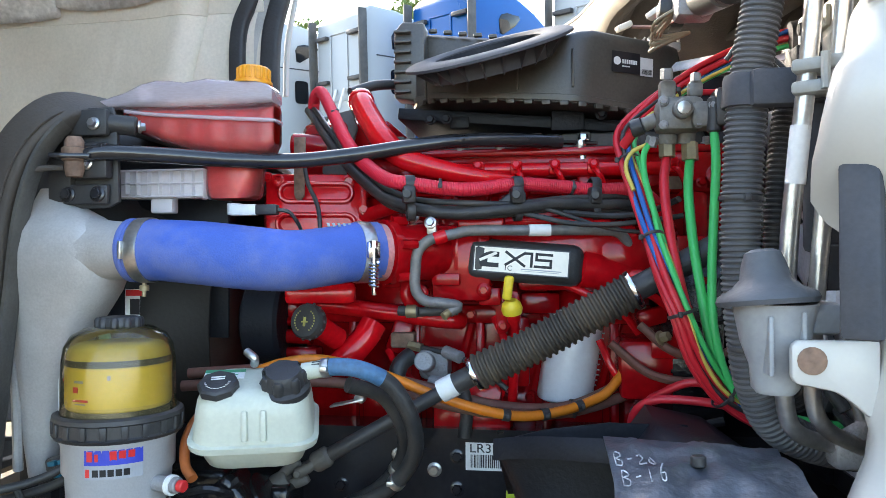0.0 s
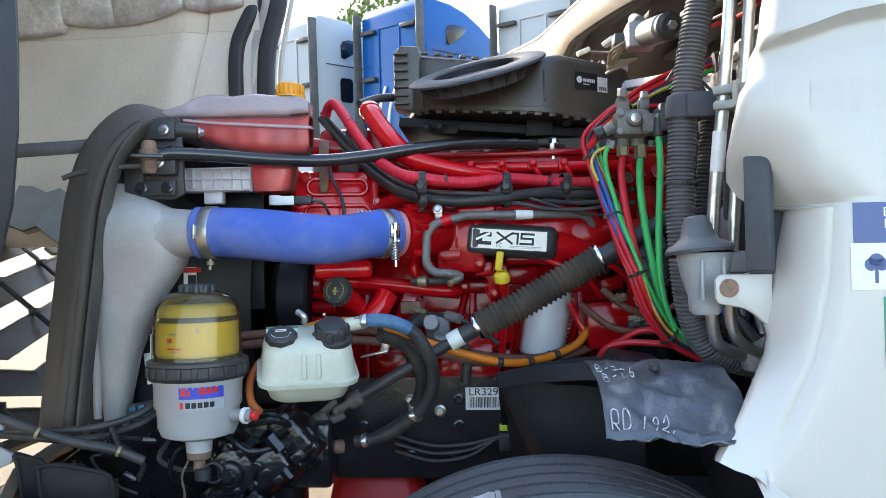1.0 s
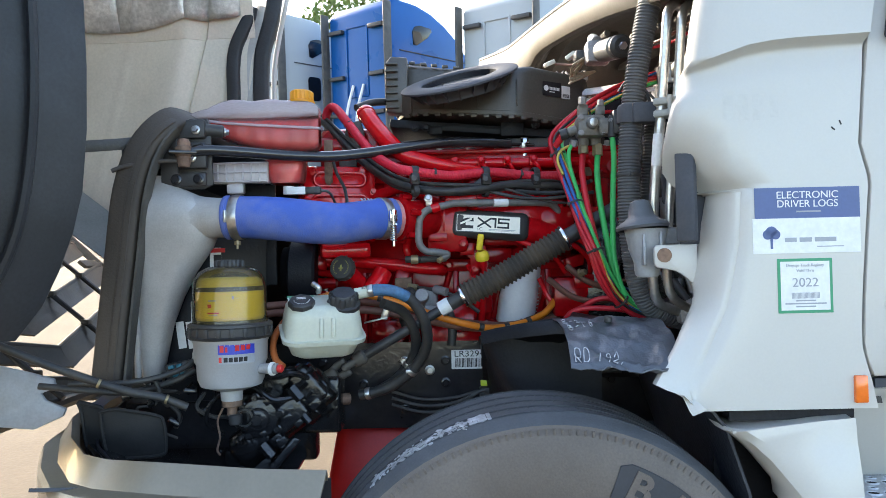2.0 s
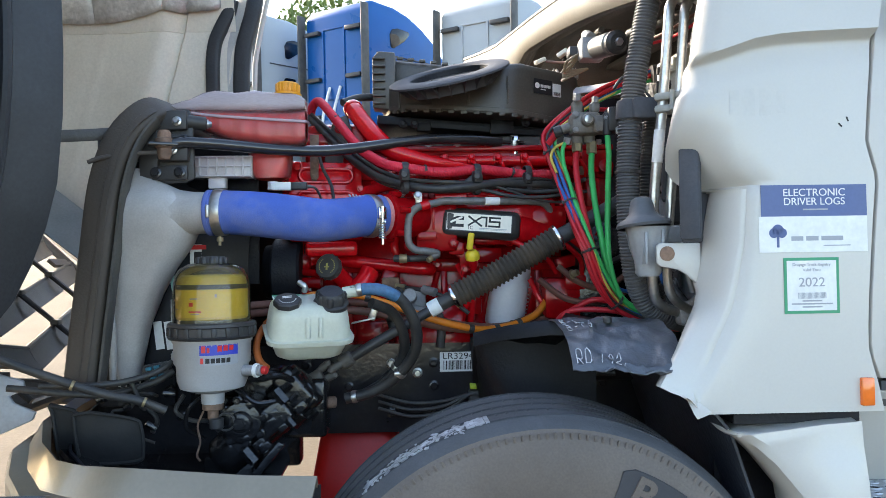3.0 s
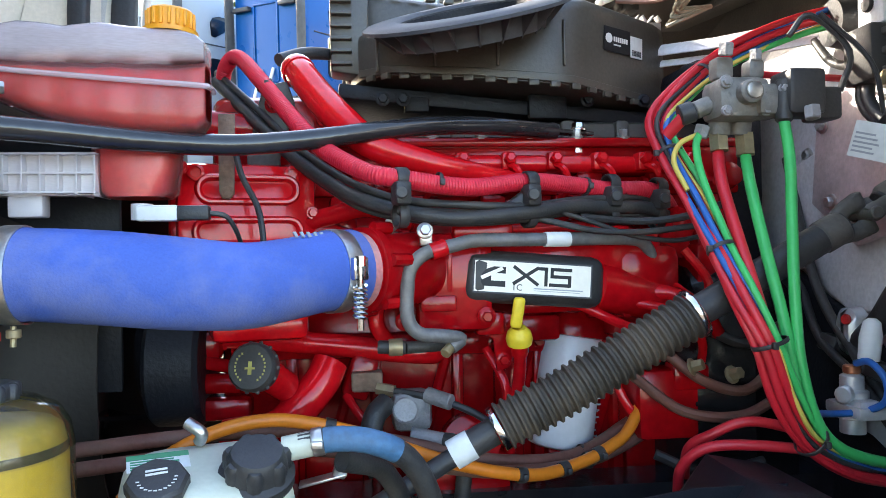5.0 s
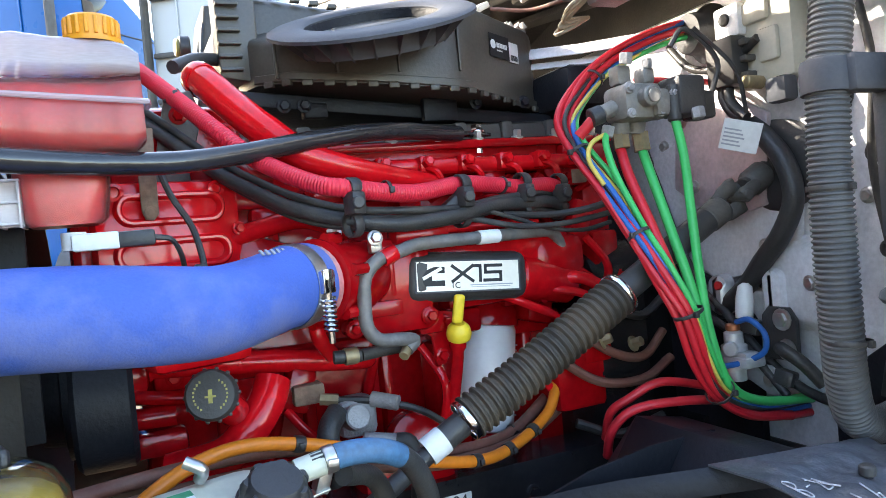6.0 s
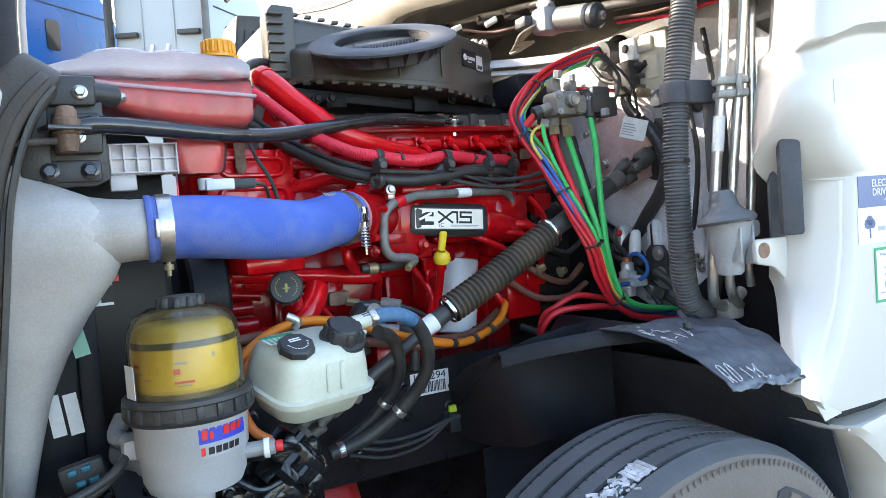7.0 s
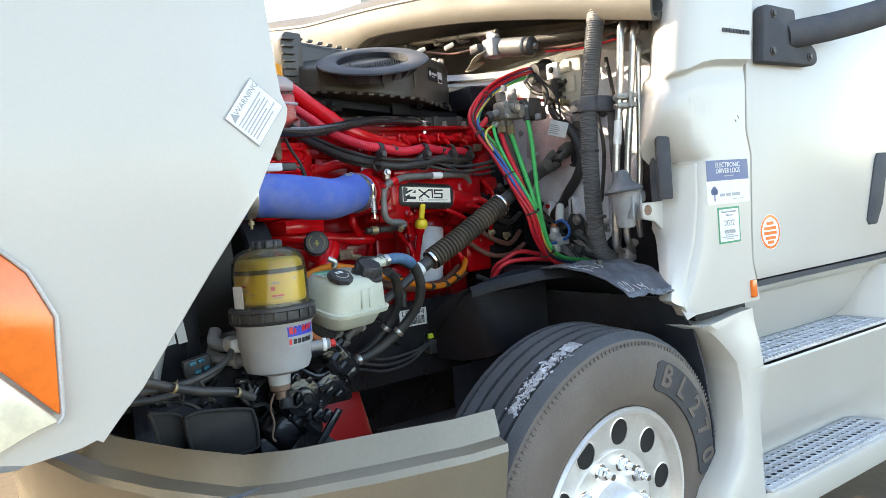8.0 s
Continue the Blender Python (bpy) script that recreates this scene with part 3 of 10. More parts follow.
    w.matrix_world = pose(cx, cy, cz, 0, 0, 0) @ Matrix.Rotation(turn, 4, 'Z') @ (Matrix.Rotation(math.pi, 4, 'Z') if mirror < 0 else Matrix())
    return w


wheel = wheel_at(-0.031, 0.990, 0.432, steer, "dusty truck tyre on a polished rim, turned slightly outwards")
copy_thing(wheel, pose(-0.031, 3.13, 0.432, 0, 0, 184.9))

# ---- radiator and its frame ----
radiator = thing("radiator", (-1.15, 2.0, 0.9), "black radiator with a dusty rubber seal round its frame", "radiator")
bm = bmesh.new()
box(bm, (-1.16, 2.03, 1.25), (0.10, 1.05, 0.80), 0.01)
core = part("core", bm, BLACK, radiator)
bm = bmesh.new()
for i in range(26):
    box(bm, (-1.105, 2.03, 0.88 + 0.029 * i), (0.012, 1.0, 0.004), 0)
tagged(part("cooling_fins", bm, BLACK, core), kind="stuff")
bm = bmesh.new()
line = spline([(-1.165, 1.30, 0.93), (-1.145, 1.30, 1.1), (-1.12, 1.30, 1.3), (-1.095, 1.30, 1.48), (-1.055, 1.31, 1.60), (-1.00, 1.35, 1.675), (-0.99, 1.48, 1.70), (-1.0, 1.75, 1.71), (-1.0, 2.4, 1.71), (-1.02, 2.7, 1.66), (-1.1, 2.75, 1.45), (-1.15, 2.76, 0.93)], 5)
squared(bm, line, 0.040, 0.028, 20, 0.4, Vector((1, 0, 0)))
part("seal", bm, SEAL, radiator, "thick rubber seal brown with dust")
bm = bmesh.new()
line2 = [p + Vector((0.052, 0.004, 0.0)) for p in line[:24]]
squared(bm, line2, 0.006, 0.022, 10, 0.5, Vector((1, 0, 0)))
part("seal_lip", bm, BLACK_DUSTY, radiator)
bm = bmesh.new()
squared(bm, [p + Vector((0.018, -0.031, 0.0)) for p in line[:28]], 0.010, 0.003, 8, 0.5, Vector((1, 0, 0)))
part("seal_bead", bm, SEAL, radiator)
bm = bmesh.new()
prism(bm, [(-1.03, 1.50), (-1.03, 1.655), (-0.995, 1.692), (-0.90, 1.692), (-0.89, 1.66), (-0.885, 1.50), (-0.91, 1.488), (-1.01, 1.488)], 1.375, 1.387, 0.003)
prism(bm, [(-1.03, 1.50), (-1.03, 1.655), (-0.995, 1.69), (-0.98, 1.69), (-0.98, 1.50)], 1.36, 1.50, 0.004)
bracket_c = part("strut_bracket", bm, BLACK, radiator, "black steel corner bracket")
for x0, z0, x1, z1, dy in ((-1.01, 1.632, -0.90, 1.686, 0.018), (-0.975, 1.545, -0.895, 1.618, 0.026), (-1.00, 1.495, -0.90, 1.535, 0.014)):
    bm = bmesh.new()
    box(bm, ((x0 + x1) / 2, 1.374 - dy / 2, (z0 + z1) / 2), (x1 - x0, dy, z1 - z0), 0.006)
    part("boss_plate", bm, BLACK, bracket_c)
bm = bmesh.new()
rod(bm, (-0.93, 1.37, 1.66), (-0.86, 1.40, 1.655), 0.020, 16, bevel=0.003)
part("bush", bm, BLACK, bracket_c)
bolts("bolt", BLACK_GLOSS, radiator, [((-0.985, 1.358, 1.515), (0, -1, 0.1)), ((-0.92, 1.358, 1.515), (0, -1, 0.1)), ((-0.905, 1.347, 1.60), (0, -1, 0.1))], 0.011, 0.011)
bolts("bright_bolt", STEEL, radiator, [((-0.985, 1.352, 1.655), (0, -1, 0.1)), ((-0.925, 1.352, 1.655), (0, -1, 0.1)), ((-0.935, 1.345, 1.575), (0, -1, 0.1)), ((-0.857, 1.405, 1.655), (1, 0.4, 0))], 0.009, 0.011)
# fan shroud
bm = bmesh.new()
sheet(bm, [[(x, 1.98 + r * math.cos(a), 1.22 + r * math.sin(a)) for a in (math.pi * 2 * k / 32 for k in range(33))] for x, r in ((-1.08, 0.56), (-0.98, 0.46), (-0.83, 0.42), (-0.785, 0.42))], 0.006)
part("fan_shroud", bm, TAN_SHROUD, radiator, "fan shroud brown with dust")
bm = bmesh.new()
prism(bm, [(1.50, 0.90), (1.50, 1.62), (2.55, 1.62), (2.55, 0.90)], -1.085, -1.07, 0, "yz")
part("shroud_plate", bm, BLACK, radiator)
bm = bmesh.new()
prism(bm, [(-1.06, 1.20), (-1.06, 1.64), (-0.80, 1.625), (-0.765, 1.56), (-0.765, 1.20)], 1.622, 1.634, 0.003)
box(bm, (-0.915, 1.66, 1.634), (0.29, 0.07, 0.010), 0.003)
part("shroud_flank", bm, LINER, radiator, "dusty side of the fan shroud")
bm = bmesh.new()
prism(bm, [(-1.08, 0.86), (-1.08, 1.36), (-0.97, 1.36), (-0.97, 0.86)], 1.46, 1.49, 0.008)
prism(bm, [(-0.97, 0.86), (-0.97, 1.32), (-0.93, 1.32), (-0.93, 0.86)], 1.475, 1.50, 0.006)
side = part("side_plate", bm, LINER, radiator, "black plastic side shield")
bm = bmesh.new()
m = face((-0.995, 1.458, 1.06), (1, 0, 0.12), (-0.25, 0, 1))
slab(bm, m, -0.032, -0.036, -0.008, 0.044, 0.001)
slab(bm, m, -0.002, -0.040, 0.022, 0.040, 0.001)
part("paper_label", bm, LABEL_WHITE, side, "white paper labels")
bm = bmesh.new()
m = face((-0.965, 1.458, 1.20), (1, 0, 0.2), (-0.2, 0, 1))
slab(bm, m, -0.014, -0.032, 0.014, 0.032, 0.001)
part("paper_label", bm, PALE_GREEN, side, "pale green paper label")
m = face((-0.905, 1.47, 1.296), (1, 0, 0), (0, 0, 1)) @ Matrix.Scale(0.8, 4)
bm = bmesh.new()
slab(bm, m, -0.03, -0.045, 0.012, 0.03, 0.001)
warn = part("warning_label", bm, LABEL_WHITE, side, "white and red warning label")
bm = bmesh.new()
slab(bm, m, -0.028, 0.012, 0.028, 0.028, 0.0006, 0.001)
part("warning_stripe", bm, LABEL_RED, warn)
bm = bmesh.new()
slab(bm, m, -0.016, -0.038, 0.012, 0.004, 0.0006, 0.001)
part("warning_mark", bm, INK, warn)

# ---- charge air cooler tank with its neck ----
cac = thing("charge_air_cooler", (-1.05, 1.42, 0.93), "dusty cast aluminium charge air cooler end tank", "cooler")
bm = bmesh.new()
rings = []
for z, xl, xr, y, hy in ((0.925, -1.115, -1.062, 1.43, 0.030), (1.00, -1.118, -1.045, 1.42, 0.036), (1.10, -1.12, -1.020, 1.41, 0.042), (1.18, -1.12, -0.985, 1.40, 0.048),
                         (1.25, -1.117, -0.945, 1.39, 0.054), (1.29, -1.114, -0.915, 1.384, 0.060), (1.32, -1.111, -0.893, 1.379, 0.064), (1.36, -1.107, -0.875, 1.374, 0.070), (1.40, -1.100, -0.870, 1.370, 0.072),
                         (1.44, -1.092, -0.885, 1.371, 0.068), (1.47, -1.085, -0.930, 1.378, 0.054), (1.50, -1.075, -0.995, 1.392, 0.038), (1.53, -1.065, -1.035, 1.40, 0.022)):
    cx, hx = (xl + xr) / 2, (xr - xl) / 2
    rings.append([(a, b, z) for a, b in rounded(cx, y, hx, hy, min(hx, hy) * 0.85, 5)])
loft(bm, rings)
part("end_tank", bm, ALU, cac)
bm = bmesh.new()
ln = spline([(-1.02, 1.385, 1.396), (-0.96, 1.372, 1.400), (-0.91, 1.360, 1.402), (-0.86, 1.348, 1.402), (-0.80, 1.343, 1.402)], 6)
sweep(bm, ln, [0.045 + 0.005 * i for i in range(4)] + [0.064, 0.066, 0.067, 0.0675, 0.0675, 0.067, 0.067, 0.065, 0.063, 0.0612, 0.0598, 0.0588, 0.058, 0.0575] + [0.0565] * (len(ln) - 18), 28)
part("neck", bm, ALU, cac)
bm = bmesh.new()
sweep(bm, spline([(-1.115, 1.385, 0.95), (-1.11, 1.37, 1.15), (-1.10, 1.335, 1.35), (-1.075, 1.345, 1.5)], 5), 0.010, 8)
part("flange_rib", bm, ALU, cac)

# ---- cab ----
cab = thing("truck_cab", (1.2, 2.03, 0.9), "white sleeper truck cab with dusty steps and a dark firewall", "truck")


def along(keys, z):
    """The value at z on a line of (z, value) keys, low z first."""
    if z <= keys[0][0]:
        return keys[0][1]
    for (z0, a), (z1, b) in zip(keys, keys[1:]):
        if z <= z1:
            return a + (b - a) * (z - z0) / (z1 - z0)
    return keys[-1][1]


def ease(t):
    t = max(0.0, min(1.0, t))
    return t * t * (3 - 2 * t)


# line of the door seam, and below the bulge: front edge of the flange, its depth, its rear edge, edge of the flat side
SEAM = ((0.945, 0.664), (1.016, 0.650), (1.05, 0.638), (1.08, 0.634), (1.17, 0.638), (1.30, 0.648), (1.40, 0.657), (1.421, 0.656), (1.487, 0.639), (1.60, 0.648), (1.70, 0.658), (1.99, 0.70))
FLANGE_X = ((0.945, 0.292), (0.968, 0.272), (0.978, 0.262), (0.990, 0.228), (1.003, 0.203), (1.069, 0.257), (1.12, 0.291), (1.155, 0.315), (1.184, 0.324), (1.205, 0.321), (1.287, 0.340), (1.395, 0.355))
FLANGE_Y = ((0.945, 0.786), (0.968, 0.781), (1.003, 0.776), (1.069, 0.812), (1.155, 0.862), (1.205, 0.882), (1.287, 0.885), (1.395, 0.868))
STRIP_X = ((0.945, 0.296), (0.968, 0.284), (1.003, 0.281), (1.069, 0.310), (1.155, 0.352), (1.205, 0.366), (1.287, 0.384), (1.395, 0.390))
FLAT_X = ((0.945, 0.302), (0.968, 0.296), (1.003, 0.308), (1.069, 0.345), (1.155, 0.384), (1.205, 0.394), (1.287, 0.406), (1.395, 0.414))
BULGE_X = ((1.40, 0.318), (1.423, 0.288), (1.448, 0.268), (1.49, 0.258), (1.54, 0.260), (1.624, 0.272), (1.653, 0.284), (1.70, 0.292), (1.79, 0.310), (1.90, 0.34), (1.99, 0.40))
CREASE = ((0.26, 1.641), (0.343, 1.657), (0.426, 1.685), (0.509, 1.692), (0.658, 1.699), (0.70, 1.70))
rows = []
for z in [0.945, 0.956, 0.968, 0.978, 0.990, 1.003, 1.03, 1.069, 1.11, 1.155, 1.184, 1.205, 1.25, 1.287, 1.33, 1.37, 1.395, 1.402, 1.412, 1.423, 1.435, 1.448, 1.468, 1.49, 1.54, 1.60] + [1.62 + 0.0065 * i for i in range(18)] + [1.76, 1.79, 1.85, 1.90, 1.99]:
    seam = along(SEAM, z) - 0.003
    if z < 1.40:
        xf, yf, xs, xm = along(FLANGE_X, z), along(FLANGE_Y, z), along(STRIP_X, z), along(FLAT_X, z)
        ys = 0.786 + 0.014 * ease((z - 0.95) / 0.1)
        row = [(xf + 0.012, yf + 0.05), (xf, yf + 0.014), (xf + 0.003, yf), (xf + (xs - xf) * 0.35, yf + (ys - yf) * 0.33), (xf + (xs - xf) * 0.92, ys + 0.003), (xs + 0.002, ys), (xs * 0.6 + xm * 0.4, ys + 0.0015), (xm - 0.004, 0.788), (xm + 0.008, 0.785)]
    else:
        xf = along(BULGE_X, z)
        deep = 1 - ease((z - 1.425) / 0.115)
        row = [(xf + 0.085, 0.96 + 0.01 * deep), (xf + 0.03, 0.90 + 0.02 * deep), (xf + 0.006, 0.86 + 0.055 * deep), (xf, 0.838 + 0.072 * deep), (xf + 0.005 + 0.005 * deep, 0.815 + 0.088 * deep), (xf + 0.020 + 0.010 * deep, 0.799 + 0.092 * deep), (xf + 0.045 + 0.010 * deep, 0.790 + 0.060 * deep), (xf + 0.08 + 0.005 * deep, 0.786 + 0.016 * deep), (xf + 0.115, 0.785 + 0.002 * deep)]
    last = row[-1][0]
    row += [(last + (seam - last) * k, 0.785) for k in (0.2, 0.4, 0.6, 0.8, 1.0)]
    follow = ease((z - 1.52) / 0.17) * (1 - ease((z - 1.70) / 0.2))
    rows.append([(x, y + 0.005 * ease((z - 1.63) / 0.06) - 0.026 * ease((z - 1.695) / 0.016), z + (along(CREASE, x) - 1.699) * follow) for x, y in row])
bm = bmesh.new()
sheet(bm, rows, 0.010)
quarter = part("front_quarter_panel", bm, WHITE, cab, "white cab corner panel", 50)
bm = bmesh.new()
sheet(bm, [[(along(SEAM, z) - 0.02, 0.812, z), (along(SEAM, z) + 0.02, 0.812, z)] for z in (0.95, 1.016, 1.08, 1.3, 1.421, 1.487, 1.70, 1.98)], 0.004)
part("seam_filler", bm, BLACK, quarter)
GLUE = material("faded_glue", (0.488, 0.469, 0.429), 0.3, 0, 0.04, 30, dust=0.06, dust_color=(0.42, 0.40, 0.36))
for x0, w, tall in ((0.372, 0.020, 0.050), (0.400, 0.026, 0.055), (0.434, 0.024, 0.055), (0.466, 0.018, 0.045)):
    bm = bmesh.new()
    slab(bm, face((x0, 0.78495, 1.568), (1, 0, 0), (0, 0, 1)), -w / 2, -tall / 2, w / 2, tall / 2, 0.0002)
    part("ghost_bar", bm, GLUE, quarter)
bm = bmesh.new()
for x0, z0, t in ((0.586, 1.520, 45), (0.601, 1.532, 70)):
    box(bm, (x0, 0.785, z0), (0.010, 0.002, 0.003), 0.0005, pose(0, 0, 0, 0, t, 0))
part("paint_chip", bm, INK, quarter)
bm = bmesh.new()
b = bmesh.new()
prism(b, [(0.246, 1.290), (0.335, 1.290), (0.335, 1.195), (0.319, 1.207), (0.300, 1.224), (0.287, 1.232), (0.246, 1.240), (0.240, 1.247), (0.240, 1.283)], 0.884, 0.896, 0.004)
join(bm, b)
part("bolt_tab", bm, WHITE, quarter)
bm = bmesh.new()
lathe(bm, [(0.016, 0), (0.016, 0.003), (0.008, 0.005)], Matrix.Translation((0.262, 0.885, 1.267)) @ pose(0, 0, 0, 90), 18)
part("tab_bolt", bm, RUST, quarter)
# door
bm = bmesh.new()
door_outline = [(along(SEAM, z) + 0.003, z) for z in (1.01, 1.05, 1.08, 1.17, 1.30, 1.40, 1.421, 1.445, 1.487, 1.60, 1.70, 1.98)] + [(1.72, 1.98), (1.72, 1.01)]
prism(bm, door_outline, 0.783, 0.82, 0.004)
door = part("door", bm, WHITE, cab, "white cab door")
bm = bmesh.new()
prism(bm, [(0.75, 2.02), (0.98, 2.62), (1.66, 2.62), (1.66, 2.02)], 0.80, 0.815, 0.006)
part("window", bm, DARK_GLASS, door)
bm = bmesh.new()
prism(bm, [(1.47, 1.37), (1.49, 1.395), (1.56, 1.395), (1.575, 1.375), (1.515, 1.20), (1.46, 1.125), (1.40, 1.125), (1.385, 1.145)], 0.777, 0.786, 0.004)
part("handle", bm, GREY_PLASTIC, door, "dark grey recessed door handle")
bm = bmesh.new()
prism(bm, [(0.66, 0.985), (0.66, 1.004), (1.75, 1.000), (1.75, 0.985)], 0.792, 0.86, 0)
part("sill_strip", bm, GREY_PLASTIC, cab)
bm = bmesh.new()
prism(bm, [(1.73, 0.95), (1.73, 3.3), (2.9, 3.7), (2.9, 0.95)], 0.79, 0.83, 0.006)
part("sleeper_side", bm, WHITE, cab)
bm = bmesh.new()
prism(bm, [(0.33, 1.99), (0.62, 2.55), (0.95, 2.68), (1.73, 2.68), (1.73, 2.60), (1.0, 2.62), (0.73, 2.02), (0.66, 1.985)], 0.79, 0.85, 0.004)
part("window_frame", bm, WHITE, cab)
bm = bmesh.new()
sheet(bm, [[(0.72, y, 2.02 + 0.20 * (y - 0.86)), (1.0, y, 2.72)] for y in (0.86, 1.4, 2.03, 2.66, 3.2)], 0.01)
part("windscreen", bm, DARK_GLASS, cab)
bm = bmesh.new()
sheet(bm, [[(x, y, z - 0.12 * ((y - 2.03) / 1.25) ** 4) for y in (0.80, 1.1, 2.03, 2.96, 3.26)] for x, z in ((0.98, 2.68), (1.25, 3.0), (1.8, 3.5), (2.9, 3.75))], 0.02)
part("roof", bm, WHITE, cab)
bm = bmesh.new()
prism(bm, [(0.50, 0.9), (0.50, 1.99), (0.70, 1.99), (0.70, 2.62), (2.9, 3.7), (2.9, 0.9)], 3.24, 3.28, 0)
part("far_side", bm, WHITE, cab)
bm = bmesh.new()
box(bm, (2.9, 2.03, 2.3), (0.03, 2.46, 2.8), 0)
part("rear_wall", bm, WHITE, cab)
bm = bmesh.new()
box(bm, (1.7, 2.03, 0.97), (2.4, 2.3, 0.04), 0)
part("floor_pan", bm, BLACK, cab)
# mirror arm
bm = bmesh.new()
prism(bm, [(0.690, 1.700), (0.712, 1.872), (0.735, 1.885), (0.895, 1.880), (0.905, 1.80), (1.000, 1.765), (1.022, 1.745), (1.022, 1.712), (1.00, 1.700)], 0.742, 0.784, 0.010)
mirror = part("mirror_base", bm, GREY_PLASTIC, cab, "dark grey mirror mount")
bolts("mount_bolt", BLACK, mirror, [((x, 0.741, z), (0, -1, 0)) for x, z in ((0.745, 1.735), (0.965, 1.728), (0.76, 1.855))], 0.010, 0.008)
bm = bmesh.new()
sweep(bm, spline([(0.86, 0.765, 1.795), (0.93, 0.725, 1.805), (1.05, 0.68, 1.825), (1.25, 0.62, 1.87), (1.55, 0.56, 1.95)], 6), 0.046, 18, 0.85)
part("mirror_arm", bm, GREY_PLASTIC, mirror)
bm = bmesh.new()
box(bm, (1.62, 0.50, 2.22), (0.12, 0.22, 0.55), 0.05, None, 4)
part("mirror_housing", bm, GREY_PLASTIC, mirror)
# emblem bars
bm = bmesh.new()
for i in range(8):
    slab(bm, face((0.520 + 0.018 * i, 0.7625, 1.792), (1, 0, 0), (0, 0, 1)), -0.0065, -0.006, 0.0065, 0.006, 0.0025)
part("emblem_bars", bm, GREY_PLASTIC, quarter)
# marker reflector
bm = bmesh.new()
box(bm, (0.625, 0.782, 0.985), (0.026, 0.012, 0.056), 0.003)
part("side_marker", bm, LENS_ORANGE, cab, "orange side marker")
# stickers
m = face((0.525, 0.7845, 1.333), (1, 0, 0), (0, 0, 1))
bm = bmesh.new()
slab(bm, m, -0.110, -0.068, 0.110, 0.004, 0.0008)
st = part("sticker", bm, LABEL_WHITE, quarter, "white and navy driver log sticker")
bm = bmesh.new()
slab(bm, m, -0.105, 0.004, 0.110, 0.067, 0.0008)
part("sticker_top", bm, LABEL_NAVY, st)
writing("letters", "ELECTRONIC", 0.021, m @ Matrix.Translation((0.003, 0.051, 0.0012)), LABEL_WHITE, st, wide=1.02)
writing("letters", "DRIVER LOGS", 0.021, m @ Matrix.Translation((0.003, 0.033, 0.0012)), LABEL_WHITE, st, wide=0.98)
bm = bmesh.new()
x = -0.045
for n in (0.024, 0.025, 0.044):
    slab(bm, m, x, -0.045, x + n, -0.036, 0.0005, 0.0008)
    x += n + 0.006
slab(bm, m, 0.02, -0.056, 0.075, -0.054, 0.0006, 0.0008)
slab(bm, m, -0.02, 0.016, 0.03, 0.019, 0.0006, 0.0008)
part("small_print", bm, LABEL_GREY, st)
bm = bmesh.new()
for cx, cy, r in ((-0.072, -0.024, 0.012), (-0.064, -0.029, 0.010), (-0.080, -0.029, 0.010)):
    lathe(bm, [(r, 0.0008), (r, 0.0014)], m @ Matrix.Translation((cx, cy, 0)), 16)
slab(bm, m, -0.0745, -0.058, -0.0695, -0.03, 0.0014)
part("tree_mark", bm, LABEL_NAVY, st)
m = face((0.519, 0.7845, 1.198), (1, 0, 0), (0, 0, 1))
bm = bmesh.new()
slab(bm, m, -0.056, -0.056, 0.056, 0.056, 0.0008)
st = part("sticker", bm, LABEL_GREEN, quarter, "white registry sticker with green border")
bm = bmesh.new()
slab(bm, m, -0.050, -0.050, 0.050, 0.050, 0.0006, 0.0008)
inner = part("sticker_field", bm, LABEL_WHITE, st)
writing("letters", "2022", 0.026, m @ Matrix.Translation((0, 0.006, 0.0018)), LABEL_GREY, st, wide=1.05)
writing("letters", "Drayage Truck Registry", 0.0085, m @ Matrix.Translation((0, 0.042, 0.0018)), LABEL_GREY, st, wide=0.95)
writing("letters", "Valid Thru", 0.0085, m @ Matrix.Translation((0, 0.031, 0.0018)), LABEL_GREY, st)
bm = bmesh.new()
for i in range(24):
    slab(bm, m, -0.028 + 0.0024 * i, -0.026, -0.0268 + 0.0024 * i, -0.014, 0.0004, 0.0014)
for z, w in ((-0.032, 0.02), (-0.038, 0.042), (-0.044, 0.02)):
    slab(bm, m, -w, z, w, z + 0.003, 0.0004, 0.0014)
part("small_print", bm, LABEL_GREY, st)
m = face((0.738, 0.7825, 1.157), (1, 0, 0), (0, 0, 1))
bm = bmesh.new()
lathe(bm, [(0.058, 0), (0.058, 0.0008)], m, 28)
st = part("sticker", bm, LABEL_WHITE, door, "round white and orange sticker")
bm = bmesh.new()
band(bm, m @ Vector((0, 0, 0.001)), (0, -1, 0), 0.054, 0.0006, 0.006, 28)
for z, w in ((0.028, 0.02), (0.012, 0.035), (-0.004, 0.036), (-0.02, 0.03), (-0.034, 0.018)):
    slab(bm, m, -w, z - 0.005, w, z + 0.005, 0.0005, 0.0008)
part("sticker_print", bm, LENS_ORANGE, st)
# black post and rubber block by the cab corner
bm = bmesh.new()
box(bm, (0.301, 0.846, 1.395), (0.042, 0.024, 0.200), 0.006, pose(0, 0, 0, 0, 0, -35))
guide = part("hood_guide", bm, GREY_PLASTIC, cab, "dark plastic hood guide")
bm = bmesh.new()
prism(bm, [(0.320, 1.440), (0.372, 1.406), (0.360, 1.345), (0.345, 1.290), (0.300, 1.290), (0.300, 1.40)], 0.892, 0.900, 0.003)
part("guide_wing", bm, GREY_PLASTIC, guide)
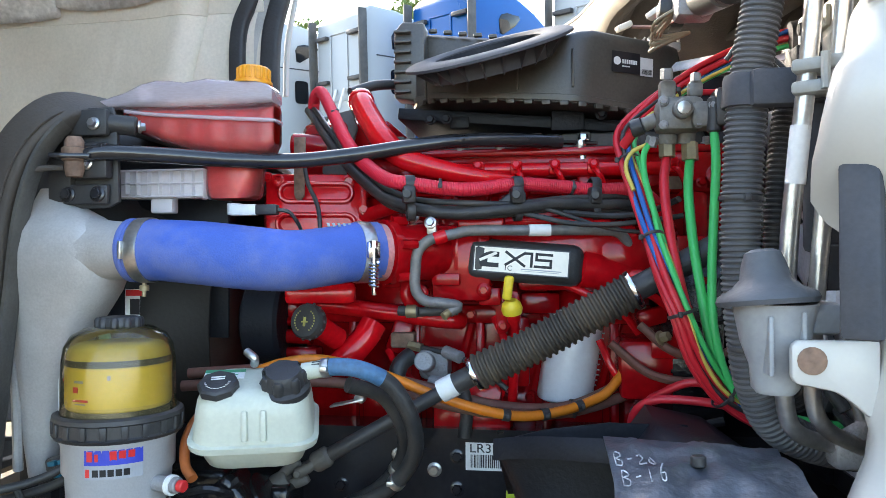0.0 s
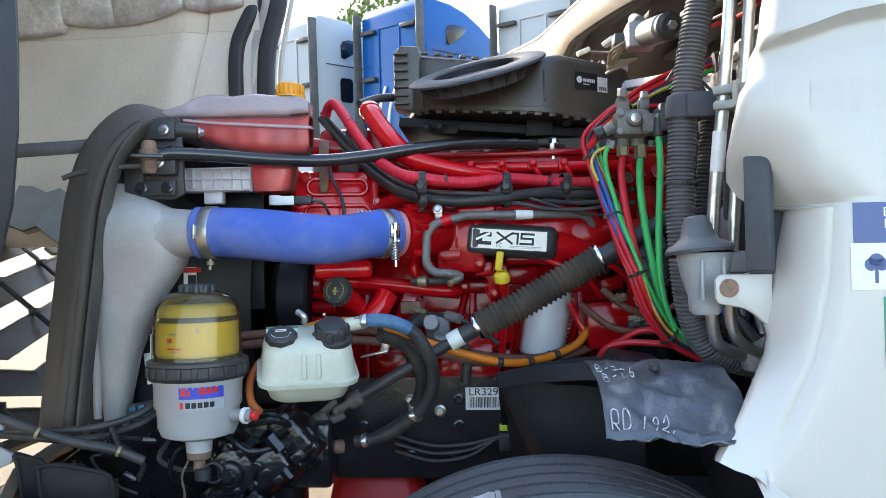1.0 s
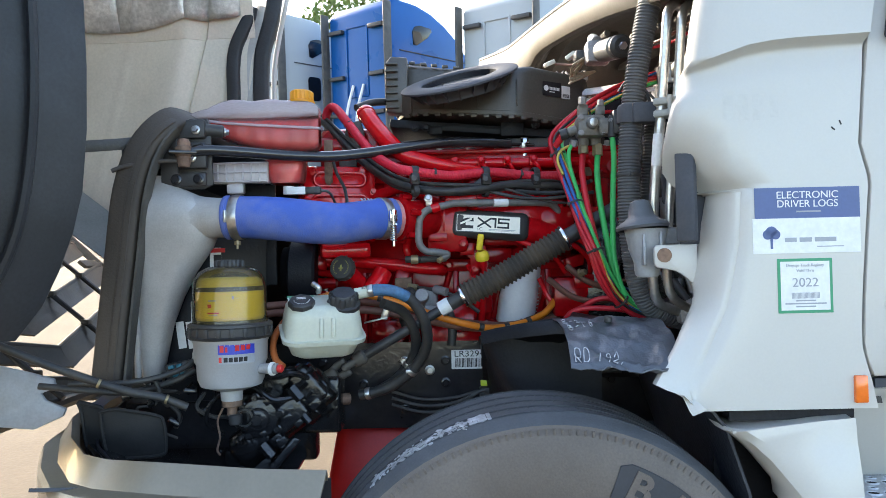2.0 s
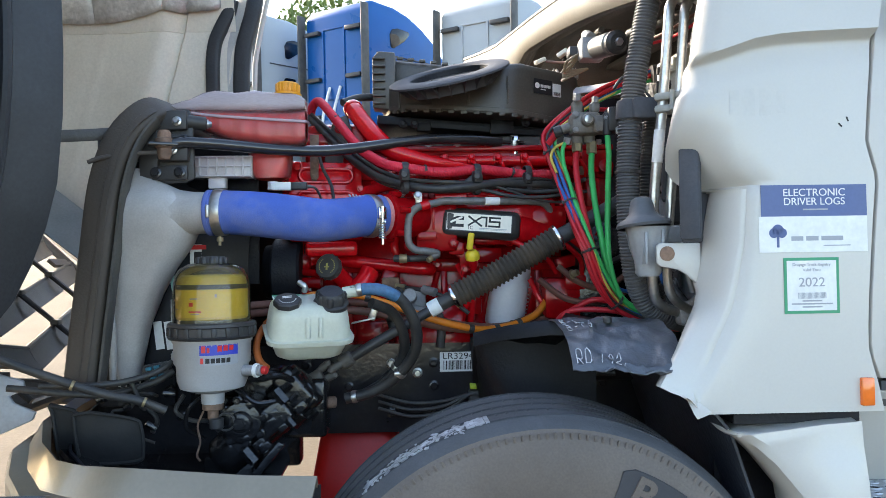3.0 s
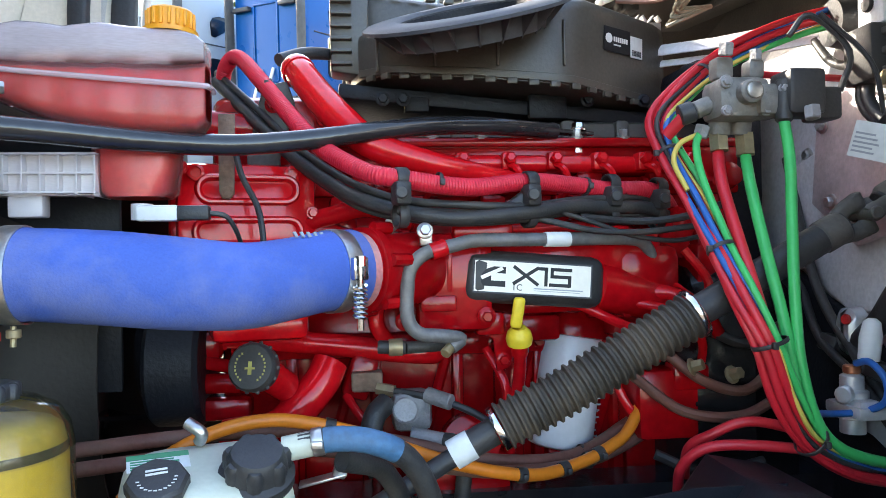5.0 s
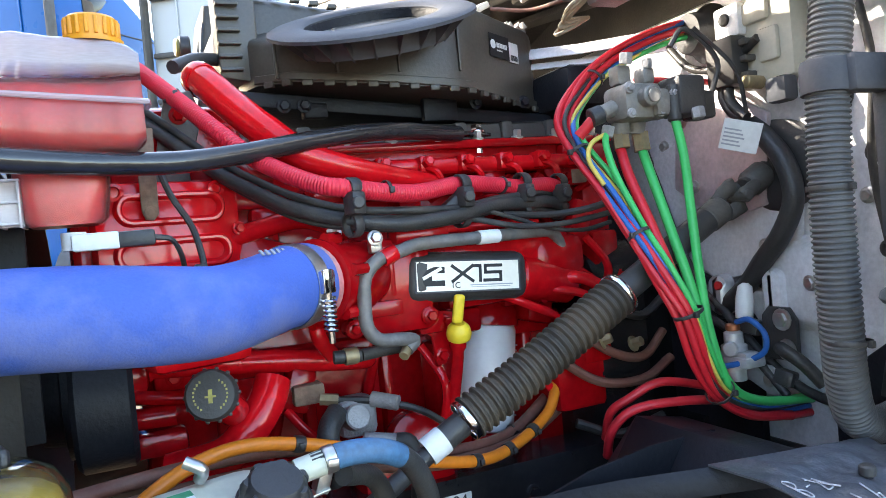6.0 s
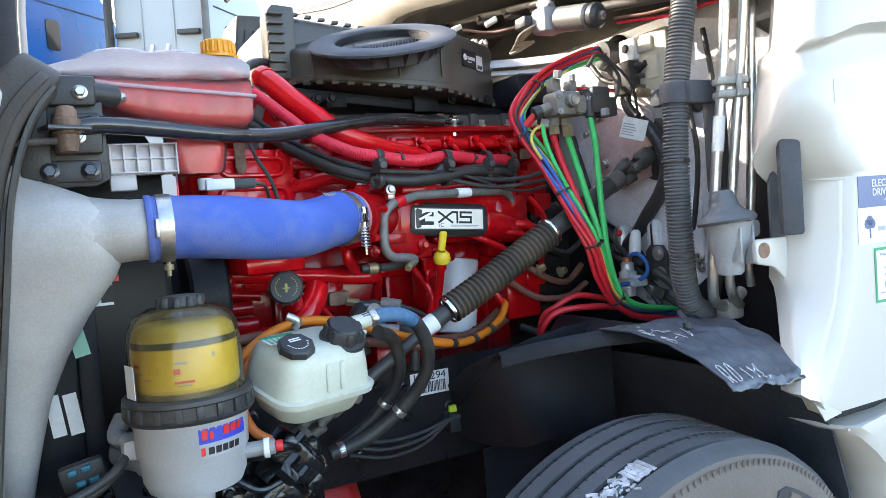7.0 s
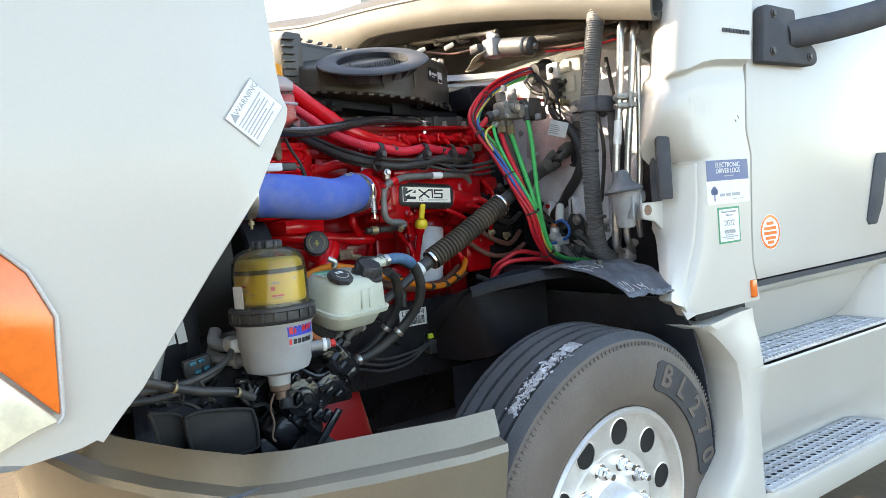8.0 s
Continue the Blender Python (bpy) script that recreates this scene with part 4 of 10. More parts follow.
# step fairing
ARCH = ((0.25, 0.30), (0.39, 0.345), (0.50, 0.455), (0.60, 0.488), (0.70, 0.497), (0.774, 0.490), (0.846, 0.435), (0.88, 0.400), (0.905, 0.362))
OUTER = ((0.25, 0.730), (0.40, 0.738), (0.50, 0.744), (0.70, 0.758), (0.80, 0.768), (0.90, 0.790))
RISER = ((0.25, 0.725), (0.325, 0.708), (0.342, 0.712), (0.3455, 0.720), (0.346, 0.915), (0.36, 0.916), (0.40, 0.895), (0.48, 0.835), (0.58, 0.790), (0.66, 0.767), (0.70, 0.754), (0.735, 0.744), (0.742, 0.748))
rows = []
for z in (0.25, 0.325, 0.342, 0.3455, 0.346, 0.36, 0.40, 0.44, 0.48, 0.53, 0.58, 0.62, 0.66, 0.70, 0.72, 0.735, 0.742):
    xf, yo, yr = along(ARCH, z), along(OUTER, z), along(RISER, z)
    row = [(xf + 0.006, yo + 0.14), (xf - 0.004, yo + 0.07), (xf, yo + 0.036), (xf + 0.010, yo + 0.012), (xf + 0.03, yo + 0.002)]
    for x in (0.53, 0.55, 0.57, 0.585, 0.60, 0.615, 0.63, 0.645, 0.66, 0.70, 1.0, 1.4, 1.46, 1.50, 1.54, 2.6):
        k = ease((x - 0.555) / 0.085) * (1 - 0.75 * ease((x - 1.42) / 0.1))
        row.append((x, yo + (yr - yo) * k, z))
    rows.append([(p[0], p[1], z) for p in row])
bm = bmesh.new()
sheet(bm, rows, -0.010)
fairing = part("step_fairing", bm, WHITE, cab, "white moulded step fairing", 40)
rows = []
for z in (0.742, 0.774, 0.81, 0.846, 0.865, 0.88, 0.893, 0.905):
    xf, yo = along(ARCH, z), along(OUTER, z)
    rows.append([(xf + 0.006, yo + 0.14, z), (xf - 0.004, yo + 0.07, z), (xf, yo + 0.036, z), (xf + 0.010, yo + 0.012, z), (xf + 0.03, yo + 0.002, z), (0.54, yo, z + 0.015 * (z > 0.89)), (0.59, yo - 0.006, z + 0.02 * (z > 0.89)), (0.607, yo, z + 0.02 * (z > 0.89)), (0.614, yo + 0.02, z), (0.618, 0.955, z)])
bm = bmesh.new()
sheet(bm, rows, -0.008)
part("fairing_cheek", bm, WHITE, fairing, "", 40)
bm = bmesh.new()
sheet(bm, [[(0.366, 0.795, 0.902), (0.45, 0.79, 0.908), (0.54, 0.788, 0.918), (0.612, 0.792, 0.922)], [(0.38, 0.96, 0.905), (0.45, 0.96, 0.925), (0.54, 0.96, 0.94), (0.616, 0.96, 0.945)]], 0.006)
part("fairing_top", bm, WHITE, fairing)
bm = bmesh.new()
sheet(bm, [[(x, y, z) for x in (0.60, 1.0, 1.50, 2.6)] for y, z in ((0.800, 0.985), (0.815, 0.965), (0.85, 0.955), (0.93, 0.80), (0.955, 0.772), (0.96, 0.76))], 0.006)
part("upper_back_wall", bm, WHITE, fairing)
bm = bmesh.new()
sheet(bm, [[(1.46 + 0.05 * k, 0.962, z), (1.475 + 0.05 * k, 0.90, z), (1.50 + 0.05 * k, 0.82, z), (1.56 + 0.05 * k, 0.765, z), (1.66, 0.745, z), (2.6, 0.745, z)] for z, k in ((0.745, 0.0), (0.80, 0.3), (0.87, 0.6), (0.93, 1.0), (0.955, 1.2))], 0.006)
part("recess_end", bm, WHITE, fairing)
bm = bmesh.new()
rod(bm, (1.50, 0.915, 0.90), (1.485, 0.905, 0.90), 0.016, 16, bevel=0.003)
part("recess_plug", bm, BLACK, fairing)
for z, y0, y1, x0, x1 in ((0.752, 0.757, 0.955, 0.622, 1.47), (0.352, 0.722, 0.912, 0.565, 1.44)):
    bm = bmesh.new()
    box(bm, ((x0 + x1) / 2, (y0 + y1) / 2, z), (x1 - x0, y1 - y0, 0.012), 0.003)
    tread = part("step_tread", bm, STEP, fairing, "perforated aluminium step tread")
    teeth, hb, bm = bmesh.new(), bmesh.new(), bmesh.new()
    rows_n = int((x1 - x0 - 0.05) / 0.0355)
    for i in range(rows_n):
        for j in range(5):
            cx, cy = x0 + 0.028 + 0.0355 * i + 0.017 * (j % 2), y0 + 0.030 + (y1 - y0 - 0.055) * j / 4
            big_hole = j % 2 == 1
            r = 0.0105 if big_hole else 0.0065
            lathe(bm, [(r + 0.0045, 0.0058), (r + 0.003, 0.0088), (r, 0.0088), (r - 0.0004, 0.0062)], Matrix.Translation((cx, cy, z)) @ Matrix.Diagonal((1.25, 1, 1, 1)), 10, cap=False)
            # dark discs paint the shade of the uncut holes
            lathe(hb, [(r, 0.0061), (r, 0.0065)], Matrix.Translation((cx, cy, z)) @ Matrix.Diagonal((1.25, 1, 1, 1)), 10)
    for i in range(int((x1 - x0 - 0.04) / 0.02)):
        box(teeth, (x0 + 0.02 + 0.02 * i, y0 + 0.003, z + 0.007), (0.009, 0.008, 0.006), 0.001)
    tagged(part("tread_stud", bm, STEP, tread), kind="stuff")
    tagged(part("dark_hole_disc", hb, DARK, tread), kind="stuff")
    tagged(part("tread_tooth", teeth, STEP, tread), kind="stuff")
# black block painted in for the shade of the gap below the corner panel
bm = bmesh.new()
box(bm, (0.50, 0.88, 0.930), (0.26, 0.12, 0.026), 0)
part("gap_dark_fill", bm, LINER, fairing)
# firewall
bm = bmesh.new()
prism(bm, [(1.00, 0.95), (1.00, 1.72), (1.10, 1.80), (1.35, 1.87), (1.75, 1.87), (1.9, 1.80), (3.0, 1.80), (3.1, 1.7), (3.1, 0.95)], 0.505, 0.53, 0, "yz")
firewall = part("firewall", bm, FIREWALL, cab, "grey painted firewall")
bolts("bolt", STEEL, firewall, [((0.5045, y, z), (-1, 0, 0)) for y, z in ((1.36, 1.31), (1.27, 1.20), (1.55, 1.15), (1.70, 1.60), (1.30, 1.66), (1.45, 1.10), (1.85, 1.35), (1.22, 1.45), (1.16, 1.25), (1.14, 1.55))], 0.010, 0.009)
bm = bmesh.new()
lathe(bm, [(0.085, 0), (0.085, 0.02), (0.06, 0.03), (0.045, 0.03)], Matrix.Translation((0.503, 1.38, 1.52)) @ aim((0, 0, 0), (-1, 0, 0)), 24)
part("shaft_grommet", bm, BLACK, firewall)
bm = bmesh.new()
prism(bm, [(1.35, 1.34), (1.33, 1.58), (1.50, 1.64), (1.72, 1.58), (1.74, 1.40), (1.55, 1.30)], 0.485, 0.504, 0.006, "yz")
part("cover_plate", bm, FIREWALL, firewall)
bm = bmesh.new()
prism(bm, [(1.0, 1.92), (1.0, 2.03), (3.15, 2.40), (3.15, 1.92)], 0.70, 0.72, 0, "yz")
part("cowl_wall", bm, BLACK_DUSTY, firewall, "dark cowl back wall")
bm = bmesh.new()
sheet(bm, [[(0.508, y, 1.795), (0.53, y, 1.81), (0.56, y, 1.86), (0.66, y, 1.93), (0.70, y, 1.935)] for y in (1.0, 1.4, 2.0, 2.6, 3.1)], 0.012)
part("cowl_shelf", bm, FIREWALL, firewall, "pale upper firewall panel")
for dz, w in ((0.0, 0.030), (-0.034, 0.018)):
    bm = bmesh.new()
    sheet(bm, [[(x, y, z + dz), (x - 0.5 * w, y - 0.35 * w, z + dz - 0.45 * w), (x - 0.6 * w, y - 0.4 * w, z + dz - 0.9 * w)] for x, y, z in ((0.268, 1.90, 1.866), (0.36, 1.79, 1.855), (0.47, 1.63, 1.845), (0.50, 1.58, 1.842))], 0.004)
    part("drip_ledge", bm, FIREWALL, firewall, "pale drip ledge")
# cowl panel across the truck, closed back to the windscreen, with a dark recess below it
rows, lip = [], []
for i in range(29):
    y = 0.84 + (3.22 - 0.84) * i / 28
    u = (y - 0.84) / 2.38
    x = 0.29 - 0.05 * u - 0.27 * u * u
    z = 1.835 + 0.40 * u + 0.06 * math.sin(math.pi * min(1.0, u * 1.25))
    drop = 0.30 * max(0.0, (u - 0.60) / 0.40) ** 0.9
    lip.append((x, y, z - drop))
    rows.append([(x + 0.05, y, z - drop + 0.010), (x + 0.008, y, z - drop), (x, y, z - drop + 0.014), (x + 0.004, y, z + 0.055), (x + 0.016, y, z + 0.098),
                 (x + 0.030, y, z + 0.102), (x + 0.05, y, z + 0.150 - 0.03 * u), (x + 0.12, y, z + 0.205 - 0.04 * u), (x + 0.26, y, z + 0.235 - 0.04 * u), (0.80, y, z + 0.25)])
bm = bmesh.new()
sheet(bm, [r[:5] for r in rows], 0.010)
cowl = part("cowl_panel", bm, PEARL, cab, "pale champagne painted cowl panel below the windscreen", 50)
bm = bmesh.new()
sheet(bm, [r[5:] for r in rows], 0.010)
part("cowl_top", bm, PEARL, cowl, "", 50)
bm = bmesh.new()
sweep(bm, [Vector(r[4]) + Vector((-0.001, 0, 0.005)) for r in rows], 0.0125, 8)
part("cowl_seam", bm, BLACK, cowl)
bm = bmesh.new()
sweep(bm, [Vector((x + 0.035, y, z + 0.004)) for x, y, z in lip], 0.014, 8)
part("cowl_seal", bm, BLACK_DUSTY, cowl)
bm = bmesh.new()
sheet(bm, [[(x + 0.03, y, z + 0.012), (x + 0.06, y, z + 0.050), (x + 0.09, y, z + 0.058), (x + 0.13, y, z + 0.030), (x + 0.17, y, z + 0.035), (x + 0.22, y, z + 0.05), (0.72, y, z + 0.02)] for x, y, z in lip], 0.006)
part("cowl_underside", bm, BLACK_DUSTY, cowl)
bm = bmesh.new()
sheet(bm, [[(x, 3.215, z) for x, z in ((0.03, 2.10), (0.20, 2.05), (0.50, 1.80), (0.72, 1.80))], [(x, 3.225, z) for x, z in ((0.035, 2.28), (0.20, 2.40), (0.50, 2.44), (0.80, 2.46))]], 0.008)
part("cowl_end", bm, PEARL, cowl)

# ---- wheel arch liner ----
liner = thing("wheel_arch_liner", (0.1, 1.2, 1.0), "black plastic wheel arch liner with a scuffed flap", "liner")
rows = []
for x, z, yi in ((-0.128, 1.068, 1.29), (-0.09, 1.080, 1.26), (-0.04, 1.092, 1.22), (0.05, 1.108, 1.15), (0.14, 1.108, 1.12), (0.24, 1.088, 1.10), (0.32, 1.03, 1.10), (0.385, 0.93, 1.10), (0.43, 0.78, 1.10), (0.45, 0.55, 1.10)):
    rows.append([(x + 0.012, 1.535, min(0.90, z - 0.02)), (x + 0.006, 1.42, min(0.985, z - 0.01) if x < 0.1 else z), (x, yi, z), (x, yi - 0.010, z - 0.010), (x, yi - 0.010, z - 0.035)])
bm = bmesh.new()
sheet(bm, rows, 0.006)
part("arch", bm, LINER, liner, "", 55)
bm = bmesh.new()
sheet(bm, [[(-0.110, 1.575, 0.945), (-0.085, 1.56, 0.80)], [(-0.120, 1.45, 1.010), (-0.06, 1.45, 0.80)], [(-0.128, 1.340, 1.052), (-0.03, 1.34, 0.82)], [(-0.115, 1.300, 1.064), (0.0, 1.30, 0.84)], [(-0.04, 1.297, 1.085), (0.04, 1.297, 0.84)], [(0.07, 1.297, 1.10), (0.10, 1.297, 0.84)], [(0.20, 1.297, 1.10), (0.20, 1.297, 0.84)]], 0.005)
part("splash_shield", bm, LINER, liner, "", 60)
bm = bmesh.new()
sheet(bm, [[(x, y, z) for y in (0.83, 0.95, 1.2, 1.55)] for x, z in ((0.29, 1.00), (0.37, 0.90), (0.415, 0.76), (0.44, 0.58), (0.44, 0.36), (0.43, 0.04))], 0.006)
part("rear_guard", bm, LINER_SKYLIT, liner)
# added sheet that keeps sunlit ground from showing behind the wheel
bm = bmesh.new()
sheet(bm, [[(x, 1.58, z) for x in (-0.02, 0.10, 0.30, 0.45)] for z in (0.20, 0.45, 0.75)], 0.006)
part("inner_dark_fill", bm, LINER_SKYLIT, liner)
# added dark sheet in place of the plain shade under the cab
bm = bmesh.new()
sheet(bm, [[(x, 1.0, z) for x in (0.395, 0.7, 1.3, 2.0)] for z in (0.10, 0.45, 0.90)], 0.006)
part("step_dark_fill", bm, LINER, liner)


def on_flap(u, s):
    """A point of the crumpled flap: u along the truck, s from its inner edge over to its hanging edge."""
    base = [(0.0, 1.15 - 0.04 * u, 1.112 - 0.004 * u), (-0.002, 1.05, 1.116), (-0.002, 0.95, 1.104), (-0.006, 0.87, 1.084 - 0.010 * u), (-0.012 - 0.03 * u, 0.80, 1.056 - 0.020 * u), (-0.014 - 0.04 * u, 0.782, 1.040 - 0.012 * u)]
    k = min(4, int(s))
    q = Vector(base[k]).lerp(Vector(base[k + 1]), s - k)
    n = mathutils.noise.noise(Vector((u * 6, s * 2.2, 1.3))) * 0.012 + abs(mathutils.noise.noise(Vector((u * 13 + s, s * 4.1, 7.7)))) * 0.007
    return Vector((0.05 + 0.235 * u + q.x, q.y, q.z + n * min(1.0, 6 * u, 4 * s)))


bm = bmesh.new()
sheet(bm, [[on_flap(i / 36, j / 30 * 5) for j in range(31)] for i in range(37)], 0.003)
flap = part("flap", bm, LINER_FLAP, liner, "scuffed grey plastic flap with white marker scrawl", 60)
PEN = {"R": ([(0, 0), (0, 1), (0.5, 1), (0.6, 0.75), (0.5, 0.52), (0, 0.5)], [(0.25, 0.5), (0.65, 0)]), "D": ([(0, 0), (0.05, 1), (0.5, 0.9), (0.65, 0.5), (0.45, 0.08), (0, 0)],),
       "1": ([(0.3, 0), (0.35, 1)],), "9": ([(0.6, 0.7), (0.3, 0.5), (0.1, 0.75), (0.35, 1), (0.6, 0.75), (0.5, 0)],), "2": ([(0.05, 0.8), (0.3, 1), (0.55, 0.8), (0.4, 0.45), (0.05, 0.03), (0.65, 0.05)],),
       "B": ([(0, 0), (0, 1), (0.45, 0.95), (0.5, 0.7), (0.05, 0.52), (0.55, 0.35), (0.5, 0.05), (0, 0)],), "-": ([(0.1, 0.5), (0.5, 0.5)],), "0": ([(0.3, 1), (0.05, 0.5), (0.3, 0), (0.58, 0.5), (0.3, 1)],),
       "6": ([(0.5, 1), (0.15, 0.5), (0.2, 0.05), (0.5, 0.1), (0.5, 0.4), (0.15, 0.4)],), ",": ([(0.2, 0.1), (0.1, -0.2)],)}
for text, u0, du, s0, ds, r in (("RD", 0.05, 0.085, 4.35, 0.85, 0.0012), ("192,", 0.27, 0.080, 4.45, 0.85, 0.0012), ("B-20", 0.03, 0.062, 1.55, 0.40, 0.0010), ("B-16", 0.05, 0.062, 2.15, 0.40, 0.0010)):
    bm = bmesh.new()
    for i, ch in enumerate(text):
        for line in PEN[ch]:
            sweep(bm, spline([on_flap(u0 + du * (i + x), max(0.3, s0 - ds * z)) + Vector((0, -0.002, 0.0035)) for x, z in line], 3), r, 5)
    part("scrawl", bm, CHALK, flap)
bm = bmesh.new()
rod(bm, (0.16, 1.0, 1.112), (0.16, 1.0, 1.126), 0.010, 12, bevel=0.002)
part("push_pin", bm, BLACK, flap)

# ---- bumper corner ----
bumper = thing("bumper", (-1.1, 1.2, 0.5), "bronze painted bumper corner, scuffed along its edge", "bumper")
bm = bmesh.new()
plan = [(-0.47, 0.775), (-0.60, 0.765), (-0.80, 0.785), (-0.95, 0.84), (-1.03, 0.90), (-1.12, 1.02), (-1.215, 1.21), (-1.29, 1.55), (-1.32, 2.03), (-1.29, 2.51), (-1.215, 2.85), (-1.12, 3.04), (-1.03, 3.16), (-0.80, 3.27), (-0.47, 3.28)]
rows = [[] for _ in range(9)]
for i, (x, y) in enumerate(plan):
    k = min(1.0, i / 4)
    sy = -1 if y < 2 else 1
    fx, fy = (0.0, sy) if i in (0, 1, 13, 14) else ((-0.35, 0.94 * sy) if i in (2, 12) else ((-0.75, 0.66 * sy) if i in (3, 4, 10, 11) else (-0.94, 0.34 * sy if abs(y - 2.03) > 0.1 else 0.0)))
    ztop = (0.828, 0.835, 0.846, 0.841, 0.838, 0.848, 0.858)[min(i, 14 - i, 6)] + 0.003
    tip = 0.05 if i == 0 or i == len(plan) - 1 else 0
    for r, (out, dz, back) in enumerate(((-0.010, -0.012, 0), (0.0, 0.0, 0), (0.022, -0.040, 0.2), (0.026, -0.048, 0.3), (0.062, -0.056, 0.4), (0.067, -0.066, 0.5), (0.062, -0.20, 0.9), (0.050, -0.22, 1.0), (0.03, -0.46, 1.0))):
        rows[r].append((x + fx * out - tip * back, y + fy * out, ztop + dz))
sheet(bm, rows, -0.008)
inside = bmesh.new()
sheet(inside, [[(x + (0.035 if i > 3 else 0.0), y + (0.05 if y < 2 else -0.05), z) for z in ((0.812, 0.819, 0.830, 0.825, 0.822, 0.832, 0.845)[min(i, 14 - i, 6)], 0.66, 0.42)] for i, (x, y) in enumerate(plan)], 0.006)
part("inner_skin", inside, LINER, bumper, "black inside of the bumper")
part("skin", bm, BUMPER_PAINT, bumper, "", 24)
bm = bmesh.new()
sweep(bm, [Vector(p) + Vector((0, 0.004, 0.001)) for p in rows[1]], 0.0055, 8)
part("edge_trim", bm, BLACK, bumper, "thin black rubber edge trim")
bm = bmesh.new()
sheet(bm, [[(-0.56, 0.84, 0.80), (-0.56, 1.0, 0.77), (-0.58, 1.25, 0.70)], [(-0.8, 0.85, 0.81), (-0.8, 1.0, 0.77), (-0.8, 1.3, 0.70)], [(-0.98, 0.92, 0.82), (-0.98, 1.08, 0.78), (-1.0, 1.4, 0.70)], [(-1.12, 1.10, 0.83), (-1.10, 1.25, 0.79), (-1.1, 1.5, 0.72)]], 0.01)
part("inner_tray", bm, BLACK_GLOSS, bumper)

# ---- hood, tipped open ----
hood = thing("hood", (-1.7, 2.03, 1.0), "white truck hood tipped open, bare fibreglass inside", "hood")
EDGE = ((1.049, -1.346), (1.111, -1.287), (1.224, -1.207), (1.267, -1.176), (1.373, -1.096), (1.428, -1.066), (1.49, -1.032), (1.506, -1.0280), (1.53, -1.0365), (1.60, -1.042), (1.70, -1.049), (2.0, -1.085), (2.4, -1.16), (2.75, -1.32))
FOLD = ((1.049, 0.010), (1.30, 0.012), (1.377, 0.014), (1.44, 0.066), (1.50, 0.097), (1.584, 0.112), (1.667, 0.117), (2.0, 0.13), (2.75, 0.16))
bm = bmesh.new()
rows = []
for z in (1.049, 1.08, 1.111, 1.16, 1.224, 1.267, 1.32, 1.373, 1.40, 1.428, 1.46, 1.49, 1.506, 1.53, 1.584, 1.64, 1.70, 1.80, 2.0, 2.2, 2.4, 2.6, 2.75):
    xe, fold = along(EDGE, z), along(FOLD, z)
    row = []
    for k, x in enumerate([xe, xe - 0.004, xe - fold * 0.5, xe - fold * 0.9, xe - fold * 1.1, xe - fold * 1.5 - 0.01] + [xe - fold * 1.5 - 0.02 - (2.33 + xe - fold * 1.5 - 0.02) * f for f in (0.06, 0.12, 0.2, 0.3, 0.45, 0.6, 0.8, 1.0)]):
        y = 0.531 + 0.10 * max(0.0, -1.5 - x) ** 1.2 + 0.07 * max(0.0, 1.45 - z) ** 1.1
        y += 0.16 * max(0.0, fold - (xe - x)) if fold > 0.02 else 0.0
        low = 0.018 * math.sin(math.pi * min(1.0, max(0.0, (-1.34 - x) / 0.16))) - 0.12 * max(0.0, -1.5 - x) if z < 1.06 else 0.0
        row.append((x, y + (0.010 if k == 0 else 0.0), z - low))
    rows.append(row)
sheet(bm, rows, 0.012)
fender = part("fender_side", bm, WHITE, hood, "white outer fender side", 50)
bm = bmesh.new()
rows = []
for z, x0 in ((2.5, -1.10), (2.2, -1.075), (1.9, -1.065), (1.75, -1.06), (1.6, -1.062), (1.45, -1.075), (1.35, -1.10), (1.26, -1.135), (1.18, -1.175), (1.10, -1.24)):
    rows.append([(x0 - 0.10, 0.575, z), (x0 - 0.17, 0.70, z), (x0 - 0.19, 0.80, z), (x0 - 0.10, 0.90, z), (x0 - 0.03, 0.96, z), (x0, 1.00, z), (x0 - 0.015, 1.03, z), (x0 - 0.10, 1.05, z), (x0 - 0.4, 1.06, z)])
sheet(bm, rows, 0.008)
part("inner_liner", bm, HOOD_LINER, hood, "black plastic inner fender liner", 50)
bm = bmesh.new()
for off, r in ((0.0, 0.012), (-0.06, 0.009)):
    sweep(bm, spline([(x0 - 0.075 + off, 0.90, z) for z, x0 in ((2.4, -1.09), (1.9, -1.06), (1.6, -1.06), (1.35, -1.10), (1.15, -1.20))], 5), r, 8)
part("liner_rib", bm, HOOD_LINER, hood)
# far inner wall
def wall_relief(x, z):
    """Depth of the folded panels of the inner wall: two leaning creases and one level crease above."""
    s = x - 0.26 * (z - 2.32)
    a, b = s + 1.663, s + 1.315
    d = 0.012 * math.sin(3.1 * x + 1.0 * z)
    if b > 0:
        d -= 0.012 * min(1.0, b / 0.006)
    elif a > 0:
        k = a / 0.348
        d -= 0.030 * math.sin(math.pi * min(1.0, k) ** 2.2) - 0.028 * max(0.0, k - 0.72) / 0.28
    else:
        d -= 0.012 - 0.012 * min(1.0, -a / 0.02)
    if z > 2.325:
        d -= 0.004 * min(1.0, (z - 2.325) / 0.003) + 0.30 * (z - 2.325)
    return d


bm = bmesh.new()
rows = []
for i in range(81):
    rows.append([(x, 2.70 + wall_relief(x, z) + (0.10 * (1.55 - z) if z < 1.55 else 0.0), z) for x, z in ((max(-2.42, min(-1.09, -1.06 - 1.41 * i / 80 + 0.26 * (z - 2.32))), z) for z in (1.42, 1.50, 1.60, 1.75, 1.9, 2.0, 2.08, 2.16, 2.24, 2.30, 2.322, 2.325, 2.328, 2.36, 2.42, 2.5, 2.65, 2.8, 2.95))])
sheet(bm, rows, 0.012)
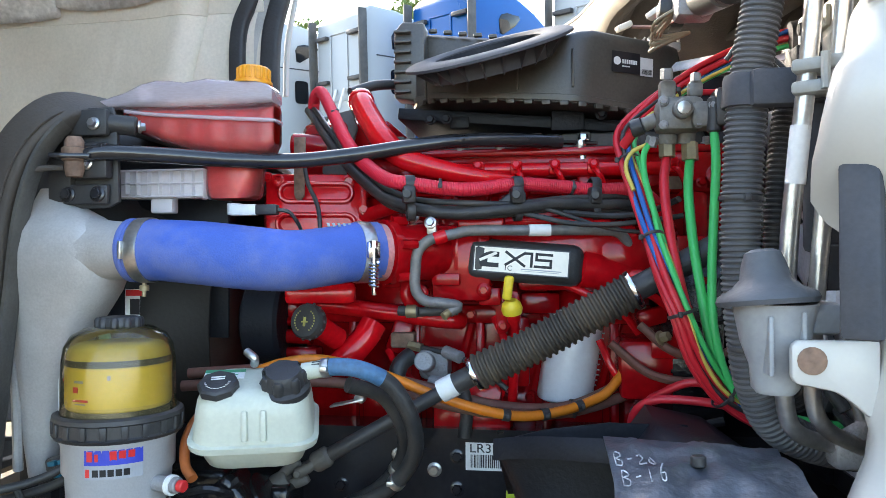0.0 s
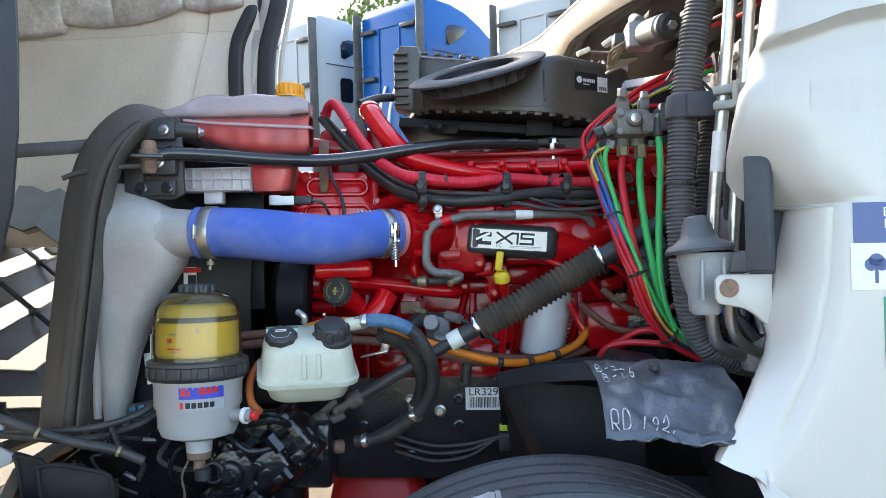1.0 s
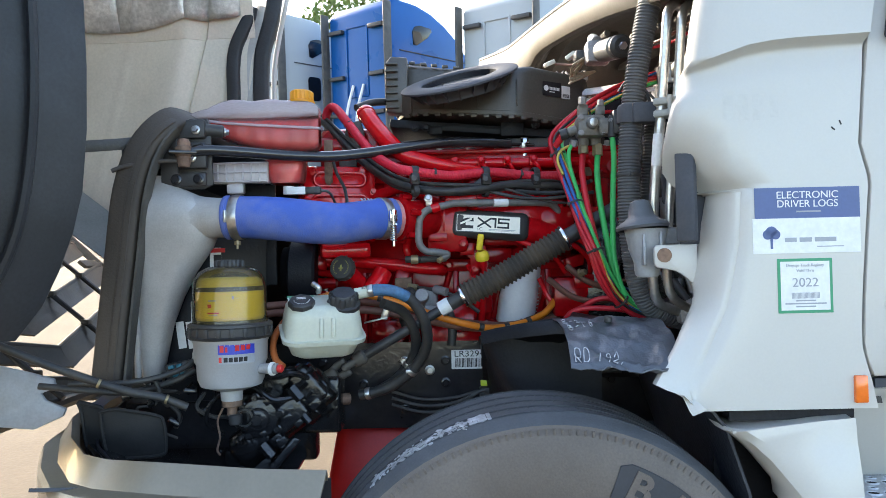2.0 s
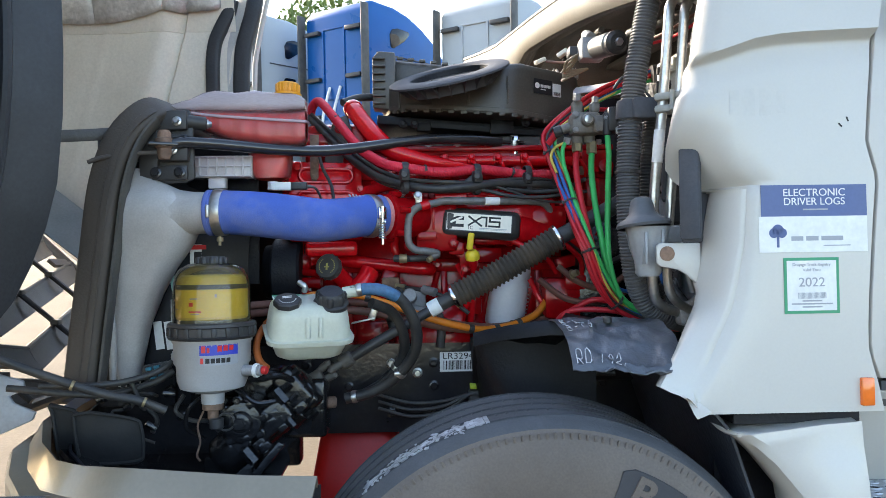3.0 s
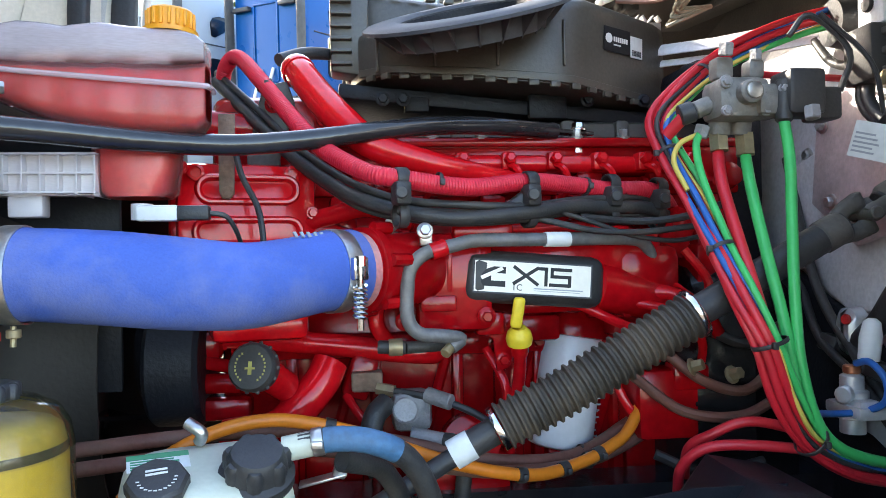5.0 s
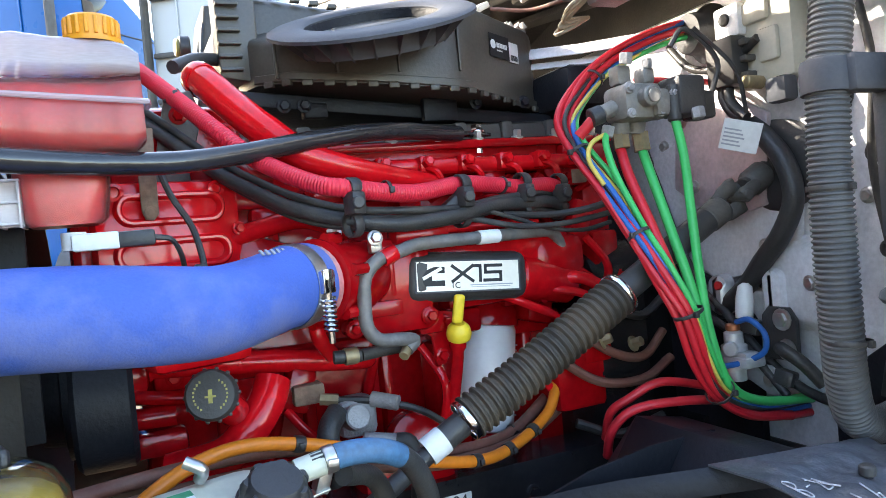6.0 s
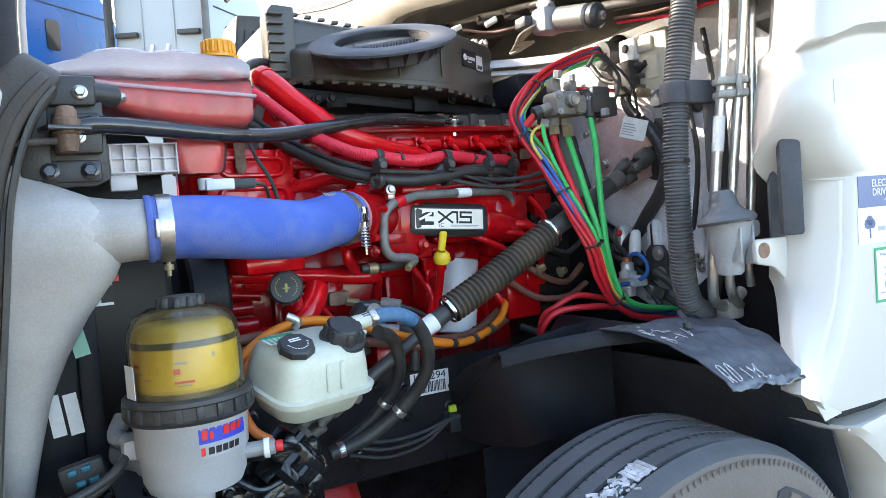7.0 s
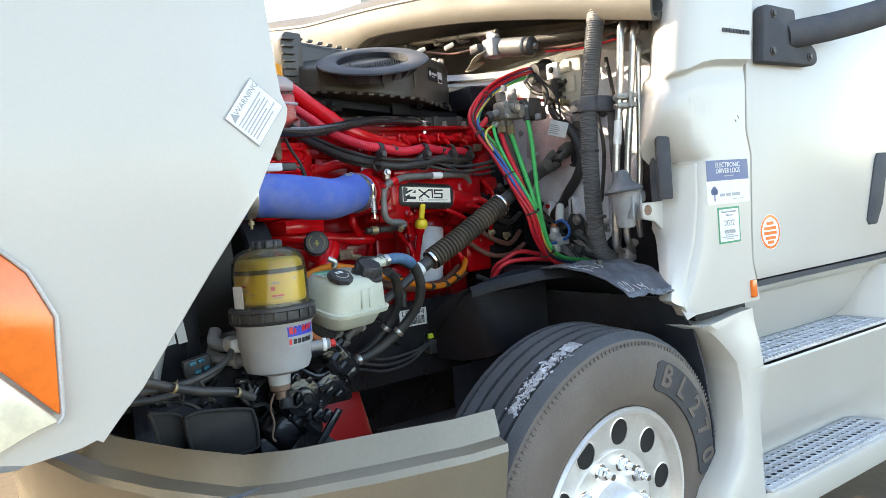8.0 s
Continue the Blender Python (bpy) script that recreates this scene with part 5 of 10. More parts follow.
part("far_inner_wall", bm, FIBRE, hood, "bare tan fibreglass inner wall", 28)
bm = bmesh.new()
rows = []
for y in (0.62, 1.2, 2.0, 2.72):
    rows.append([(x, y, z) for x, z in ((-1.15, 2.85), (-1.6, 2.9), (-2.2, 2.6), (-2.42, 2.0), (-2.40, 1.5))])
sheet(bm, rows, 0.012)
part("top_panel", bm, FIBRE, hood)
for x0, x1, zl, zr in ((-2.33, -1.94, 2.330, 2.332), (-1.955, -1.718, 2.372, 2.352), (-1.722, -1.395, 2.350, 2.395), (-1.40, -1.15, 2.395, 2.40)):
    bm = bmesh.new()
    rows = []
    for i in range(29):
        u = i / 28
        x = x0 + (x1 - x0) * u
        row = []
        for j in range(15):
            v = j / 14
            edge = (math.sin(math.pi * u) ** 0.45) * (math.sin(math.pi * (0.06 + 0.94 * v)) ** 0.4)
            n = mathutils.noise.noise(Vector((x * 8, v * 4, 0.3))) * 0.012 + abs(mathutils.noise.noise(Vector((x * 20, v * 9, 3.1)))) * 0.006
            low = zl + (zr - zl) * u + 0.018 * (1 - math.sin(math.pi * min(1.0, max(0.0, u))) ** 0.35)
            z = low + 0.34 * v
            row.append((x, 2.700 + wall_relief(x, z) - 0.008 - 0.036 * edge - n, z))
        rows.append(row)
    sheet(bm, rows, 0.006)
    part("insulation", bm, BLANKET, hood, "pale foil insulation pad", 180)
for pts, hu in (([(-1.105, 2.655, 2.46), (-1.120, 2.655, 2.40), (-1.150, 2.655, 2.34), (-1.180, 2.655, 2.27), (-1.192, 2.655, 2.18), (-1.192, 2.655, 2.06), (-1.192, 2.655, 1.96)], 0.030), ([(-0.995, 2.66, 2.50), (-1.012, 2.66, 2.40), (-1.035, 2.66, 2.32), (-1.056, 2.66, 2.24), (-1.064, 2.66, 2.14), (-1.066, 2.66, 2.04), (-1.066, 2.66, 1.96)], 0.036)):
    bm = bmesh.new()
    squared(bm, spline(pts, 5), hu, 0.022, 18, 0.5, Vector((1, 0, 0)))
    part("edge_seal", bm, HOOD_LINER, hood, "wide black rubber edge seal")
bm = bmesh.new()
squared(bm, spline([(-1.050, 2.68, 2.47), (-1.064, 2.68, 2.40), (-1.09, 2.68, 2.33), (-1.118, 2.68, 2.25), (-1.127, 2.68, 2.14), (-1.128, 2.68, 1.96)], 5), 0.034, 0.016, 12, 0.6, Vector((1, 0, 0)))
part("edge_channel", bm, ALU, hood, "dusty metal edge channel")
bm = bmesh.new()
sweep(bm, spline([(-0.945, 2.70, 2.52), (-0.968, 2.70, 2.416), (-0.99, 2.70, 2.312), (-1.012, 2.70, 2.182), (-1.018, 2.70, 2.0)], 5), 0.012, 10, 0.6)
part("edge_rim", bm, WHITE, hood)
# lower lip of the far fender and the grille bars
bm = bmesh.new()
rows = []
for i in range(15):
    x = -1.30 - 0.85 * i / 14
    low = 1.489 - 0.786 * (x + 1.948) if x > -1.99 else 1.522 + 0.10 * math.sqrt(max(0.0, 1 - ((x + 2.15) / 0.16) ** 2)) - 0.10
    low = min(max(low, 1.05), 1.52)
    rows.append([(x, 2.66, low + 0.16), (x, 2.62, low + 0.10), (x, 2.54, low + 0.04), (x, 2.50, low), (x, 2.53, low - 0.012)])
sheet(bm, rows, 0.01)
lip_f = part("lower_lip", bm, material("grey_primer", (0.22, 0.235, 0.235), 0.5, 0, 0.15, 5, 0.06, dust=0.25, dust_color=(0.3, 0.28, 0.24)), hood, "grey lower lip of the far fender")
bm = bmesh.new()
sweep(bm, [Vector(r[3]) + Vector((0, -0.004, -0.004)) for r in rows], 0.009, 8)
part("lip_edge", bm, BLACK, lip_f)
GD, GN = Vector((-math.sin(radians(50)), 0, math.cos(radians(50)))), Vector((math.cos(radians(50)), 0, math.sin(radians(50))))


def on_grille(u, y, lift=0.0):
    return Vector((-1.45, y, 0.75)) + GD * u + GN * lift


bm = bmesh.new()
sweep(bm, [on_grille(0.10, 0.95), on_grille(0.10, 3.05), on_grille(1.20, 3.24), on_grille(1.35, 0.85), on_grille(0.10, 0.95)], 0.022, 8)
grille = part("grille_rim", bm, BLACK, hood, "black grille seen from behind")
for k in range(7):
    u0 = 0.21 + 0.19 * k
    for s in (1, -1):
        ends = [(u0 + 0.27 * (d - 0.27), 2.03 + s * d) for d in (0.0, 1.13)]
        a0, a1 = [on_grille(u, y, 0.012) for u, y in ends]
        b0, b1 = [on_grille(u - 0.092, y, -0.012) for u, y in ends]
        bm = bmesh.new()
        sheet(bm, [[a0, a0.lerp(b0, 0.5) - GN * 0.008, b0], [a1, a1.lerp(b1, 0.5) - GN * 0.008, b1]], 0.008)
        slat = part("grille_slat", bm, BLACK_DUSTY, grille)
        bm = bmesh.new()
        sweep(bm, [a0, a1], 0.011, 8)
        part("slat_edge", bm, BLACK, slat)
        bm = bmesh.new()
        c = a1.lerp(a0, 0.10)
        box(bm, c + GD * 0.03, (0.05, 0.16, 0.02), 0.004, pose(0, 0, 0, 0, 40, 0))
        part("slat_foot", bm, BLACK, slat)
for y in (1.30, 1.71, 2.35, 2.76):
    bm = bmesh.new()
    sweep(bm, [on_grille(0.10, y, 0.03), on_grille(1.32, y, 0.03)], 0.011, 8)
    rod_g = part("grille_rod", bm, BLACK, grille)
    for k in range(6):
        bm = bmesh.new()
        box(bm, on_grille(0.21 + 0.19 * k + 0.27 * (abs(y - 2.03) - 0.27), y, 0.034), (0.035, 0.035, 0.022), 0.004)
        part("rod_clip", bm, BLACK, rod_g)
bm = bmesh.new()
sheet(bm, [[on_grille(u, 3.30, 0.0), on_grille(u, 3.31, 0.10), on_grille(u, 3.36, 0.32)] for u in (0.30, 0.7, 1.1, 1.6)], 0.01)
part("grille_surround", bm, FIBRE, hood, "grey fibreglass grille surround")
# headlamp
bm = bmesh.new()
prism(bm, [(-1.394, 1.092), (-1.389, 1.226), (-1.415, 1.288), (-1.447, 1.322), (-1.62, 1.40), (-1.62, 1.20), (-1.457, 1.166)], 0.520, 0.556, 0.006)
lamp = part("turn_lamp", bm, LENS_ORANGE, hood, "orange turn lamp with a pale lower lens")
bm = bmesh.new()
prism(bm, [(-1.396, 1.086), (-1.459, 1.160), (-1.62, 1.194), (-1.62, 1.05), (-1.47, 1.06), (-1.427, 1.078)], 0.520, 0.556, 0.005)
part("lower_lens", bm, LENS_CLEAR, lamp)
bm = bmesh.new()
sweep(bm, [(-1.398, 0.524, 1.084), (-1.391, 0.524, 1.092), (-1.386, 0.524, 1.227), (-1.413, 0.524, 1.290), (-1.446, 0.524, 1.325), (-1.62, 0.524, 1.404)], 0.0032, 8)
part("lamp_bezel", bm, ALU, lamp)
bm = bmesh.new()
prism(bm, [(-1.60, 1.02), (-1.41, 0.974), (-1.342, 0.955), (-1.337, 0.930), (-1.380, 0.914), (-1.368, 0.895), (-1.309, 0.870), (-1.318, 0.848), (-1.402, 0.812), (-1.60, 0.83)], 1.35, 1.364, 0.004)
part("lamp_bracket", bm, material("bluish_white_plastic", (0.34, 0.38, 0.43), 0.4, 0, 0.12, 14, 0.05, dust=0.1), hood, "pale bluish plastic lamp bracket")
# warning sticker
A, Bq, D = Vector((-1.083, 0.5255, 1.551)), Vector((-1.033, 0.5320, 1.511)), Vector((-1.132, 0.5180, 1.487))
m = face((A + (Bq - A) * 0.5 + (D - A) * 0.5) + Vector((0, -0.001, 0)), (A - D), Vector(A - Bq)) @ Matrix.Scale(0.86, 4)
bm = bmesh.new()
slab(bm, m, -0.047, -0.040, 0.047, 0.040, 0.0008)
wl = part("warning_sticker", bm, LABEL_GREY, fender, "white warning sticker with a grey border")
bm = bmesh.new()
slab(bm, m, -0.0455, -0.0385, 0.0455, 0.0385, 0.0005, 0.0008)
part("sticker_field", bm, LABEL_WHITE, wl)
writing("letters", "WARNING", 0.0155, m @ Matrix.Translation((0.010, 0.0265, 0.0016)), LABEL_GREY, wl)
bm = bmesh.new()
for i in range(7):
    slab(bm, m, -0.040, 0.010 - 0.0065 * i, random.uniform(0.02, 0.042), 0.0125 - 0.0065 * i, 0.0004, 0.0013)
part("small_print", bm, INK_GREY, wl)
bm = bmesh.new()
lathe(bm, [(0.0105, 0.0013), (0.0105, 0.0018)], m @ Matrix.Translation((-0.033, 0.025, 0)) @ pose(0, 0, 0, 0, 0, 90), 3)
part("warning_mark", bm, LABEL_GREY, wl)


# ---- parked trucks behind ----
def far_truck(at, turn, paint, label, roof=3.95):
    """A sleeper tractor seen from behind and beside: x along its side, y across its back."""
    t = thing("parked_truck", (0, 0, 0), label, "truck", "parked trucks", level=Matrix())
    bm = bmesh.new()
    side = [(0, 1.0), (0, roof - 0.15), (0.15, roof), (0.75, roof - 0.02), (1.15, roof - 0.10), (1.55, roof - 0.26), (1.9, roof - 0.46), (2.2, roof - 0.72), (2.45, roof - 1.02), (2.62, roof - 1.3), (3.0, 2.2), (3.1, 1.9), (4.6, 1.7), (4.9, 1.2), (4.9, 0.6), (0, 0.6)]
    prism(bm, side, 0, 1.45, 0.06, "xz", 3)
    part("body", bm, paint, t)
    for y in (-0.03, 1.48):
        bm = bmesh.new()
        box(bm, (-0.07, y, (roof + 1.0) / 2 - 0.02), (0.18, 0.045, roof - 1.15), 0.02)
        part("side_extender", bm, BLACK_DUSTY, t)
    bm = bmesh.new()
    prism(bm, [(0.62, roof - 0.72), (0.60, roof - 0.50), (0.66, roof - 0.41), (0.80, roof - 0.37), (1.10, roof - 0.38), (1.13, roof - 0.43), (1.00, roof - 0.56), (0.70, roof - 0.73)], -0.012, 0.004, 0.004)
    part("upper_window", bm, DARK_GLASS, t)
    bm = bmesh.new()
    prism(bm, rounded(0.72, roof - 1.30, 0.15, 0.22, 0.07), -0.012, 0.004, 0)
    part("sleeper_window", bm, DARK_GLASS, t)
    bm = bmesh.new()
    prism(bm, [(2.0, 2.0), (2.0, 2.65), (2.55, 2.55), (2.8, 2.0)], -0.012, 0.004, 0.01)
    part("door_window", bm, DARK_GLASS, t)
    bm = bmesh.new()
    box(bm, (1.35, -0.005, roof - 0.86), (2.2, 0.012, 0.02), 0.003)
    part("side_seam", bm, GREY_PLASTIC, t)
    bm = bmesh.new()
    box(bm, (1.62, -0.005, 2.0), (0.012, 0.012, 2.0), 0.002)
    part("side_seam", bm, GREY_PLASTIC, t)
    for y in (0.25, 1.22):
        for z in (roof - 0.45, roof - 1.25, roof - 1.9):
            bm = bmesh.new()
            box(bm, (-0.05, y, z), (0.08, 0.34, 0.07), 0.01)
            part("extender_bracket", bm, BLACK, t)
    bm = bmesh.new()
    for y0, y1 in ((0.50, 1.0),):
        for y in (y0, y1):
            box(bm, (-0.012, y, roof - 1.0), (0.02, 0.03, 1.2), 0.004)
        box(bm, (-0.012, (y0 + y1) / 2, roof - 0.4), (0.02, y1 - y0, 0.03), 0.004)
        box(bm, (-0.012, (y0 + y1) / 2, roof - 1.6), (0.02, y1 - y0, 0.03), 0.004)
    part("back_moulding", bm, paint, t)
    bm = bmesh.new()
    for y in (0.6, 0.85):
        sweep(bm, spline([(-0.02, y, roof - 1.4), (-0.15, y + 0.05, roof - 1.9), (-0.1, y + 0.1, roof - 2.4)], 5), 0.025, 8)
    part("back_hose", bm, LABEL_WHITE, t)
    for x in (0.3, 1.3, 4.1):
        for y in (0.15, 1.3):
            bm = bmesh.new()
            lathe(bm, [(0.28, -0.14), (0.46, -0.14), (0.5, -0.1), (0.5, 0.1), (0.46, 0.14), (0.28, 0.14)], Matrix.Translation((x, y, 0.5)) @ pose(0, 0, 0, 90), 28)
            part("tyre", bm, TYRE, t)
    t.matrix_world = pose(at[0], at[1], GROUND, 0, 0, turn)
    return t


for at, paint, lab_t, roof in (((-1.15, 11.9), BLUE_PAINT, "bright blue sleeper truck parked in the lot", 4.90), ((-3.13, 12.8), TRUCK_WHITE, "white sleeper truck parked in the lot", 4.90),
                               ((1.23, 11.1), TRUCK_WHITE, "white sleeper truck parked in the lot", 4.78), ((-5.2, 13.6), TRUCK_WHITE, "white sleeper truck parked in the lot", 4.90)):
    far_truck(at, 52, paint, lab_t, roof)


def tree_at(x, y, h, seed):
    rnd = random.Random(seed)
    t = thing("tree", (x, y, GROUND), "leafy green tree behind the lot", "tree", "trees", level=Matrix())
    bm = bmesh.new()
    sweep(bm, spline([(x, y, GROUND), (x + 0.1, y, h * 0.3), (x - 0.1, y + 0.1, h * 0.6), (x, y, h * 0.9)], 5), [0.22 - 0.011 * i for i in range(16)], 8)
    for i in range(9):
        a, z = rnd.uniform(0, 6.28), h * rnd.uniform(0.35, 0.8)
        rod(bm, (x, y, z), (x + 1.6 * math.cos(a), y + 1.6 * math.sin(a), z + 1.0), 0.06, 6, 0.02)
    part("trunk", bm, BARK, t)
    bm = bmesh.new()
    for i in range(7000):
        a, b, r = rnd.uniform(0, 6.28), rnd.uniform(-1, 1), rnd.random() ** 0.4
        s = math.sqrt(1 - b * b) * (1 + 0.25 * math.sin(3 * a))
        p = Vector((x + 2.3 * r * s * math.cos(a), y + 2.3 * r * s * math.sin(a), h * 0.72 + 0.38 * h * r * b))
        q = Euler((rnd.uniform(0, 6), rnd.uniform(0, 6), rnd.uniform(0, 6))).to_matrix()
        k = rnd.uniform(0.07, 0.15)
        bm.faces.new([bm.verts.new(p + q @ Vector(v) * k) for v in ((-1, 0, 0), (0, -0.45, 0.1), (1, 0, 0), (0, 0.45, 0.1))])
    tagged(part("crown", bm, LEAF, t), kind="stuff")


for i, (x, y, h) in enumerate(((-2.7, 20, 6.5), (-0.6, 21, 5.2), (-6.5, 21, 5.9))):
    tree_at(x, y, h, i)


# ---- engine ----
engine = thing("engine", (-0.2, 2.0, 0.8), "large red-painted diesel engine, glossy and dusty", "engine")
bm = bmesh.new()
box(bm, (-0.12, 2.03, 1.16), (1.02, 0.54, 0.52), 0.02)
for i in range(6):
    box(bm, (-0.50 + 0.155 * i, 1.755, 1.10), (0.022, 0.05, 0.30), 0.008)
    box(bm, (-0.425 + 0.155 * i, 1.765, 1.02), (0.11, 0.035, 0.10), 0.012)
box(bm, (-0.12, 1.76, 1.25), (0.98, 0.07, 0.045), 0.01)
box(bm, (-0.12, 1.765, 0.96), (0.98, 0.08, 0.04), 0.01)
for i in range(5):
    rod(bm, (-0.45 + 0.17 * i, 1.77, 0.97), (-0.38 + 0.17 * i, 1.745, 1.23), 0.011, 8)
box(bm, (0.20, 1.70, 1.14), (0.16, 0.16, 0.13), 0.015)
box(bm, (0.22, 1.64, 1.19), (0.07, 0.05, 0.05), 0.008)
box(bm, (0.30, 1.72, 1.02), (0.14, 0.10, 0.12), 0.015)
box(bm, (-0.20, 1.68, 1.02), (0.18, 0.12, 0.10), 0.02)
lathe(bm, [(0.05, 0), (0.055, 0.02), (0.05, 0.05), (0.03, 0.055)], Matrix.Translation((-0.185, 1.66, 1.08)) @ aim((0, 0, 0), (0, -1, 0.2)), 20)
part("block", bm, RED, engine, "red cast engine block with ribs")
bm = bmesh.new()
box(bm, (-0.10, 2.03, 0.80), (0.95, 0.40, 0.24), 0.04)
part("oil_pan", bm, BLACK_GLOSS, engine)
bm = bmesh.new()
box(bm, (-0.06, 2.0, 1.46), (0.86, 0.52, 0.16), 0.015)
box(bm, (-0.06, 1.75, 1.545), (0.86, 0.07, 0.035), 0.008)
for i in range(6):
    box(bm, (-0.40 + 0.14 * i, 1.735, 1.47), (0.05, 0.06, 0.12), 0.012)
    lathe(bm, [(0.024, 0), (0.024, 0.03), (0.015, 0.035)], Matrix.Translation((-0.36 + 0.14 * i, 1.72, 1.555)) @ aim((0, 0, 0), (0, -1, 0.3)), 14)
part("cylinder_head", bm, RED, engine)
bm = bmesh.new()
box(bm, (-0.05, 2.0, 1.60), (0.84, 0.54, 0.07), 0.015)
box(bm, (-0.05, 1.735, 1.628), (0.84, 0.05, 0.018), 0.005)
box(bm, (0.30, 1.73, 1.585), (0.13, 0.05, 0.07), 0.01)
part("valve_cover", bm, RED, engine, "red valve cover")
bm = bmesh.new()
box(bm, (-0.05, 2.05, 1.66), (0.80, 0.44, 0.06), 0.02)
for i in range(7):
    box(bm, (-0.40 + 0.115 * i, 1.85, 1.665), (0.03, 0.06, 0.05), 0.008)
part("valve_cover_top", bm, BLACK_DUSTY, engine)
bolts("cover_bolt", STEEL, engine, [((-0.42 + 0.093 * i, 1.722, 1.638), (0, -0.2, 1)) for i in range(9)], 0.009, 0.016)
# fuel rail with its lines
bm = bmesh.new()
rod(bm, (-0.30, 1.68, 1.585), (0.26, 1.69, 1.580), 0.016, 12, bevel=0.003)
for i in range(7):
    x = -0.27 + 0.085 * i
    box(bm, (x, 1.675, 1.585), (0.026, 0.040, 0.034), 0.006)
    sweep(bm, spline([(x, 1.66, 1.58), (x + 0.01, 1.63, 1.565), (x + 0.025, 1.65, 1.535), (x + 0.02, 1.70, 1.52)], 4), 0.0065, 7)
    lathe(bm, [(0.011, 0), (0.011, 0.016), (0.007, 0.02)], Matrix.Translation((x, 1.657, 1.587)) @ aim((0, 0, 0), (0, -1, 0.2)), 6)
part("fuel_rail", bm, RED_PIPE, engine)
# intake manifold and its throttle elbow
for x in (-0.275, -0.225, -0.175):
    bm = bmesh.new()
    box(bm, (x, 1.560, 1.40), (0.012, 0.012, 0.09), 0.004)
    part("manifold_rib", bm, RED, engine)
for x, z in ((-0.30, 1.44), (-0.30, 1.31), (-0.165, 1.44), (-0.165, 1.315)):
    bm = bmesh.new()
    lathe(bm, [(0.016, 0), (0.016, 0.03), (0.011, 0.034)], Matrix.Translation((x, 1.58, z)) @ aim((0, 0, 0), (0, -1, 0)), 12)
    part("manifold_boss", bm, RED, engine)
bm = bmesh.new()
box(bm, (-0.245, 1.547, 1.338), (0.060, 0.012, 0.026), 0.004)
part("manifold_pad", bm, RED, engine)
bm = bmesh.new()
box(bm, (-0.155, 1.60, 1.30), (0.05, 0.06, 0.04), 0.008)
part("manifold_pad", bm, RED, engine)
bm = bmesh.new()
box(bm, (-0.17, 1.56, 1.455), (0.10, 0.05, 0.03), 0.008)
part("manifold_pad", bm, RED, engine)
bm = bmesh.new()
box(bm, (-0.215, 1.615, 1.372), (0.13, 0.12, 0.165), 0.016)
box(bm, (-0.05, 1.645, 1.40), (0.42, 0.11, 0.11), 0.02)
box(bm, (0.13, 1.635, 1.385), (0.13, 0.10, 0.10), 0.03)
part("intake_manifold", bm, RED, engine, "red intake manifold")
bm = bmesh.new()
A0, D0 = Vector((-0.392, 1.492, 1.396)), Vector((0.80, 0.60, 0.0)).normalized()
sweep(bm, [A0 + D0 * s for s in (-0.02, 0.028, 0.029, 0.044, 0.045, 0.085, 0.12, 0.16)], [0.0575, 0.0575, 0.068, 0.068, 0.060, 0.060, 0.064, 0.055], 28)
for i in range(6):
    a = i * math.pi / 3 + 0.3
    u, v = Vector((0, 0, 1)), D0.cross(Vector((0, 0, 1)))
    c = A0 + D0 * 0.05 + 0.069 * (u * math.cos(a) + v * math.sin(a))
    lug = bmesh.new()
    rod(lug, c - D0 * 0.014, c + D0 * 0.02, 0.010, 8)
    part("elbow_lug", lug, RED, engine)
part("throttle_elbow", bm, RED, engine, "red inlet elbow with pale worn lip")
bm = bmesh.new()
band(bm, A0 + D0 * 0.014, D0, 0.0595, 0.020, 0.002, 28)
part("worn_lip", bm, material("worn_pink_paint", (0.50, 0.16, 0.15), 0.5, 0, 0.35, 30, 0.1, dust=0.35, dust_color=(0.55, 0.42, 0.40)), engine)
bm = bmesh.new()
lathe(bm, [(0.010, 0), (0.014, 0.001), (0.014, 0.006), (0.009, 0.007), (0.008, 0.003), (0.0, 0.003)], Matrix.Translation((-0.247, 1.553, 1.388)) @ aim((0, 0, 0), (0, -1, 0)), 18, cap=False)
part("sensor_plug", bm, LABEL_WHITE, engine, "pale sensor plug")
# gear cover with two pockets, left end
bm = bmesh.new()
tilt = pose(0, 0, 0, 0, 0, 14)
box(bm, (-0.565, 1.665, 1.455), (0.235, 0.05, 0.25), 0.014, tilt)
gc = part("gear_cover", bm, RED_PIPE, engine, "bright red pressed gear cover")
for z, hx, dx0 in ((1.535, 0.088, 0.0), (1.463, 0.094, 0.0), (1.395, 0.094, 0.0)):
    bm = bmesh.new()
    m = Matrix.Translation((-0.565, 1.665, z)) @ tilt
    loft(bm, [[m @ Vector((x + dx0, y, zz)) for x, zz in rounded(0, 0, hx - g, 0.027 - g, 0.026 - g, 5)] for g, y in ((0.0, -0.024), (0.001, -0.034), (0.004, -0.038), (0.008, -0.038), (0.012, -0.034), (0.013, -0.0245))], cap=False)
    part("pocket_rim", bm, RED_PIPE, gc)
for dx, z in ((-0.085, 1.563), (0.075, 1.563)):
    p = tilt @ Vector((dx, -0.026, 0))
    m = Matrix.Translation(Vector((-0.565, 1.663, z)) + p) @ tilt @ aim((0, 0, 0), (0, -1, 0))
    bm = bmesh.new()
    lathe(bm, [(0.014, 0), (0.014, 0.006), (0.009, 0.007), (0.008, 0.002), (0, 0.002)], m, 14, cap=False)
    part("bolt_boss", bm, RED_PIPE, gc)
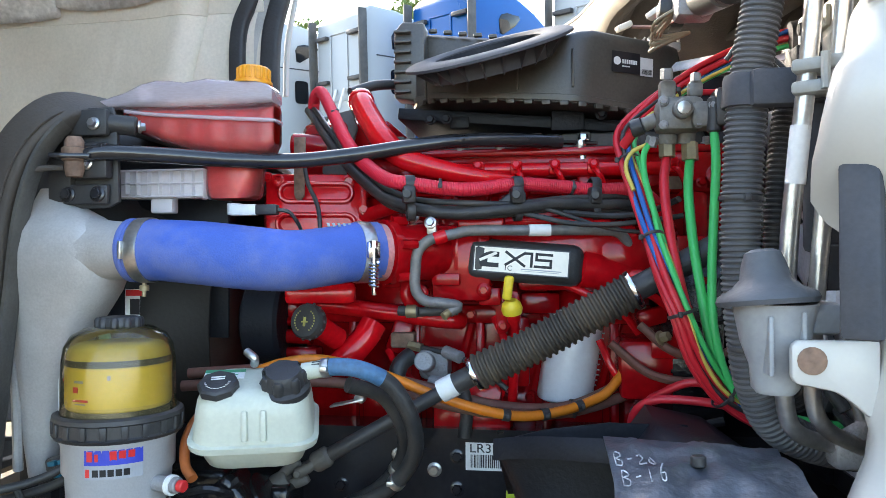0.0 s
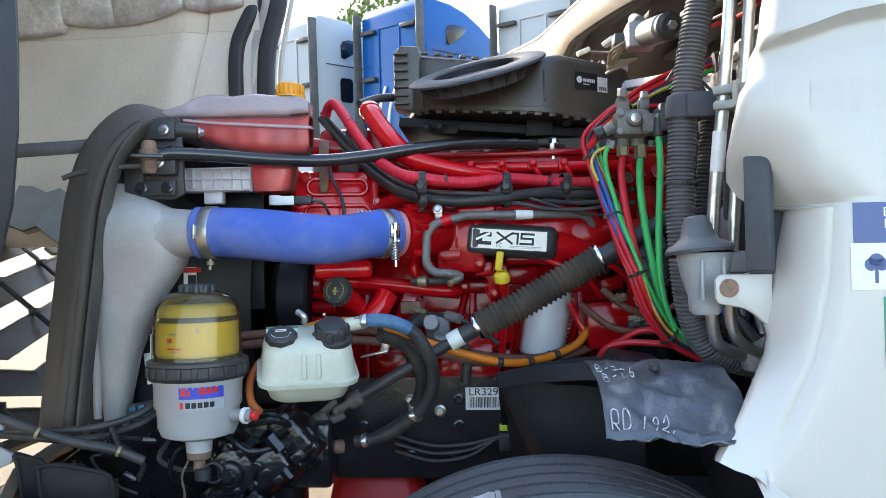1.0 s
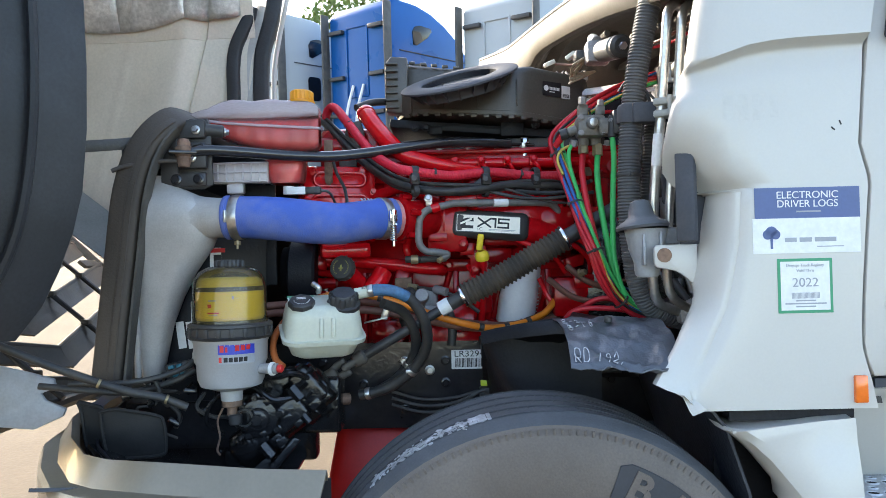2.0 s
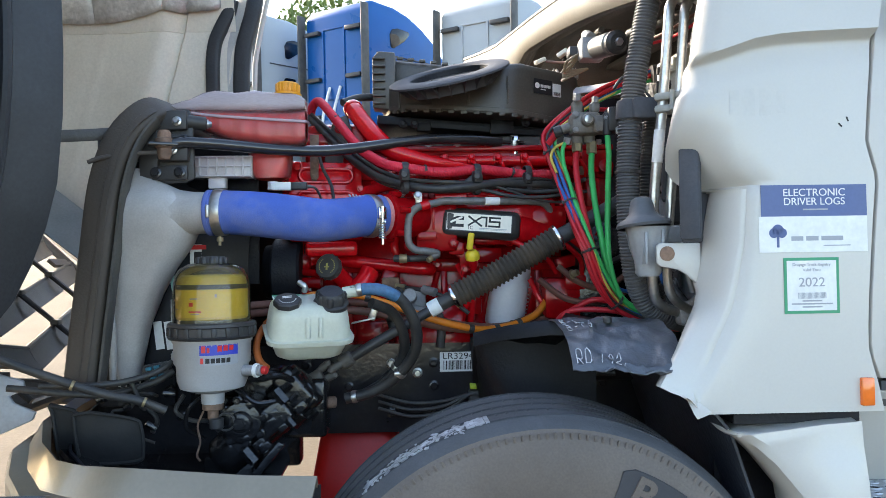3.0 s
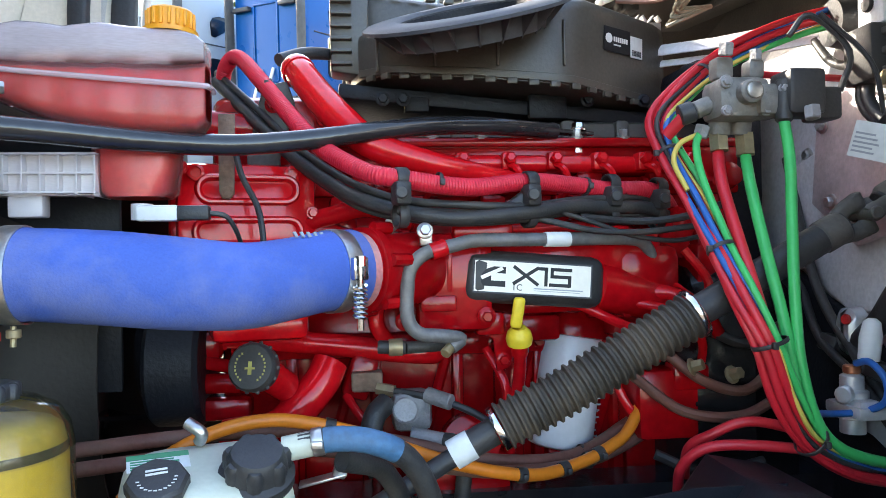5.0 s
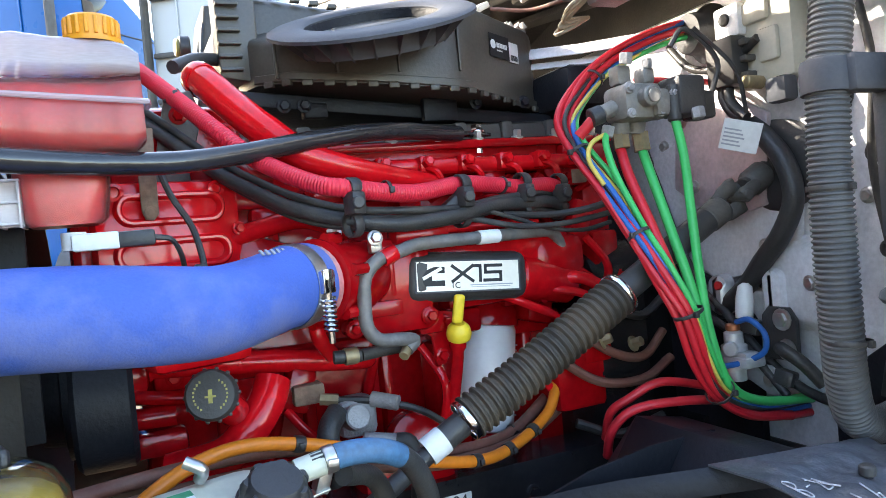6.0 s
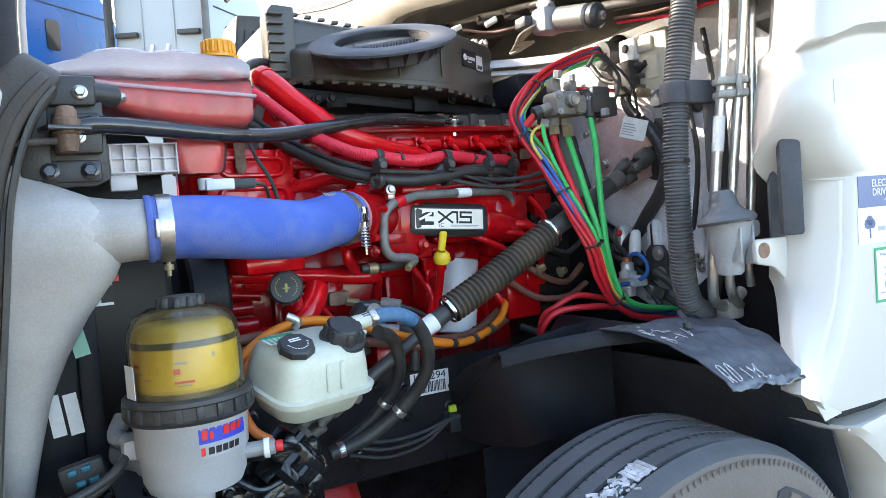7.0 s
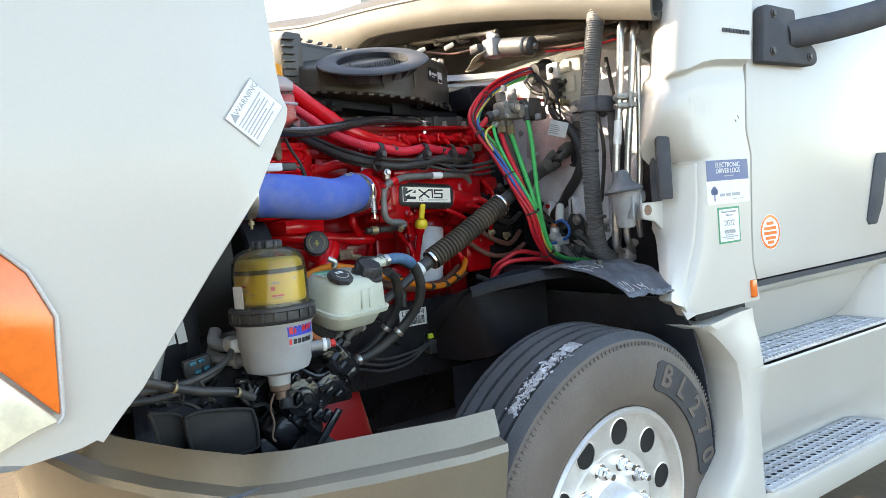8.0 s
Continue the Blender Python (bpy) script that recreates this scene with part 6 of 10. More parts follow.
for c, s in (((-0.545, 1.63, 1.305), (0.16, 0.10, 0.05)), ((-0.66, 1.72, 1.40), (0.10, 0.08, 0.30))):
    bm = bmesh.new()
    box(bm, c, s, 0.015, tilt)
    part("cover_foot", bm, RED_PIPE, gc)
bm = bmesh.new()
prism(bm, [(-0.603, 1.66), (-0.575, 1.66), (-0.578, 1.525), (-0.586, 1.516), (-0.598, 1.518), (-0.603, 1.53)], 1.612, 1.618, 0.002)
hexbolt(bm, (-0.590, 1.611, 1.528), (0, -1, 0), 0.007, 0.005)
part("cover_strap", bm, RUST, engine, "dull steel strap")
# front of the engine behind the tank
bm = bmesh.new()
loft(bm, [[(x, y, z) for x, z in rounded(-0.53, 1.60, hx, hz, 0.03, 4)] for y, hx, hz in ((1.80, 0.11, 0.12), (1.815, 0.12, 0.13), (2.2, 0.12, 0.13))])
part("front_housing", bm, RED, engine)
bm = bmesh.new()
rod(bm, (-0.66, 1.76, 1.665), (-0.55, 1.78, 1.66), 0.030, 20, bevel=0.005)
rod(bm, (-0.55, 1.775, 1.66), (-0.53, 1.78, 1.66), 0.036, 20, bevel=0.004)
part("thermostat_neck", bm, RED, engine)
bm = bmesh.new()
prism(bm, [(-0.56, 1.50), (-0.575, 1.60), (-0.545, 1.735), (-0.50, 1.745), (-0.485, 1.70), (-0.515, 1.60), (-0.51, 1.50)], 1.735, 1.747, 0.004)
part("lifting_bracket", bm, BLACK_DUSTY, engine, "dull dark bracket")
bolts("bracket_bolt", RED, engine, [((-0.525, 1.734, 1.70), (0, -1, 0)), ((-0.535, 1.734, 1.56), (0, -1, 0)), ((-0.44, 1.798, 1.68), (0, -1, 0)), ((-0.62, 1.798, 1.55), (0, -1, 0))], 0.011, 0.014)
# crank damper
bm = bmesh.new()
lathe(bm, [(0.05, 0), (0.13, 0), (0.135, 0.01), (0.135, 0.045), (0.12, 0.05), (0.12, 0.07), (0.095, 0.075), (0.09, 0.11), (0.05, 0.115)], Matrix.Translation((-0.68, 1.86, 1.235)) @ aim((0, 0, 0), (-1, 0, 0)), 36)
rod(bm, (-0.64, 1.70, 1.235), (-0.73, 1.70, 1.235), 0.11, 28, bevel=0.008)
part("pulley", bm, LINER, engine, "black fan pulley")
# red pipes
bm = bmesh.new()
sweep(bm, spline([(-0.70, 1.715, 1.283), (-0.55, 1.705, 1.272), (-0.40, 1.695, 1.256), (-0.30, 1.69, 1.243), (-0.25, 1.695, 1.238), (-0.235, 1.715, 1.235)], 6), 0.0205, 16)
band(bm, (-0.47, 1.70, 1.264), (1, -0.05, -0.1), 0.021, 0.006, 0.002, 16)
part("oil_crossover_pipe", bm, RED_PIPE, engine, "bright red crossover pipe")
bm = bmesh.new()
box(bm, (-0.67, 1.70, 1.265), (0.11, 0.05, 0.055), 0.015)
rod(bm, (-0.69, 1.68, 1.20), (-0.58, 1.67, 1.20), 0.018, 12)
box(bm, (-0.615, 1.69, 1.155), (0.10, 0.06, 0.04), 0.01)
rod(bm, (-0.64, 1.68, 1.235), (-0.56, 1.66, 1.225), 0.012, 10)
part("front_bracket", bm, RED, engine)
bm = bmesh.new()
sweep(bm, spline([(-0.425, 1.64, 1.235), (-0.44, 1.625, 1.205), (-0.475, 1.61, 1.165), (-0.52, 1.615, 1.13), (-0.60, 1.64, 1.115)], 5), 0.031, 14)
rod(bm, (-0.500, 1.60, 1.205), (-0.530, 1.525, 1.245), 0.026, 18)
part("oil_filler_neck", bm, RED_PIPE, engine)
bm = bmesh.new()
CD = Vector((-0.25, -0.93, 0.22)).normalized()
mm = Matrix.Translation((-0.533, 1.528, 1.246)) @ aim((0, 0, 0), CD)
lathe(bm, [(0.036, 0), (0.038, 0.004), (0.038, 0.024), (0.034, 0.029), (0.0, 0.030)], mm, 32, cap=False)
for i in range(14):
    a = 2 * math.pi * i / 14
    box(bm, mm @ Vector((0.0385 * math.cos(a), 0.0385 * math.sin(a), 0.014)), (0.006, 0.006, 0.006), 0.002)
cap = part("oil_filler_cap", bm, BLACK, engine, "black oil filler cap with faint yellow marks")
bm = bmesh.new()
for a0, a1 in ((35, 145), (215, 325)):
    for i in range(9):
        a = radians(a0 + (a1 - a0) * i / 8 + 90)
        box(bm, mm @ Vector((0.024 * math.cos(a), 0.024 * math.sin(a), 0.0303)), (0.0026, 0.0008, 0.0032), 0)
slab(bm, mm, -0.003, -0.012, 0.003, 0.008, 0.0006, 0.0299)
slab(bm, mm, -0.008, -0.004, 0.008, -0.001, 0.0006, 0.0299)
part("cap_marks", bm, material("faded_yellow_print", (0.34, 0.30, 0.08), 0.6, 0, 0.2, 60), cap)
# big red air pipe crossing to the head
bm = bmesh.new()
ln = spline([(-0.485, 1.765, 1.775), (-0.468, 1.725, 1.748), (-0.437, 1.68, 1.702), (-0.395, 1.625, 1.648), (-0.34, 1.595, 1.602), (-0.25, 1.60, 1.574), (-0.16, 1.62, 1.558), (-0.08, 1.65, 1.547)], 6)
sweep(bm, ln, [0.029] * 18 + [0.029 - 0.0006 * i for i in range(len(ln) - 18)], 18)
part("air_crossover_pipe", bm, RED_PIPE, engine, "thick bright red air pipe")
bm = bmesh.new()
band(bm, (-0.480, 1.752, 1.766), ln[0] - ln[2], 0.0315, 0.022, 0.002, 18)
part("pipe_clamp", bm, RED_PIPE, engine)
bm = bmesh.new()
sweep(bm, spline([(-0.50, 1.70, 1.47), (-0.42, 1.66, 1.49), (-0.35, 1.62, 1.50), (-0.28, 1.60, 1.47)], 5), 0.017, 12)
part("small_pipe", bm, RED_PIPE, engine)
bm = bmesh.new()
sweep(bm, spline([(-0.34, 1.63, 1.35), (-0.345, 1.62, 1.30), (-0.32, 1.63, 1.26)], 5), 0.014, 10)
part("small_pipe", bm, RED_PIPE, engine)
bm = bmesh.new()
sweep(bm, spline([(0.08, 1.62, 1.33), (0.16, 1.585, 1.345), (0.22, 1.57, 1.31), (0.26, 1.60, 1.27)], 5), 0.013, 10)
part("small_pipe", bm, RED_PIPE, engine)
bm = bmesh.new()
sweep(bm, spline([(-0.12, 1.62, 1.46), (0.0, 1.60, 1.462), (0.10, 1.615, 1.455)], 5), 0.010, 10)
part("small_pipe", bm, RED_PIPE, engine)
for i in range(7):
    bm = bmesh.new()
    rod(bm, (0.02 + 0.035 * i, 1.69, 1.475), (0.03 + 0.035 * i, 1.66, 1.44), 0.009, 8)
    part("injector_line", bm, RED, engine)
    bm = bmesh.new()
    box(bm, (0.02 + 0.04 * i, 1.70, 1.33 - 0.01 * (i % 3)), (0.026, 0.05, 0.05), 0.006)
    part("line_block", bm, RED, engine)
rnd = random.Random(4)
bolts("block_bolt", RED, engine, [((-0.56 + 0.09 * i + rnd.uniform(-0.02, 0.02), 1.726, z), (0, -1, 0)) for i in range(10) for z in (0.96, 1.25)], 0.010, 0.012)
bolts("block_bolt", RED, engine, [((-0.425 + 0.155 * i + dx, 1.748, 1.02 + dz), (0, -1, 0)) for i in range(5) for dx in (-0.04, 0.04) for dz in (-0.035, 0.035)], 0.008, 0.010)
bolts("manifold_bolt", RED, engine, [((x, 1.547, z), (0, -1, 0)) for x, z in ((-0.30, 1.44), (-0.165, 1.44), (-0.30, 1.31), (-0.165, 1.315))], 0.009, 0.010)
bolts("head_bolt", RED, engine, [((-0.46 + 0.07 * i, 1.705, 1.548), (0, -1, 0.15)) for i in range(12)], 0.009, 0.012)
bolts("pan_bolt", RED, engine, [((-0.55 + 0.075 * i, 1.722, 0.955), (0, -1, 0)) for i in range(13)], 0.009, 0.012)
bolts("gear_bolt", RED_PIPE, engine, [(Vector((-0.565, 1.663, z)) + tilt @ Vector((dx, -0.030, 0)), tilt @ Vector((0, -1, 0))) for dx in (-0.108, 0.108) for z in (1.35, 1.42, 1.495, 1.57)], 0.008, 0.010)
bolts("elbow_bolt", STEEL, engine, [((-0.315, 1.565, 1.468), (-0.6, -0.5, 0.6)), ((-0.345, 1.60, 1.455), (-0.6, -0.5, 0.6))], 0.009, 0.014)
for c, s, t in (((-0.375, 1.70, 1.20), (0.05, 0.05, 0.08), 20), ((-0.05, 1.70, 1.28), (0.09, 0.05, 0.05), 0), ((0.12, 1.69, 1.29), (0.06, 0.06, 0.07), 15), ((0.20, 1.66, 1.255), (0.08, 0.05, 0.04), -15), ((0.27, 1.68, 1.38), (0.07, 0.09, 0.10), 0), ((0.31, 1.70, 1.27), (0.09, 0.09, 0.12), 10),
                ((0.10, 1.66, 1.50), (0.20, 0.05, 0.04), 0), ((-0.42, 1.70, 1.41), (0.10, 0.06, 0.13), 18), ((-0.10, 1.695, 1.17), (0.05, 0.06, 0.16), 0), ((0.20, 1.63, 1.45), (0.05, 0.04, 0.09), 25), ((-0.02, 1.655, 1.325), (0.16, 0.05, 0.03), 0)):
    bm = bmesh.new()
    box(bm, c, s, 0.010, pose(0, 0, 0, 0, t, 6), 2)
    part("bracket", bm, RED, engine)
for i in range(7):
    x = -0.02 + 0.05 * i
    bm = bmesh.new()
    z = 1.345 - 0.012 * (i % 3)
    rod(bm, (x, 1.65, z), (x + 0.012, 1.615, z - 0.01), 0.013 - 0.002 * (i % 2), 6, bevel=0.002)
    rod(bm, (x + 0.012, 1.615, z - 0.01), (x + 0.014, 1.60, z - 0.012), 0.008, 10)
    part("union_nut", bm, RED, engine)
for k, pts in enumerate(([(0.0, 1.60, 1.33), (0.06, 1.585, 1.30), (0.12, 1.60, 1.27), (0.16, 1.63, 1.22)], [(0.10, 1.59, 1.33), (0.17, 1.575, 1.31), (0.23, 1.60, 1.26), (0.24, 1.63, 1.20)], [(0.20, 1.60, 1.42), (0.24, 1.59, 1.36), (0.23, 1.60, 1.30)], [(-0.40, 1.68, 1.17), (-0.36, 1.655, 1.12), (-0.28, 1.66, 1.06)], [(-0.15, 1.65, 1.25), (-0.12, 1.62, 1.18), (-0.13, 1.63, 1.10), (-0.16, 1.66, 1.02)], [(0.08, 1.66, 1.20), (0.12, 1.64, 1.12), (0.20, 1.66, 1.08)])):
    bm = bmesh.new()
    sweep(bm, spline(pts, 5), 0.0085, 9)
    part("fuel_line", bm, RED_PIPE, engine)
bm = bmesh.new()
prism(bm, [(-0.195, 1.31), (-0.165, 1.325), (-0.095, 1.31), (-0.09, 1.285), (-0.12, 1.22), (-0.14, 1.215), (-0.145, 1.27)], 1.60, 1.612, 0.003)
plate_b = part("filter_bracket", bm, RED, engine)
bolts("bracket_bolt", RED, plate_b, [((-0.165, 1.599, 1.305), (0, -1, 0)), ((-0.115, 1.599, 1.295), (0, -1, 0)), ((-0.128, 1.599, 1.235), (0, -1, 0))], 0.009, 0.010)
bm = bmesh.new()
slab(bm, face((0.245, 1.665, 1.545), (1, 0, 0), (0, 0, 1)), -0.02, -0.014, 0.02, 0.014, 0.001)
part("small_plate", bm, RUST, engine, "small bronze data plate")
# bell casting added in black to keep the space behind the shaft dark
bm = bmesh.new()
loft(bm, [[(x, y, z) for y, z in rounded(1.98, 1.14, hy, hz, 0.08, 4)] for x, hy, hz in ((0.20, 0.30, 0.20), (0.23, 0.36, 0.25), (0.33, 0.38, 0.27), (0.34, 0.33, 0.24), (0.46, 0.30, 0.22))])
bell = part("bell_housing", bm, GREASY, engine, "added dark bell housing behind the shaft")
bolts("bell_bolt", GREASY, bell, [((0.228, 1.98 + 0.345 * math.cos(a), 1.14 + 0.235 * math.sin(a)), (-1, 0, 0)) for a in (math.pi * 2 * k / 16 for k in range(16))], 0.011, 0.014)
for k, pts in enumerate(([(0.16, 1.60, 1.24), (0.22, 1.575, 1.19), (0.30, 1.58, 1.17), (0.37, 1.60, 1.21)], [(0.10, 1.60, 1.20), (0.18, 1.57, 1.14), (0.28, 1.56, 1.13), (0.36, 1.57, 1.16)], [(0.18, 1.62, 1.34), (0.24, 1.60, 1.28), (0.31, 1.59, 1.25), (0.38, 1.60, 1.28)], [(0.14, 1.60, 1.06), (0.22, 1.57, 1.03), (0.32, 1.56, 1.05)])):
    bm = bmesh.new()
    sweep(bm, spline(pts, 6), 0.0095, 9)
    part("brown_line", bm, BROWN if k < 2 else RUBBER, engine)
bolts("line_union", BRASS, engine, [((0.20, 1.575, 1.215), (0.6, -0.6, 0.3)), ((0.27, 1.57, 1.20), (0.3, -0.8, 0.3))], 0.011, 0.020)
# controller with its name plate
PT = pose(0, 0, 0, 0, 4.6, 0)
bm = bmesh.new()
box(bm, (-0.080, 1.583, 1.373), (0.245, 0.062, 0.088), 0.022, PT @ pose(0, 0, 0, -3, 0, 3), 3)
ecm = part("controller_cover", bm, BLACK, engine, "black plastic cover with a silver name plate")
pm = face((-0.087, 1.5475, 1.3755), (1, -0.02, -0.08), (0.0, 0.06, 1))
bm = bmesh.new()
slab(bm, pm, -0.101, -0.0285, 0.101, 0.0285, 0.001)
part("plate_rim", bm, GREY_PLASTIC, ecm)
bm = bmesh.new()
slab(bm, pm, -0.098, -0.0255, 0.098, 0.0255, 0.0006, 0.001)
plate = part("name_plate", bm, SILVER_PLATE, ecm, "silver engine name plate")



def stroke(bm, m, pts, w, z0=0.0016, z1=0.0021):
    """A flat pen stroke of even width through points on a plate."""
    for a, b in zip(pts, pts[1:]):
        a, b = Vector((*a, 0)), Vector((*b, 0))
        d = (b - a).normalized()
        n = Vector((-d.y, d.x, 0)) * w / 2
        q = [a - d * w * 0.5 - n, b + d * w * 0.5 - n, b + d * w * 0.5 + n, a - d * w * 0.5 + n]
        lo, hi = [bm.verts.new(m @ (p + Vector((0, 0, z0)))) for p in q], [bm.verts.new(m @ (p + Vector((0, 0, z1)))) for p in q]
        bm.faces.new(hi)
        for i in range(4):
            bm.faces.new((lo[i], lo[(i + 1) % 4], hi[(i + 1) % 4], hi[i]))


for name, lines in (("letter_x", ([(-0.031, 0.017), (0.007, -0.009)], [(-0.031, -0.009), (0.007, 0.017)])), ("digit_one", ([(0.012, 0.017), (0.022, 0.017), (0.022, -0.009)],)),
                    ("digit_five", ([(0.063, 0.017), (0.032, 0.017), (0.032, 0.005), (0.062, 0.005), (0.062, -0.009), (0.030, -0.009)],))):
    bm = bmesh.new()
    for k, pts in enumerate(lines):
        stroke(bm, pm, pts, 0.0056, 0.0016, 0.0021 + 0.0002 * k)
    part(name, bm, INK, plate)
writing("letters", "1C", 0.015, pm @ Matrix.Translation((-0.026, -0.0165, 0.0020)), INK, plate)
bm = bmesh.new()
mark = bmesh.new()
prism(mark, [(-0.046, 0.0165), (-0.066, 0.0165), (-0.079, 0.0115), (-0.087, 0.002), (-0.088, -0.008), (-0.083, -0.0165), (-0.046, -0.0165), (-0.046, -0.007), (-0.070, -0.007), (-0.070, 0.002), (-0.062, 0.0055), (-0.046, 0.0055)], 0.0016, 0.0021, 0, "xy")
mark.transform(pm)
join(bm, mark)
part("plain_mark", bm, INK, plate)
bm = bmesh.new()
stroke(bm, pm, [(-0.084, -0.002), (-0.054, 0.013)], 0.006, 0.0021, 0.0024)
part("mark_band", bm, SILVER_PLATE, plate)
bm = bmesh.new()
slab(bm, pm, 0.002, -0.0175, 0.085, -0.0155, 0.0003, 0.0016)
slab(bm, pm, 0.002, -0.0205, 0.080, -0.0195, 0.0003, 0.0016)
part("small_print", bm, INK_GREY, plate)
# wing of the cover behind the plate
bm = bmesh.new()
rod(bm, (0.03, 1.61, 1.36), (0.17, 1.63, 1.335), 0.045, 20, bevel=0.01)
part("manifold_end", bm, RED, engine)
# oil filter
bm = bmesh.new()
loft(bm, [[(x, y, z) for x, y in rounded(0.0, 2.05, hx, hy, 0.06, 4)] for z, hx, hy in ((0.48, 0.48, 0.20), (0.50, 0.52, 0.24), (0.80, 0.56, 0.28), (0.81, 0.58, 0.30), (0.84, 0.58, 0.30))])
part("oil_pan", bm, BLACK_GLOSS, engine, "black oil pan")
oil_filter = thing("oil_filter", (0.015, 1.735, 1.05), "white spin-on oil filter with faint print", "filter")
bm = bmesh.new()
FA, FB = Vector((0.002, 1.735, 1.045)), Vector((0.040, 1.752, 1.275))
fm = Matrix.Translation(FA) @ aim(FA, FB)
lathe(bm, [(0.048, 0), (0.059, 0.004), (0.0635, 0.012), (0.0635, 0.205), (0.061, 0.212), (0.05, 0.215)], fm, 36)
can = part("canister", bm, FILTER_WHITE, oil_filter)
bm = bmesh.new()
rnd = random.Random(8)
for i in range(26):
    a, z = rnd.uniform(3.9, 4.5), 0.03 + 0.012 * (i // 2)
    c = fm @ Vector((0.0637 * math.cos(a), 0.0637 * math.sin(a), z))
    box(bm, c, (0.010 * rnd.random() + 0.003, 0.0012, 0.003), 0)
tagged(part("print", bm, INK_GREY, can), kind="stuff")
bm = bmesh.new()
lathe(bm, [(0.058, 0.212), (0.068, 0.214), (0.070, 0.24), (0.05, 0.27)], fm, 28)
box(bm, (0.05, 1.80, 1.30), (0.16, 0.14, 0.07), 0.02)
part("filter_head", bm, RED, oil_filter)
# dipstick
dip = thing("dipstick", (-0.105, 1.58, 1.05), "yellow dipstick handle on a red tube", "dipstick")
bm = bmesh.new()
box(bm, (-0.114, 1.545, 1.320), (0.020, 0.013, 0.052), 0.006, pose(0, 0, 0, 8, 8, 0), 3)
lathe(bm, [(0.012, 0), (0.021, 0.004), (0.023, 0.014), (0.020, 0.026), (0.012, 0.034)], Matrix.Translation((-0.106, 1.572, 1.262)) @ aim((0, 0, 0), (-0.1, -0.35, 1)), 18)
part("handle", bm, YELLOW, dip)
bm = bmesh.new()
sweep(bm, spline([(-0.106, 1.575, 1.268), (-0.100, 1.60, 1.22), (-0.105, 1.62, 1.15), (-0.115, 1.66, 1.02)], 5), [0.0155] * 3 + [0.011] * 13, 12)
part("tube", bm, RED_PIPE, dip)
# grey coolant vent pipe
vent = thing("vent_pipe", (-0.1, 1.54, 1.27), "grey steel vent pipe bent round the name plate", "pipe")
bm = bmesh.new()
ln = spline([(-0.232, 1.500, 1.272), (-0.215, 1.508, 1.284), (-0.245, 1.495, 1.291), (-0.280, 1.487, 1.296), (-0.299, 1.485, 1.318), (-0.300, 1.485, 1.36), (-0.294, 1.486, 1.398), (-0.268, 1.490, 1.422), (-0.225, 1.502, 1.432), (-0.18, 1.515, 1.440), (-0.05, 1.538, 1.440), (0.07, 1.570, 1.440), (0.115, 1.585, 1.435), (0.137, 1.595, 1.41), (0.146, 1.605, 1.37), (0.152, 1.615, 1.335)], 5)
sweep(bm, ln, 0.0112, 14)
part("tube", bm, material("dull_grey_tube", (0.16, 0.16, 0.165), 0.5, 0.4, 0.25, 25, 0.1, dust=0.25), vent)
bm = bmesh.new()
rod(bm, (-0.230, 1.502, 1.274), (-0.243, 1.488, 1.264), 0.0085, 12, bevel=0.001)
part("plug", bm, BRASS, vent, "brass plug")
bm = bmesh.new()
band(bm, (-0.048, 1.538, 1.440), (1, 0.2, 0), 0.0125, 0.045, 0.001, 14)
part("paper_wrap", bm, LABEL_WHITE, vent, "white paper label")
bm = bmesh.new()
band(bm, (-0.250, 1.495, 1.426), (0.9, 0.2, 0.3), 0.0135, 0.026, 0.002, 14)
part("clip", bm, RED_PIPE, vent)
bm = bmesh.new()
box(bm, (-0.268, 1.505, 1.447), (0.020, 0.02, 0.03), 0.004)
hexbolt(bm, (-0.270, 1.494, 1.456), (0, -1, 0.2), 0.009, 0.010)
part("bolt", bm, STEEL, vent)
bm = bmesh.new()
rod(bm, (-0.345, 1.535, 1.272), (-0.30, 1.53, 1.270), 0.011, 10, bevel=0.001)
rod(bm, (-0.30, 1.53, 1.270), (-0.22, 1.545, 1.272), 0.010, 10)
part("stub", bm, RUBBER, vent)
bm = bmesh.new()
band(bm, (-0.317, 1.532, 1.271), (1, 0, 0), 0.0135, 0.022, 0.002, 12)
part("brass_clip", bm, BRASS, vent)

# ---- blue charge air hose ----
hose = thing("charge_air_hose", (-0.6, 1.40, 1.34), "bright blue silicone hose, dusty below, with steel clamps", "hose")
bm = bmesh.new()
ln = spline([(-0.832, 1.345, 1.402), (-0.785, 1.343, 1.402), (-0.70, 1.350, 1.396), (-0.61, 1.366, 1.386), (-0.535, 1.392, 1.380), (-0.475, 1.428, 1.387), (-0.425, 1.466, 1.396), (-0.385, 1.497, 1.398)], 6)
sweep(bm, ln, [0.0605] * 6 + [0.0605 + 0.0018 * math.sin(i * 0.22 - 0.6) for i in range(len(ln) - 12)] + [0.0615] * 6, 36, cap=False)
blue = part("sleeve", bm, BLUE_HOSE, hose)
bm = bmesh.new()
band(bm, ln[0], ln[1] - ln[0], 0.0618, 0.012, 0.003, 36)
part("end_bead", bm, BLUE_HOSE, hose)
